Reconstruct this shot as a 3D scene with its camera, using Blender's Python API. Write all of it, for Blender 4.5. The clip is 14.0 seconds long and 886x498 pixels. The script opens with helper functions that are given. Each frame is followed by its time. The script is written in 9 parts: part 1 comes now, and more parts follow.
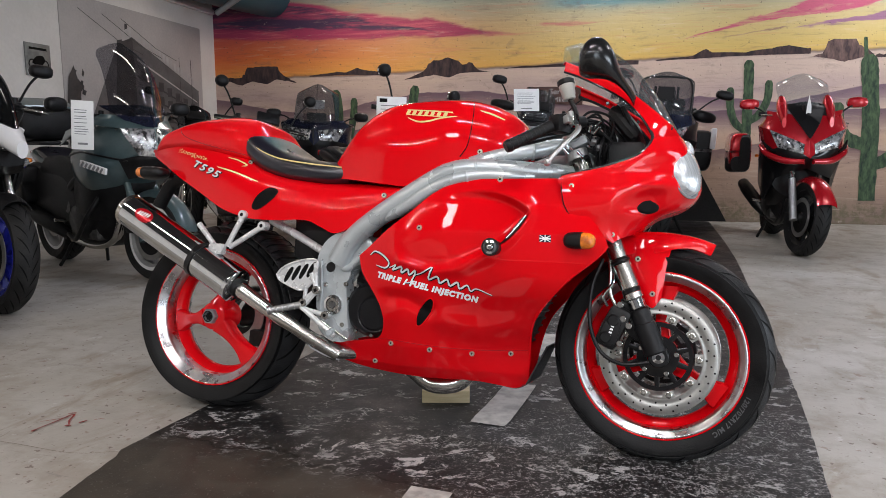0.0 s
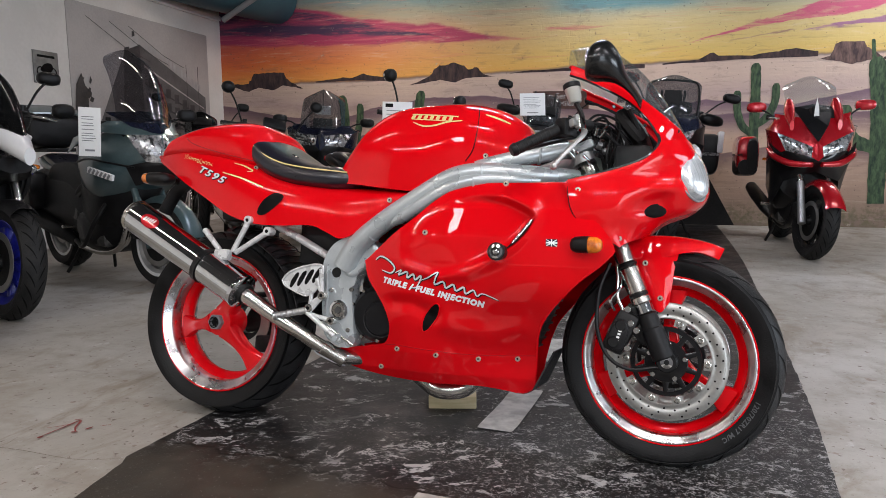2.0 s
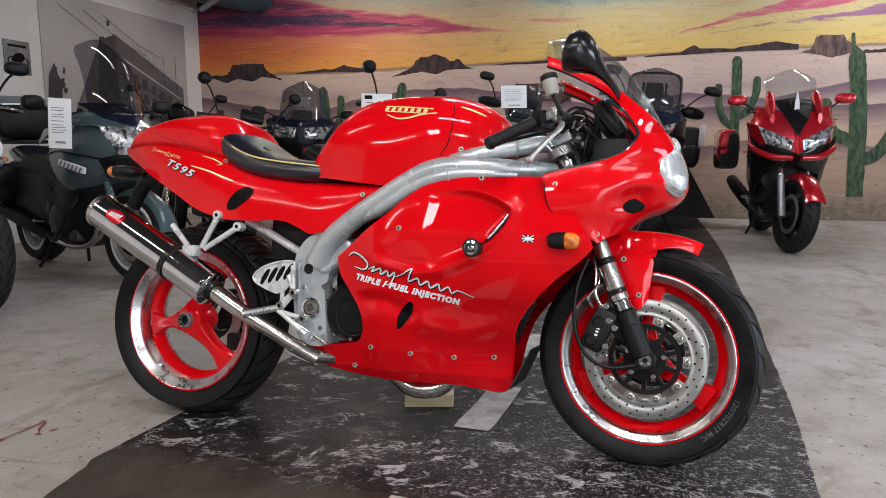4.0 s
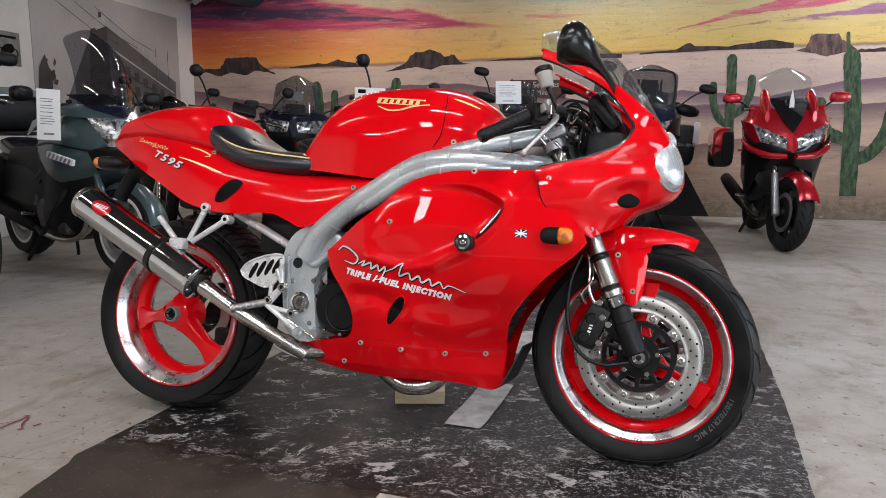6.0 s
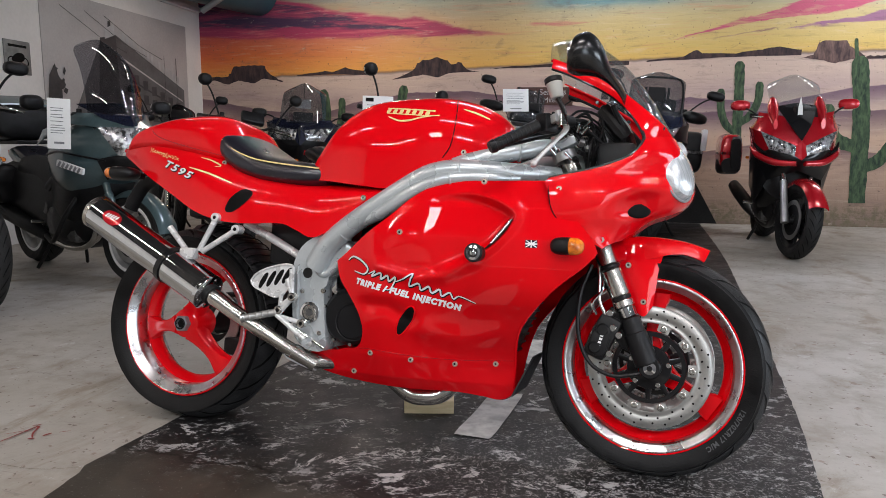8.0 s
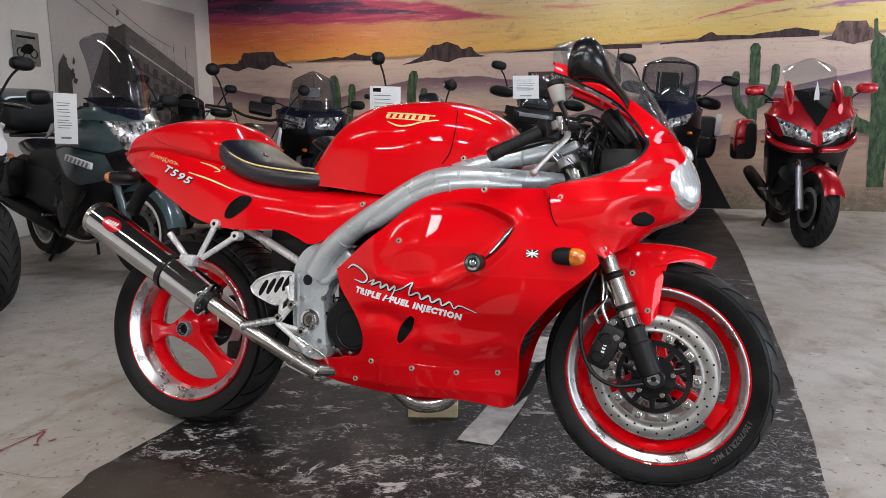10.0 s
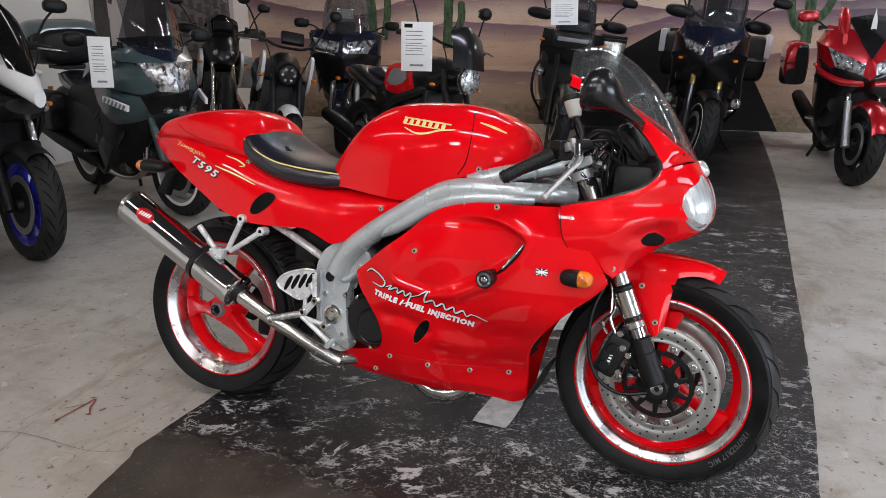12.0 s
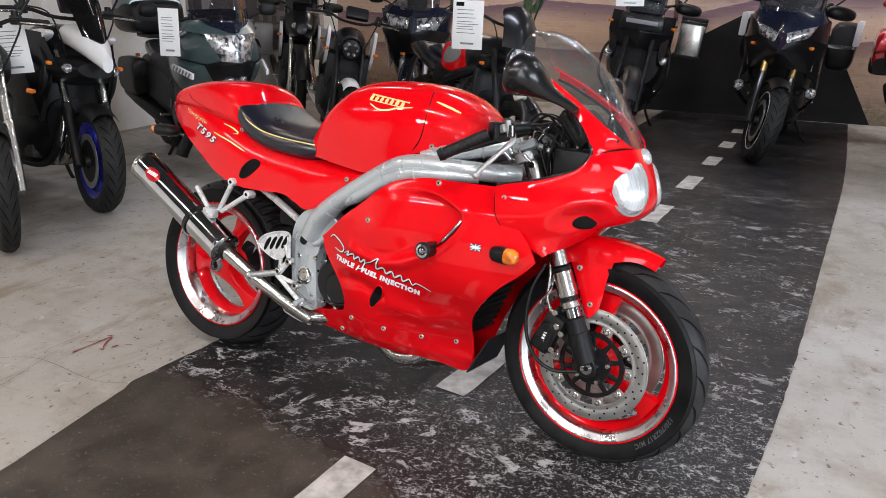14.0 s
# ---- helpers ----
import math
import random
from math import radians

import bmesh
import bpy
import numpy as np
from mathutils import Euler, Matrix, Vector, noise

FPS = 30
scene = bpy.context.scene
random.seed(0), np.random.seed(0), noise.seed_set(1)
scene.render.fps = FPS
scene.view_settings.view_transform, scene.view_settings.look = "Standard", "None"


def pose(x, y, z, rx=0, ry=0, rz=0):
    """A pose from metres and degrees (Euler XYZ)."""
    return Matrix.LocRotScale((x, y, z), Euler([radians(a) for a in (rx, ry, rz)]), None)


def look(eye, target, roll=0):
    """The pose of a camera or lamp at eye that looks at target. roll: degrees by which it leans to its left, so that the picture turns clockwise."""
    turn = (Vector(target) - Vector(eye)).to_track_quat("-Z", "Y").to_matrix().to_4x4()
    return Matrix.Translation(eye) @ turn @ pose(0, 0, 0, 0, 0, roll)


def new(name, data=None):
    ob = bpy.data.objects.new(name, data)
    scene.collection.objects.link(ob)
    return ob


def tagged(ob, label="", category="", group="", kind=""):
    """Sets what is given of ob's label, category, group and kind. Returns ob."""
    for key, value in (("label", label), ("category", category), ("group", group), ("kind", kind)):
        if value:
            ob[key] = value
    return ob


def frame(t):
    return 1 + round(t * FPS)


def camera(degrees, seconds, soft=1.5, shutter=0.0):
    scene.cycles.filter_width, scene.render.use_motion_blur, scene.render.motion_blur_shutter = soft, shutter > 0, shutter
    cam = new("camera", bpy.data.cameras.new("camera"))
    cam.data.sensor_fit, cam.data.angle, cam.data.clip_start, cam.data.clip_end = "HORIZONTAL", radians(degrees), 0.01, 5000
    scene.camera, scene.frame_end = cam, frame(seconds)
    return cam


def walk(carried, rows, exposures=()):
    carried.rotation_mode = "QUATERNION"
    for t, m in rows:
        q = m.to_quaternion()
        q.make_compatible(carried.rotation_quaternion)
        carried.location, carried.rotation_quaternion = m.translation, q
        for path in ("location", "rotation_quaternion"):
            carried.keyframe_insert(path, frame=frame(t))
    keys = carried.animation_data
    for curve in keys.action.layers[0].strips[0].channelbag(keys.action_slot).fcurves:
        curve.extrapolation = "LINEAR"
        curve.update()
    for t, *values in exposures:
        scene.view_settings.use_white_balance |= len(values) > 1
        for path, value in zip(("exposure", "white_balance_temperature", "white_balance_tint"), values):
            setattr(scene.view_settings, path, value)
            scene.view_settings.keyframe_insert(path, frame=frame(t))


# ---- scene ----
cam = camera(63.5, 14.0, soft=0.8)
PATH = [
    (0, (0.175, 0.193, 0.883), (0.041, 2.169, 0.601), -0.2),
    (0.5, (0.174, 0.192, 0.885), (0.03, 2.169, 0.616), -0.5),
    (1, (0.175, 0.199, 0.882), (0.016, 2.175, 0.621), -0.8),
    (1.5, (0.177, 0.199, 0.882), (0.011, 2.175, 0.614), -0.7),
    (2, (0.177, 0.203, 0.881), (0.024, 2.179, 0.613), -0.5),
    (2.5, (0.179, 0.205, 0.884), (0.047, 2.182, 0.611), -0.5),
    (3, (0.185, 0.228, 0.876), (0.059, 2.204, 0.595), -0.7),
    (3.5, (0.188, 0.241, 0.884), (0.072, 2.217, 0.6), -0.7),
    (4, (0.199, 0.257, 0.883), (0.091, 2.233, 0.594), -0.4),
    (6.5, (0.203, 0.29, 0.871), (0.113, 2.266, 0.573), 0.1),
    (7, (0.199, 0.291, 0.879), (0.102, 2.267, 0.584), -0.1),
    (7.5, (0.195, 0.288, 0.882), (0.09, 2.265, 0.595), -0.1),
    (8, (0.193, 0.29, 0.882), (0.085, 2.267, 0.602), -0.0),
    (10.3, (0.23, 0.341, 0.984), (0.076, 2.302, 0.624), -0.7),
    (10.5, (0.22, 0.344, 1.053), (0.065, 2.299, 0.662), -0.9),
    (11, (0.162, 0.277, 1.232), (0.006, 2.21, 0.743), -1.1),
    (11.5, (0.15, 0.249, 1.252), (-0.03, 2.161, 0.694), -0.9),
    (12, (0.3, 0.355, 1.259), (0.043, 2.241, 0.644), -0.7),
    (12.5, (0.388, 0.43, 1.258), (0.076, 2.293, 0.601), 0.0),
    (13, (0.464, 0.424, 1.264), (0.086, 2.265, 0.58), 0.5),
    (13.5, (0.646, 0.371, 1.261), (0.169, 2.19, 0.581), 0.3),
    (14, (0.729, 0.332, 1.278), (0.208, 2.143, 0.605), 0.4),
]
walk(cam, [(t, look(eye, target, roll)) for t, eye, target, roll in PATH], [(0, 0.0), (12.0, 0.0), (12.5, 0.08), (13.0, 0.2), (13.5, 0.3), (14.0, 0.34)])

# ---- light ----
ROOM = pose(-3.61, 10.015, 0, 0, 0, -10.5)   # local x along the mural wall, y away from the camera
world = bpy.data.worlds.new("world")
scene.world = world
world.use_nodes = True
world.node_tree.nodes["Background"].inputs[0].default_value = (0.75, 0.85, 1.0, 1)
world.node_tree.nodes["Background"].inputs[1].default_value = 0.25
scene.view_settings.exposure = 0.0


def area(name, m, sx, sy, watts, colour):
    d = bpy.data.lights.new(name, "AREA")
    d.shape, d.size, d.size_y, d.energy, d.color = "RECTANGLE", sx, sy, watts, colour
    o = new(name, d)
    o.matrix_world = m
    return o


CEIL = 3.3
TUBES = [(x, y) for y in (-1.0, -4.6, -8.4) for x in (2.4, 5.4, 8.4)] + [(2.0, -11.4), (6.4, -11.4), (9.2, -11.4)]
ROW_WATTS = {-1.0: 33, -4.6: 18, -8.4: 40, -11.4: 85}
for k, (x, y) in enumerate(TUBES):
    if (x, y) == (5.4, -4.6):
        area("cool_tube_lamp", ROOM @ pose(5.2, y, CEIL - 0.16), 1.5, 0.07, 42, (0.80, 0.84, 1.0))
        continue
    area("tube_lamp", ROOM @ pose(x, y, CEIL - 0.16), 1.5, 0.07, ((0.50, 1.0, 1.08) if y < -2 else (0.92, 0.82, 1.3))[k % 3] * ROW_WATTS[y], (1.0, 0.87, 0.78) if x < 3 else (1.0, 0.92, 0.92) if x < 7 else (0.96, 0.95, 1.0))
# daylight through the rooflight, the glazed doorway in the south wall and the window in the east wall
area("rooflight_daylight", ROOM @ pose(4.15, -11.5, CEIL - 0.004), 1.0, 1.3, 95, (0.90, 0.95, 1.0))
area("door_daylight", ROOM @ pose(10.0, -12.95, 1.45, 90, 0, 0), 3.4, 2.6, 150, (0.80, 0.90, 1.0))
area("window_daylight", ROOM @ pose(12.85, -7.0, 1.7, 0, -90, 0) @ pose(0, 0, 0, 180, 0, 0), 1.6, 4.0, 200, (0.80, 0.89, 1.0))

# ---- materials ----
def mat(name, c1, c2=None, scale=8.0, rough=0.5, metal=0.0, bump=0.0, bscale=60.0, coat=0.0, rvar=0.1, stretch=(1, 1, 1), trans=0.0, ior=1.5, spec=0.5, cior=1.5, crough=0.02):
    """A surface whose colour drifts between two tones at two scales, with fine relief and uneven gloss."""
    m = bpy.data.materials.new(name)
    m.use_nodes = True
    nt = m.node_tree
    b = nt.nodes["Principled BSDF"]
    L = nt.links.new
    tc = nt.nodes.new("ShaderNodeTexCoord")
    mp = nt.nodes.new("ShaderNodeMapping")
    mp.inputs["Scale"].default_value = stretch
    L(tc.outputs["Object"], mp.inputs[0])
    c2 = c2 or tuple(min(1, v * 1.12 + 0.004) for v in c1)
    n1 = nt.nodes.new("ShaderNodeTexNoise")
    n1.inputs["Scale"].default_value, n1.inputs["Detail"].default_value = scale, 6
    L(mp.outputs[0], n1.inputs["Vector"])
    n2 = nt.nodes.new("ShaderNodeTexNoise")
    n2.inputs["Scale"].default_value, n2.inputs["Detail"].default_value = bscale, 4
    L(mp.outputs[0], n2.inputs["Vector"])
    mx = nt.nodes.new("ShaderNodeMix")
    mx.data_type = "RGBA"
    mx.inputs[6].default_value, mx.inputs[7].default_value = (*c1, 1), (*c2, 1)
    ad = nt.nodes.new("ShaderNodeMath")
    ad.operation = "MULTIPLY_ADD"
    ad.inputs[1].default_value, ad.inputs[2].default_value = 0.35, -0.17
    L(n2.outputs[0], ad.inputs[0])
    su = nt.nodes.new("ShaderNodeMath")
    L(n1.outputs[0], su.inputs[0])
    L(ad.outputs[0], su.inputs[1])
    rp = nt.nodes.new("ShaderNodeMapRange")
    rp.inputs[1].default_value, rp.inputs[2].default_value = 0.35, 0.65
    L(su.outputs[0], rp.inputs[0])
    L(rp.outputs[0], mx.inputs[0])
    L(mx.outputs[2], b.inputs["Base Color"])
    rr = nt.nodes.new("ShaderNodeMapRange")
    rr.inputs[1].default_value, rr.inputs[2].default_value = 0.3, 0.7
    rr.inputs[3].default_value, rr.inputs[4].default_value = max(0.02, rough * (1 - rvar)), min(1, rough * (1 + rvar))
    L(n1.outputs[0], rr.inputs[0])
    L(rr.outputs[0], b.inputs["Roughness"])
    b.inputs["Metallic"].default_value = metal
    b.inputs["IOR"].default_value = ior
    b.inputs["Specular IOR Level"].default_value = spec
    b.inputs["Transmission Weight"].default_value = trans
    b.inputs["Coat Weight"].default_value, b.inputs["Coat Roughness"].default_value, b.inputs["Coat IOR"].default_value = coat, crough, cior
    if bump:
        bp = nt.nodes.new("ShaderNodeBump")
        bp.inputs["Strength"].default_value, bp.inputs["Distance"].default_value = bump, 0.004
        L(n2.outputs[0], bp.inputs["Height"])
        L(bp.outputs[0], b.inputs["Normal"])
    return m


def glow(name, colour, strength):
    m = bpy.data.materials.new(name)
    m.use_nodes = True
    b = m.node_tree.nodes["Principled BSDF"]
    b.inputs["Base Color"].default_value = (*colour, 1)
    b.inputs["Emission Color"].default_value, b.inputs["Emission Strength"].default_value = (*colour, 1), strength
    return m


RED = mat("red_paint", (0.70, 0.002, 0.006), (0.74, 0.0025, 0.008), 3, 0.5, coat=1.0, spec=0.0, cior=1.42, crough=0.012)
WINE = mat("wine_red_paint", (0.46, 0.006, 0.014), (0.54, 0.008, 0.018), 3, 0.25, metal=0.35, coat=1.0)
TEAL = mat("grey_green_paint", (0.055, 0.092, 0.100), (0.078, 0.122, 0.130), 3, 0.30, metal=0.3, coat=1.0)
MOTOR = mat("grey_engine_casting", (0.035, 0.034, 0.033), (0.12, 0.118, 0.114), 22, 0.42, metal=0.6, bump=0.3, bscale=110)
NAVY = mat("navy_paint", (0.008, 0.010, 0.022), (0.011, 0.014, 0.03), 3, 0.25, coat=0.9, spec=0.2, cior=1.4)
BLACKP = mat("black_paint", (0.006, 0.006, 0.007), (0.01, 0.01, 0.011), 4, 0.3, coat=0.5, spec=0.2, cior=1.4)
WHITEP = mat("white_paint", (0.72, 0.72, 0.73), (0.78, 0.78, 0.78), 4, 0.3, coat=0.6)
GREYP = mat("grey_paint", (0.2, 0.2, 0.21), (0.25, 0.25, 0.26), 4, 0.35, coat=0.4)
PLASTIC = mat("black_plastic", (0.004, 0.004, 0.0045), (0.009, 0.009, 0.010), 14, 0.42, bump=0.15, bscale=400, spec=0.28)
RUBBER = mat("tyre_rubber", (0.007, 0.007, 0.0072), (0.020, 0.0195, 0.019), 16, 0.6, bump=0.35, bscale=180, spec=0.25, rvar=0.25)
LEATHER = mat("seat_vinyl", (0.006, 0.006, 0.011), (0.009, 0.009, 0.017), 10, 0.29, bump=0.05, bscale=500, spec=0.75)
ENGINE = mat("engine_black", (0.005, 0.005, 0.0055), (0.012, 0.012, 0.012), 20, 0.45, metal=0.1, bump=0.2, bscale=120, spec=0.3)
ALLOY = mat("silver_frame_paint", (0.45, 0.49, 0.505), (0.52, 0.56, 0.575), 9, 0.28, metal=0.42, bump=0.06, bscale=180, rvar=0.25)
STEEL = mat("brushed_steel", (0.5, 0.49, 0.46), (0.62, 0.6, 0.56), 12, 0.22, metal=1.0, bump=0.05, bscale=90)
CHROME = mat("chrome", (0.58, 0.60, 0.62), (0.68, 0.69, 0.70), 10, 0.07, metal=1.0)
SILVER = mat("silver_bracket_paint", (0.60, 0.61, 0.61), (0.72, 0.73, 0.73), 20, 0.30, metal=0.35, bump=0.08, bscale=150, rvar=0.3)
POLISH = mat("polished_rim_lip", (0.62, 0.62, 0.64), (0.78, 0.78, 0.79), 24, 0.30, metal=1.0, bump=0.02, bscale=200, rvar=0.25)
CASTING = mat("cast_alloy", (0.36, 0.36, 0.36), (0.46, 0.46, 0.45), 25, 0.42, metal=0.8, bump=0.2, bscale=160)
DISC = mat("brake_disc_steel", (0.42, 0.42, 0.40), (0.52, 0.515, 0.495), 20, 0.42, metal=0.9, bump=0.08, bscale=150)
GOLDF = mat("gold_fork", (0.45, 0.30, 0.10), (0.52, 0.36, 0.14), 9, 0.3, metal=0.9)
BLUEW = mat("blue_wheel_paint", (0.012, 0.016, 0.22), (0.016, 0.02, 0.28), 6, 0.3, coat=0.6)
AMBER = mat("amber_lens", (0.42, 0.09, 0.006), (0.85, 0.24, 0.02), 60, 0.12, coat=0.9, bump=0.3, bscale=160)
LENS = mat("headlamp_glass", (0.07, 0.073, 0.078), (0.86, 0.87, 0.88), 15, 0.10, metal=0.7, coat=1.0, bump=0.5, bscale=55, stretch=(1, 2.5, 2.0))
FLUTED = mat("fluted_lamp_glass", (0.50, 0.53, 0.55), (0.74, 0.77, 0.79), 40, 0.22, metal=0.45, coat=1.0, bump=0.35, bscale=90, stretch=(1, 4, 0.15))
GOLD = mat("gold_decal", (0.72, 0.55, 0.22), (0.78, 0.62, 0.28), 20, 0.35)
SILVERD = mat("silver_decal", (0.62, 0.63, 0.64), (0.7, 0.7, 0.7), 20, 0.35)
WHITED = mat("white_decal", (0.8, 0.8, 0.8), (0.84, 0.84, 0.84), 20, 0.4)
BLACKD = mat("black_decal", (0.004, 0.004, 0.004), (0.007, 0.007, 0.007), 20, 0.6, spec=0.08)
CARD = mat("printed_card", (0.76, 0.76, 0.74), (0.82, 0.82, 0.80), 9, 0.5)
INK = mat("grey_print", (0.16, 0.16, 0.17), (0.2, 0.2, 0.2), 30, 0.6)
WOOD = mat("pine_block", (0.55, 0.45, 0.26), (0.65, 0.55, 0.34), 14, 0.7, bump=0.3, bscale=90, stretch=(1, 8, 8))
PLASTER = mat("white_wall_paint", (0.72, 0.70, 0.67), (0.80, 0.78, 0.75), 2.2, 0.8, bump=0.5, bscale=30)
CEILM = mat("ceiling_paint", (0.045, 0.045, 0.048), (0.07, 0.07, 0.072), 1.5, 0.85, bump=0.3, bscale=20)
DUCT = mat("dark_teal_paint", (0.02, 0.06, 0.085), (0.03, 0.085, 0.11), 3, 0.5)
CACTUS = mat("painted_cactus_green", (0.010, 0.030, 0.016), (0.075, 0.125, 0.06), 11, 0.75, bump=0.4, bscale=45, stretch=(2.4, 1, 0.8))
MESA = mat("painted_mesa_rock", (0.014, 0.009, 0.014), (0.080, 0.048, 0.047), 11, 0.8, bump=0.4, bscale=40, stretch=(1.5, 1, 0.45))
ROCK = mat("painted_brown_rock", (0.05, 0.028, 0.032), (0.20, 0.125, 0.105), 9, 0.8, bump=0.4, bscale=40, stretch=(1.6, 1, 0.5))
SIGNB = mat("painted_sign_brown", (0.06, 0.03, 0.025), (0.10, 0.05, 0.04), 12, 0.8)
ROADP = mat("painted_wall_road", (0.007, 0.007, 0.007), (0.015, 0.014, 0.014), 3, 0.6, bump=0.3, bscale=40, spec=0.2)


def clear(name, tint, rough=0.02, haze=0.08):
    """Thin clear or tinted sheet: mostly see-through with a real gloss."""
    m = bpy.data.materials.new(name)
    m.use_nodes = True
    nt = m.node_tree
    nt.nodes.remove(nt.nodes["Principled BSDF"])
    out = nt.nodes["Material Output"]
    tr = nt.nodes.new("ShaderNodeBsdfTransparent")
    tr.inputs[0].default_value = (*tint, 1)
    gl = nt.nodes.new("ShaderNodeBsdfGlossy")
    gl.inputs["Roughness"].default_value = rough
    df = nt.nodes.new("ShaderNodeBsdfDiffuse")
    df.inputs[0].default_value = (0.5, 0.52, 0.53, 1)
    lw = nt.nodes.new("ShaderNodeLayerWeight")
    lw.inputs[0].default_value = 0.25
    fr = nt.nodes.new("ShaderNodeMapRange")
    fr.inputs[3].default_value, fr.inputs[4].default_value = 0.045, 0.36
    nt.links.new(lw.outputs["Facing"], fr.inputs[0])
    a = nt.nodes.new("ShaderNodeMixShader")
    a.inputs[0].default_value = haze
    nt.links.new(tr.outputs[0], a.inputs[1])
    nt.links.new(df.outputs[0], a.inputs[2])
    b = nt.nodes.new("ShaderNodeMixShader")
    nt.links.new(fr.outputs[0], b.inputs[0])
    nt.links.new(a.outputs[0], b.inputs[1])
    nt.links.new(gl.outputs[0], b.inputs[2])
    nt.links.new(b.outputs[0], out.inputs[0])
    return m


SCREEN = clear("clear_screen", (0.90, 0.93, 0.94), haze=0.03)
SMOKE = clear("smoked_screen", (0.10, 0.10, 0.11), haze=0.01)
TINTED = clear("dark_tinted_screen", (0.70, 0.70, 0.73), haze=0.005)
HAZY = clear("grey_tinted_screen", (0.55, 0.56, 0.58), haze=0.04)


class Nodes:
    """Short hand for building a node tree."""

    def __init__(self, name):
        self.m = bpy.data.materials.new(name)
        self.m.use_nodes = True
        self.nt = self.m.node_tree
        self.bsdf = self.nt.nodes["Principled BSDF"]
        self.tc = self.nt.nodes.new("ShaderNodeTexCoord").outputs["Object"]

    def put(self, socket, v):
        if hasattr(v, "is_output"):
            self.nt.links.new(v, socket)
        elif isinstance(v, tuple) and len(v) == 3 and socket.type == "RGBA":
            socket.default_value = (*v, 1)
        else:
            socket.default_value = v

    def math(self, op, a, b=0.0, c=0.0, clamp=False):
        n = self.nt.nodes.new("ShaderNodeMath")
        n.operation, n.use_clamp = op, clamp
        for s, v in zip(n.inputs, (a, b, c)):
            self.put(s, v)
        return n.outputs[0]

    def mix(self, f, a, b):
        n = self.nt.nodes.new("ShaderNodeMix")
        n.data_type = "RGBA"
        self.put(n.inputs[0], f)
        self.put(n.inputs[6], a)
        self.put(n.inputs[7], b)
        return n.outputs[2]

    def step(self, v, lo, hi, a=0.0, b=1.0):
        n = self.nt.nodes.new("ShaderNodeMapRange")
        n.interpolation_type = "SMOOTHSTEP"
        for s, x in zip(n.inputs, (v, lo, hi, a, b)):
            self.put(s, x)
        return n.outputs[0]

    def noise(self, scale, stretch=(1, 1, 1), detail=6.0, rough=0.55, distort=0.0, shift=(0, 0, 0), rot=(0, 0, 0)):
        mp = self.nt.nodes.new("ShaderNodeMapping")
        mp.inputs["Scale"].default_value, mp.inputs["Location"].default_value, mp.inputs["Rotation"].default_value = stretch, shift, rot
        self.put(mp.inputs[0], self.tc)
        n = self.nt.nodes.new("ShaderNodeTexNoise")
        for k, v in (("Scale", scale), ("Detail", detail), ("Roughness", rough), ("Distortion", distort)):
            n.inputs[k].default_value = v
        self.put(n.inputs["Vector"], mp.outputs[0])
        return n.outputs[0]

    def xyz(self):
        n = self.nt.nodes.new("ShaderNodeSeparateXYZ")
        self.put(n.inputs[0], self.tc)
        return n.outputs

    def ramp(self, v, stops):
        n = self.nt.nodes.new("ShaderNodeValToRGB")
        e = n.color_ramp.elements
        while len(e) < len(stops):
            e.new(0.5)
        for k, (p, c) in zip(e, stops):
            k.position, k.color = p, (*c, 1)
        self.put(n.inputs[0], v)
        return n.outputs[0]

    def bump(self, h, strength, dist=0.01):
        n = self.nt.nodes.new("ShaderNodeBump")
        n.inputs["Strength"].default_value, n.inputs["Distance"].default_value = strength, dist
        self.put(n.inputs["Height"], h)
        self.put(self.bsdf.inputs["Normal"], n.outputs[0])


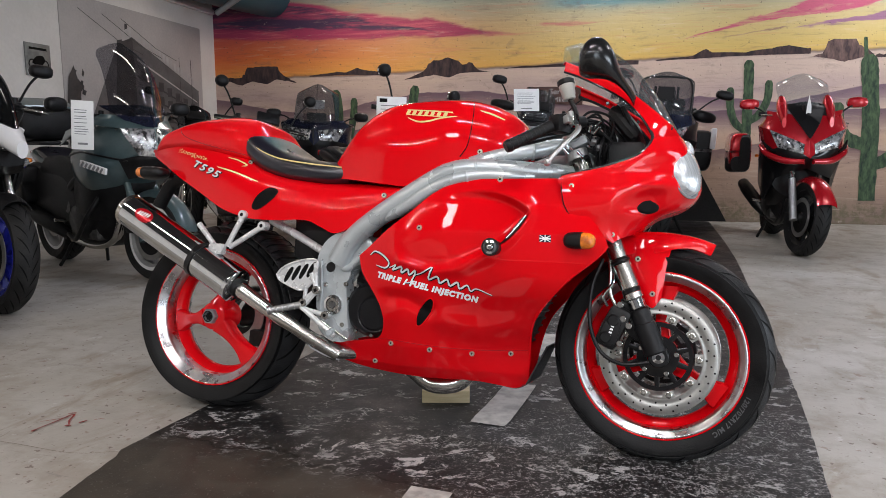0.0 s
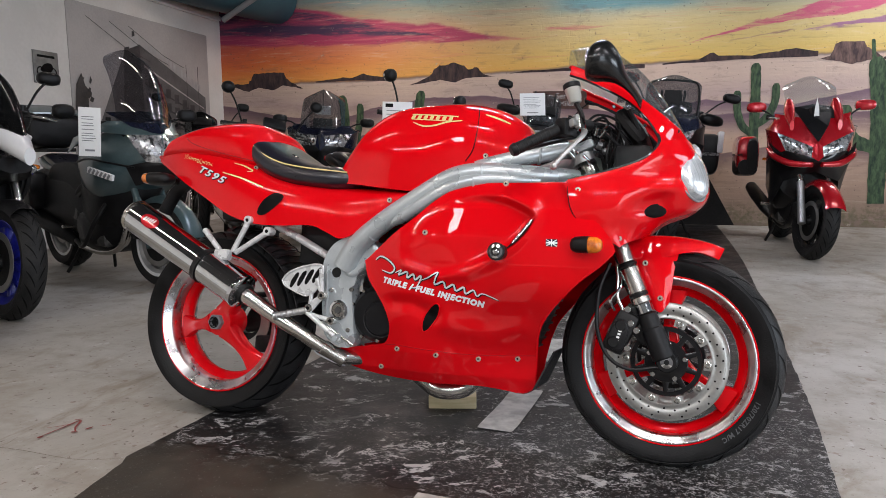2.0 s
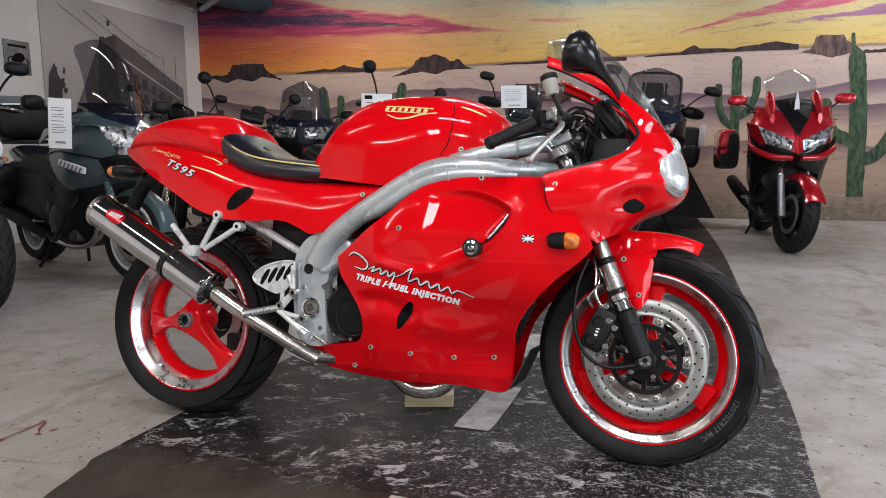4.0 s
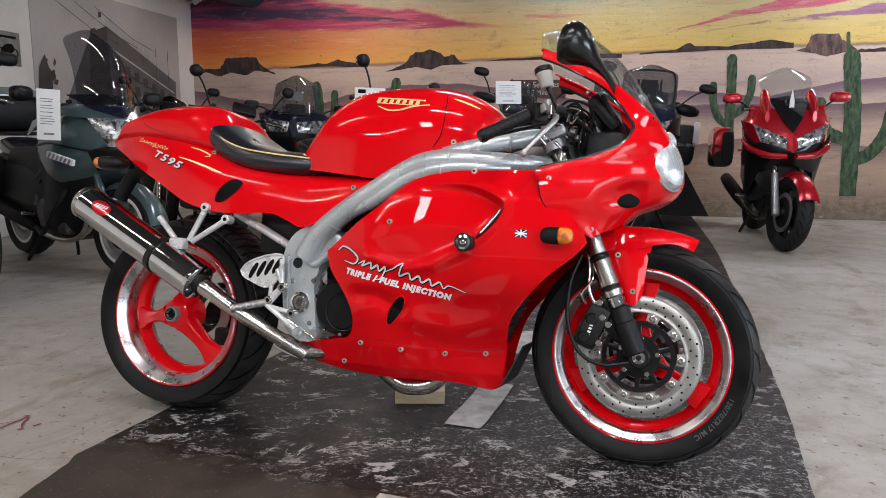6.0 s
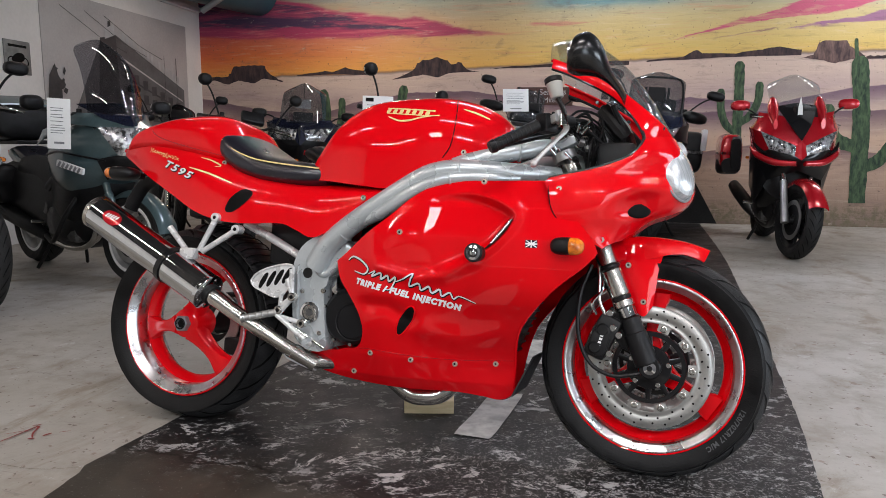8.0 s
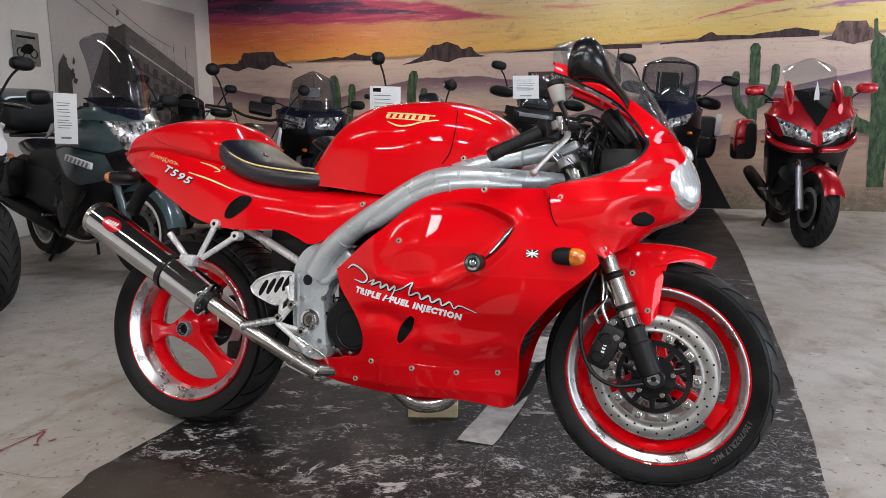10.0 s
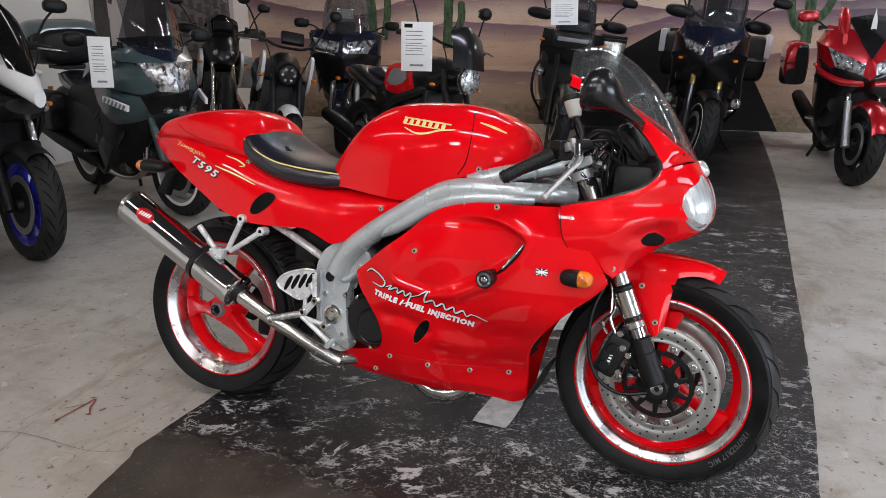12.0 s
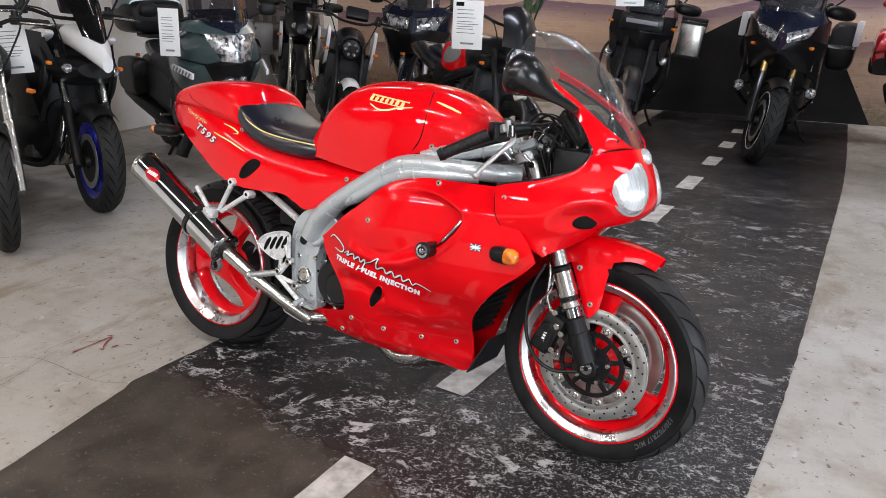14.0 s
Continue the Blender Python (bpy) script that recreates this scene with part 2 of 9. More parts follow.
def concrete_floor():
    k = Nodes("painted_concrete_floor")
    big, mid, fine = k.noise(0.5, detail=5), k.noise(4, detail=8, rough=0.65), k.noise(60, detail=4)
    c = k.mix(k.step(big, 0.3, 0.7), (0.330, 0.303, 0.257), (0.455, 0.440, 0.412))
    c = k.mix(k.step(mid, 0.42, 0.70, 0, 0.65), c, (0.25, 0.215, 0.17))
    c = k.mix(k.step(fine, 0.62, 0.75, 0, 0.6), c, (0.12, 0.10, 0.085))
    specks = k.noise(30, detail=3, shift=(4, 2, 0))
    c = k.mix(k.step(k.noise(13, detail=4, shift=(8, 1, 0)), 0.66, 0.70, 0, 0.6), c, (0.20, 0.12, 0.09))
    c = k.mix(k.step(specks, 0.64, 0.69, 0, 0.75), c, (0.10, 0.06, 0.045))
    pit = k.step(k.noise(22, (1, 1, 1), 7, 0.7, 0.4, (6, 3, 0)), 0.655, 0.675)
    c = k.mix(k.math("MULTIPLY", pit, 0.7), c, (0.16, 0.10, 0.075))
    stain = k.step(k.noise(2.2, (1.4, 0.6, 1), 9, 0.7, 0.6, (2, 9, 0)), 0.52, 0.66, 0, 0.72)
    c = k.mix(stain, c, (0.215, 0.172, 0.122))
    streak = k.step(k.noise(16, (0.25, 1.6, 1), 8, 0.75, 0.3, (1, 4, 0)), 0.60, 0.66, 0, 0.5)
    c = k.mix(streak, c, (0.19, 0.175, 0.16))
    pale = k.step(k.noise(7, detail=10, rough=0.75, shift=(5, 5, 0)), 0.60, 0.64, 0, 0.5)
    c = k.mix(pale, c, (0.56, 0.555, 0.55))
    k.put(k.bsdf.inputs["Base Color"], c)
    k.put(k.bsdf.inputs["Roughness"], k.step(mid, 0.3, 0.7, 0.38, 0.6))
    k.bump(k.math("MULTIPLY_ADD", fine, 0.3, mid), 0.35, 0.006)
    return k.m


def road_paint():
    k = Nodes("worn_black_road_paint")
    x, y, z = k.xyz()
    big, mid, fine = k.noise(0.9, detail=5), k.noise(5, detail=9, rough=0.7), k.noise(45, detail=5)
    c = k.mix(k.step(big, 0.35, 0.65), (0.011, 0.0105, 0.011), (0.021, 0.020, 0.021))
    c = k.mix(k.step(mid, 0.5, 0.72, 0, 0.6), c, (0.045, 0.043, 0.042))
    along = k.math("MULTIPLY_ADD", x, 0.45, y)
    # brown, more rubbed end nearest the door
    edge = k.math("MULTIPLY_ADD", k.math("SUBTRACT", k.noise(3.0, detail=6), 0.5), 0.5, along)
    brown = k.step(edge, 2.05, 1.75)
    c = k.mix(k.math("MULTIPLY", brown, 0.85), c, k.mix(k.step(mid, 0.35, 0.65), (0.044, 0.036, 0.028), (0.080, 0.067, 0.052)))
    # flakes worn down to the grey concrete, thin curling scratches and fine salt
    flakes = k.step(k.noise(8, (0.8, 1.25, 1), 12, 0.75, 0.35), 0.575, 0.590)
    chips = k.step(k.noise(34, (0.8, 1.2, 1), 8, 0.78, 0.1, (3, 1, 0)), 0.585, 0.61)
    salt = k.step(k.noise(95, detail=6, rough=0.8), 0.55, 0.60)
    curl = k.math("ABSOLUTE", k.math("SUBTRACT", k.noise(3.2, (0.8, 1.3, 1), 9, 0.68, 0.4, (2, 5, 0)), 0.5))
    line = k.math("MULTIPLY", k.step(curl, 0.010, 0.004), k.step(k.noise(9, detail=4, shift=(7, 7, 0)), 0.46, 0.58))
    wear = k.noise(1.5, detail=5, shift=(3.1, 0.7, 0))
    wear2 = k.noise(2.6, detail=6, shift=(1.1, 6.7, 0))
    dx, dy = k.math("SUBTRACT", x, 0.72), k.math("SUBTRACT", y, 1.72)
    rub = k.step(k.math("ADD", k.math("MULTIPLY", dx, dx), k.math("MULTIPLY", dy, dy)), 1.3, 0.0)
    w1 = k.math("MULTIPLY_ADD", rub, 0.19, wear)
    w2 = k.math("MULTIPLY_ADD", rub, 0.28, wear2)
    m = k.math("MULTIPLY", flakes, k.step(w1, 0.44, 0.56))
    m = k.math("MAXIMUM", m, k.math("MULTIPLY", chips, k.step(w2, 0.46, 0.60)))
    m = k.math("MAXIMUM", m, k.math("MULTIPLY", line, k.step(w1, 0.36, 0.48)))
    m = k.math("MAXIMUM", m, k.math("MULTIPLY", k.math("MULTIPLY", salt, 0.8), k.step(w2, 0.55, 0.74)))
    reach = k.math("MULTIPLY", k.step(edge, 1.78, 2.05), k.step(y, 6.2, 3.7, 0.12, 1.0))
    m = k.math("MULTIPLY", m, reach)
    c = k.mix(k.math("MULTIPLY", m, 0.92), c, (0.46, 0.455, 0.45))
    c = k.mix(k.step(fine, 0.64, 0.72, 0, 0.5), c, (0.15, 0.14, 0.13))
    grit = k.noise(130, detail=2)
    c = k.mix(k.step(grit, 0.66, 0.72, 0, 0.6), c, (0.20, 0.19, 0.18))
    crack = k.step(k.math("ABSOLUTE", k.math("SUBTRACT", edge, 1.92)), 0.012, 0.004)
    c = k.mix(k.math("MULTIPLY", crack, 0.8), c, (0.012, 0.010, 0.009))
    k.put(k.bsdf.inputs["Base Color"], c)
    k.put(k.bsdf.inputs["Roughness"], k.step(mid, 0.3, 0.7, 0.30, 0.55))
    k.put(k.bsdf.inputs["Specular IOR Level"], 0.25)
    k.bump(k.math("MULTIPLY_ADD", m, 0.6, mid), 0.45, 0.005)
    return k.m


def mural():
    """Desert sunset painted on the brick wall: x runs along the wall, z is the height."""
    k = Nodes("desert_mural_paint")
    x, y, z = k.xyz()
    n1 = k.noise(0.9, (0.6, 1, 2.4), 6, 0.6, 0.8)
    zz = k.math("MULTIPLY_ADD", k.math("SUBTRACT", n1, 0.5), 0.35, z)
    f = k.step(x, 0.0, 5.5)
    left = k.ramp(k.math("MULTIPLY_ADD", zz, 1 / 1.4, -1.8 / 1.4), [(0.0, (0.80, 0.34, 0.07)), (0.18, (0.70, 0.15, 0.04)), (0.38, (0.55, 0.09, 0.07)), (0.6, (0.42, 0.30, 0.16)), (0.8, (0.10, 0.24, 0.30)), (1.0, (0.05, 0.17, 0.26))])
    right = k.ramp(k.math("MULTIPLY_ADD", zz, 1 / 1.4, -1.8 / 1.4), [(0.0, (0.72, 0.43, 0.09)), (0.16, (0.64, 0.47, 0.15)), (0.42, (0.55, 0.46, 0.23)), (0.55, (0.40, 0.40, 0.29)), (0.7, (0.13, 0.32, 0.36)), (1.0, (0.06, 0.22, 0.32))])
    sky = k.mix(f, left, right)
    # wind-drawn clouds of magenta, indigo and purple, each between a lower and an upper edge along the wall
    u = k.math("MULTIPLY", x, 0.1)
    puff = k.math("MULTIPLY", k.math("SUBTRACT", k.noise(1.6, (0.5, 1, 2.2), 7, 0.62, 0.7, (1.3, 0, 0.35)), 0.5), 0.22)
    zc = k.math("ADD", z, puff)
    fibre = k.noise(1.5, (0.45, 1, 5.0), 8, 0.68, 0.5, (5.3, 0, 1.35), (0, 0.10, 0))
    fibre2 = k.noise(2.6, (0.30, 1, 5.0), 8, 0.70, 0.4, (2.1, 0, 4.0), (0, 0.10, 0))

    def cloud(lower, upper, soft):
        lo, hi = (k.math("MULTIPLY", k.ramp(u, [(p, (h / 4, h / 4, h / 4)) for p, h in edge_]), 4.0) for edge_ in (lower, upper))
        return k.math("MULTIPLY", k.step(k.math("SUBTRACT", zc, lo), 0.0, soft), k.step(k.math("SUBTRACT", hi, zc), 0.0, soft))

    sky = k.mix(k.math("MULTIPLY", k.step(fibre2, 0.54, 0.66), 0.35), sky, (0.62, 0.22, 0.14))
    teal_ = k.math("MULTIPLY", k.math("MULTIPLY", k.step(x, 4.2, 4.9), k.step(x, 6.5, 5.8)), k.step(k.math("MULTIPLY_ADD", puff, 0.6, z), 2.47, 2.58))
    sky = k.mix(k.math("MULTIPLY", teal_, 0.8), sky, (0.08, 0.27, 0.33))
    big_ = cloud(((0.0, 2.34), (0.10, 2.28), (0.19, 2.25), (0.30, 2.22), (0.43, 2.24), (0.46, 2.26)), ((0.0, 2.84), (0.11, 2.82), (0.19, 2.64), (0.30, 2.50), (0.38, 2.32), (0.44, 2.25), (0.47, 2.2)), 0.05)
    sky = k.mix(k.math("MULTIPLY", big_, k.step(fibre, 0.24, 0.44, 0.55, 0.96)), sky, (0.36, 0.030, 0.105))
    sky = k.mix(k.math("MULTIPLY", k.math("MULTIPLY", big_, k.step(fibre2, 0.50, 0.64)), 0.6), sky, (0.66, 0.14, 0.17))
    core = cloud(((0.0, 2.46), (0.10, 2.42), (0.20, 2.38), (0.30, 2.30), (0.36, 2.27)), ((0.0, 2.80), (0.10, 2.76), (0.20, 2.58), (0.30, 2.36), (0.36, 2.25)), 0.04)
    sky = k.mix(k.math("MULTIPLY", core, k.step(fibre, 0.40, 0.56, 0.15, 0.95)), sky, (0.040, 0.028, 0.075))
    for lower, upper, tone, amount in ((((0.42, 2.385), (0.478, 2.315), (0.535, 2.355)), ((0.42, 2.38), (0.478, 2.385), (0.535, 2.35)), (0.55, 0.08, 0.15), 0.85),
                                       (((0.61, 2.10), (0.68, 2.26), (0.745, 2.31), (0.82, 2.42), (0.95, 2.52)), ((0.60, 2.09), (0.68, 2.34), (0.745, 2.50), (0.82, 2.62), (0.95, 2.75)), (0.52, 0.055, 0.16), 0.9),
                                       (((0.71, 2.15), (0.74, 2.17), (0.82, 2.22), (0.95, 2.28)), ((0.71, 2.14), (0.74, 2.21), (0.82, 2.33), (0.95, 2.42)), (0.26, 0.08, 0.24), 0.85),
                                       (((0.615, 2.09), (0.66, 2.12), (0.715, 2.165), (0.73, 2.19)), ((0.61, 2.08), (0.66, 2.145), (0.715, 2.20), (0.73, 2.18)), (0.22, 0.09, 0.12), 0.85)):
        sky = k.mix(k.math("MULTIPLY", k.math("MULTIPLY", cloud(lower, upper, 0.02), k.step(fibre, 0.34, 0.50, 0.4, 1.0)), amount), sky, tone)
    # desert floor with mauve dunes
    wob = k.noise(0.55, (1, 1, 0.01), 4, 0.5, 0.0, (0.4, 0, 0))
    d1 = k.math("ADD", z, k.math("MULTIPLY", wob, 0.55))
    # painted sand; the lowest stops are darkened to carry the parked bikes' shade
    sand = k.ramp(k.math("MULTIPLY_ADD", d1, 0.5, 0.0), [(0.0, (0.16, 0.115, 0.08)), (0.16, (0.23, 0.165, 0.12)), (0.30, (0.38, 0.255, 0.185)), (0.62, (0.58, 0.40, 0.29)), (0.80, (0.62, 0.47, 0.38)), (0.9, (0.50, 0.37, 0.34)), (1.0, (0.60, 0.46, 0.38))])
    # dune ridges: heights along the wall, mauve below the crest
    wv = k.math("MULTIPLY", k.math("SUBTRACT", k.noise(3.0, (1, 1, 0.3), 5, 0.6), 0.5), 0.06)
    u = k.math("MULTIPLY", x, 0.1)
    for crest, deep, tone in ((((0.0, 1.55), (0.08, 1.40), (0.16, 1.30), (0.22, 1.46), (0.30, 1.58), (0.37, 1.58), (0.46, 1.46), (0.55, 1.30)), 0.34, (0.13, 0.065, 0.10)),
                              (((0.0, 1.05), (0.12, 1.02), (0.30, 1.22), (0.48, 1.10), (0.54, 1.24), (0.63, 1.47), (0.72, 1.38), (0.80, 1.55), (0.9, 1.62)), 0.30, (0.15, 0.08, 0.13)),
                              (((0.0, 0.62), (0.2, 0.70), (0.4, 0.62), (0.6, 0.78), (0.7, 0.92), (0.8, 0.86), (0.95, 0.70)), 0.25, (0.20, 0.12, 0.12))):
        hgt = k.math("MULTIPLY", k.ramp(u, [(p, (h / 2, h / 2, h / 2)) for p, h in crest]), 2.0)
        under = k.math("SUBTRACT", k.math("ADD", hgt, wv), z)
        r1 = k.math("MULTIPLY", k.step(under, 0.0, 0.012), k.step(under, deep, 0.0))
        sand = k.mix(k.math("MULTIPLY", r1, 0.9), sand, tone)
        lipm = k.math("MULTIPLY", k.step(under, -0.10, 0.0), k.step(under, 0.004, -0.004))
        sand = k.mix(k.math("MULTIPLY", lipm, 0.45), sand, (0.62, 0.47, 0.38))
    bl = k.noise(1.6, (0.5, 1, 1.6), 8, 0.65, 0.5, (3.0, 0, 0))
    sand = k.mix(k.step(bl, 0.5, 0.75, 0, 0.6), sand, (0.24, 0.15, 0.14))
    scrub = k.noise(14, detail=6, rough=0.7)
    sand = k.mix(k.math("MULTIPLY", k.step(z, 0.32, 0.12), k.step(scrub, 0.42, 0.6)), sand, (0.16, 0.13, 0.075))
    hz = k.math("MULTIPLY_ADD", k.math("SUBTRACT", k.noise(1.2, (1, 1, 0.01), 5, 0.6), 0.5), 0.10, k.step(x, 0, 8.5, 1.80, 1.93))
    c = k.mix(k.step(k.math("SUBTRACT", z, hz), -0.012, 0.012), sand, sky)
    line = k.math("MULTIPLY", k.step(k.math("SUBTRACT", z, hz), -0.03, -0.005), k.step(k.math("SUBTRACT", z, hz), 0.03, 0.0))
    c = k.mix(k.math("MULTIPLY", line, 0.6), c, (0.06, 0.03, 0.05))
    # flaked paint and grime
    fl = k.noise(5.5, detail=10, rough=0.75, shift=(9, 0, 3))
    c = k.mix(k.step(fl, 0.635, 0.66, 0, 0.6), c, (0.50, 0.43, 0.34))
    sp = k.noise(28, detail=3, shift=(1, 0, 2))
    c = k.mix(k.step(sp, 0.655, 0.69, 0, 0.65), c, (0.09, 0.06, 0.05))
    smear = k.noise(3.2, (0.9, 1, 1.5), 10, 0.72, 0.6, (7, 0, 1))
    c = k.mix(k.step(smear, 0.56, 0.70, 0, 0.4), c, (0.16, 0.11, 0.10))
    brush = k.noise(6, (0.35, 1, 3.2), 8, 0.7, 0.5, (4, 0, 7))
    c = k.mix(k.step(brush, 0.52, 0.72, 0, 0.35), c, (0.10, 0.055, 0.065))
    c = k.mix(k.step(brush, 0.46, 0.28, 0, 0.35), c, (0.72, 0.60, 0.46))
    k.put(k.bsdf.inputs["Base Color"], c)
    k.put(k.bsdf.inputs["Roughness"], 0.62)
    br = k.nt.nodes.new("ShaderNodeTexBrick")
    mp = k.nt.nodes.new("ShaderNodeMapping")
    mp.inputs["Rotation"].default_value = (radians(90), 0, 0)
    k.put(mp.inputs[0], k.tc)
    k.put(br.inputs["Vector"], mp.outputs[0])
    for key, v in (("Scale", 1.0), ("Mortar Size", 0.006), ("Mortar Smooth", 0.6), ("Brick Width", 0.225), ("Row Height", 0.075)):
        br.inputs[key].default_value = v
    h = k.math("SUBTRACT", k.math("MULTIPLY", k.noise(16, detail=6), 0.7), k.math("MULTIPLY", k.math("MULTIPLY", br.outputs["Fac"], k.step(k.noise(1.4, detail=3), 0.42, 0.62)), 0.16))
    k.bump(h, 0.6, 0.012)
    return k.m


FLOORM, ROADM, MURAL = concrete_floor(), road_paint(), mural()
DASH = mat("worn_white_road_paint", (0.30, 0.29, 0.27), (0.54, 0.53, 0.49), 16, 0.55, bump=0.3, bscale=50)
SCRIB = mat("red_floor_paint", (0.30, 0.035, 0.03), (0.22, 0.05, 0.045), 40, 0.6)
POSTER = mat("grey_poster_sky", (0.40, 0.38, 0.375), (0.50, 0.475, 0.465), 1.2, 0.55)
POSTB = mat("grey_poster_building", (0.085, 0.083, 0.085), (0.13, 0.127, 0.13), 6, 0.55)
POSTD = mat("dark_poster_print", (0.03, 0.03, 0.032), (0.06, 0.058, 0.06), 9, 0.55)
POSTL = mat("pale_poster_print", (0.42, 0.41, 0.41), (0.5, 0.49, 0.49), 9, 0.55)
TIN = mat("old_tin_sign", (0.16, 0.165, 0.165), (0.24, 0.245, 0.24), 14, 0.5, metal=0.3)

# ---- building helpers ----
def thing(name, label, category, m=None, group="", kind=""):
    o = new(name)
    o.empty_display_size = 0.1
    if m is not None:
        o.matrix_world = m
    return tagged(o, label, category, group, kind)


def shade(bm, angle=40.0):
    for f in bm.faces:
        f.smooth = True
    lim = radians(angle)
    for e in bm.edges:
        if len(e.link_faces) == 2 and e.calc_face_angle(0) > lim:
            e.smooth = False


def mesh_of(name, bm, material, angle=40.0, flip=True):
    if flip:
        bmesh.ops.recalc_face_normals(bm, faces=bm.faces)
    shade(bm, angle)
    me = bpy.data.meshes.new(name)
    bm.to_mesh(me)
    bm.free()
    me.materials.append(material)
    return me


def part(name, bm, material, parent=None, label="", angle=40.0, flip=True):
    o = new(name, mesh_of(name, bm, material, angle, flip))
    if parent is not None:
        o.parent = parent
    if label:
        o["label"] = label
    return o


def solo(name, bm, material, label, category, m=None, group="", kind="", angle=40.0):
    o = part(name, bm, material, None, "", angle)
    if m is not None:
        o.matrix_world = m
    return tagged(o, label, category, group, kind)


def spline(pts, n, closed=False):
    """n points spread along a smooth curve through pts."""
    P = [np.array(p, float) for p in pts]
    k = len(P)
    out = []
    segs = k if closed else k - 1
    for i in range(n):
        s = i / n * segs if closed else i / (n - 1) * segs
        j = min(int(s), segs - 1)
        f = s - j
        if closed:
            a, b, c, d = (P[(j + q) % k] for q in (-1, 0, 1, 2))
        else:
            b, c = P[j], P[j + 1]
            a = P[j - 1] if j else 2 * b - c
            d = P[j + 2] if j + 2 < k else 2 * c - b
        out.append(0.5 * (2 * b + (c - a) * f + (2 * a - 5 * b + 4 * c - d) * f * f + (3 * b - a - 3 * c + d) * f ** 3))
    return out


def rings_bm(rings, closed=True, caps=True, bm=None):
    """Skin a row of rings of points."""
    bm = bm or bmesh.new()
    V = [[bm.verts.new([float(c) for c in p]) for p in r] for r in rings]
    n = len(V[0])
    for a, b in zip(V, V[1:]):
        for i in range(n if closed else n - 1):
            j = (i + 1) % n
            bm.faces.new((a[i], a[j], b[j], b[i]))
    if caps and closed:
        bm.faces.new(V[0])
        bm.faces.new(V[-1][::-1])
    return bm


def tube(pts, r, seg=10, n=None, bm=None, flat=1.0):
    """A round bar along a smooth line; r is one radius or one per point."""
    n = n or max(2, (len(pts) - 1) * 5 + 1) if len(pts) > 2 else 2
    P = [Vector(p) for p in spline(pts, n)]
    rr = [r] * n if not hasattr(r, "__len__") else [float(np.interp(i / (n - 1) * (len(r) - 1), range(len(r)), r)) for i in range(n)]
    rings, up = [], None
    for i, p in enumerate(P):
        d = (P[min(i + 1, n - 1)] - P[max(i - 1, 0)]).normalized()
        if up is None:
            up = d.orthogonal().normalized()
        up = (up - d * up.dot(d)).normalized()
        s = d.cross(up)
        rings.append([p + rr[i] * (math.cos(2 * math.pi * q / seg) * up + flat * math.sin(2 * math.pi * q / seg) * s) for q in range(seg)])
    return rings_bm(rings, bm=bm)


def lathe(profile, seg=40, bm=None, m=None, closed=True):
    """Turn a profile of (radius, y) about the y axis; a closed profile gives a ring."""
    bm = bm or bmesh.new()
    V = []
    for i in range(seg):
        a = 2 * math.pi * i / seg
        V.append([bm.verts.new((m or Matrix()) @ Vector((r * math.cos(a), y, r * math.sin(a)))) for r, y in profile])
    k = len(profile)
    for i in range(seg):
        A, B = V[i], V[(i + 1) % seg]
        for j in range(k if closed else k - 1):
            bm.faces.new((A[j], A[(j + 1) % k], B[(j + 1) % k], B[j]))
    return bm


def cyl(p0, p1, r0, r1=None, seg=16, bm=None, bevel=0.0):
    """A turned bar from p0 to p1 with slightly rounded ends."""
    p0, p1 = Vector(p0), Vector(p1)
    r1 = r0 if r1 is None else r1
    d = (p1 - p0)
    L = d.length
    d.normalize()
    b = bevel or min(r0, r1) * 0.12
    u = d.orthogonal().normalized()
    s = d.cross(u)
    rings = []
    for h, r in ((0, r0 - b), (b, r0), (L - b, r1), (L, r1 - b)):
        rings.append([p0 + d * h + r * (math.cos(2 * math.pi * q / seg) * u + math.sin(2 * math.pi * q / seg) * s) for q in range(seg)])
    return rings_bm(rings, bm=bm)


def box(cx, cy, cz, sx, sy, sz, bevel=0.004, m=None, bm=None):
    own = bmesh.new()
    bmesh.ops.create_cube(own, size=1.0, matrix=Matrix.Translation((cx, cy, cz)) @ Matrix.Diagonal((sx, sy, sz, 1)))
    if bevel:
        bmesh.ops.bevel(own, geom=list(own.edges), offset=bevel, segments=2, profile=0.6, affect="EDGES")
    if m is not None:
        own.transform(m)
    if bm is None:
        return own
    me = bpy.data.meshes.new("tmp")
    own.to_mesh(me)
    own.free()
    bm.from_mesh(me)
    bpy.data.meshes.remove(me)
    return bm


def join(*bms):
    out = bmesh.new()
    for b in bms:
        me = bpy.data.meshes.new("tmp")
        b.to_mesh(me)
        b.free()
        out.from_mesh(me)
        bpy.data.meshes.remove(me)
    return out


def loft(stations, seg=28, n=40, axis="x"):
    """A smooth body along x. A station: x, z low, z high, half width, squareness (2 round, 4 boxy), height of the widest line (0 to 1)."""
    S = spline(stations, n)
    rings = []
    for x, z0, z1, w, q, mid in S:
        zc = z0 + (z1 - z0) * mid
        ring = []
        for i in range(seg):
            a = 2 * math.pi * i / seg
            c, s = math.cos(a), math.sin(a)
            e = 2 / max(1.2, q)
            ring.append((x, w * math.copysign(abs(c) ** e, c), zc + math.copysign(abs(s) ** e, s) * ((z1 - zc) if s > 0 else (zc - z0))))
        rings.append(ring)
    return rings_bm(rings)


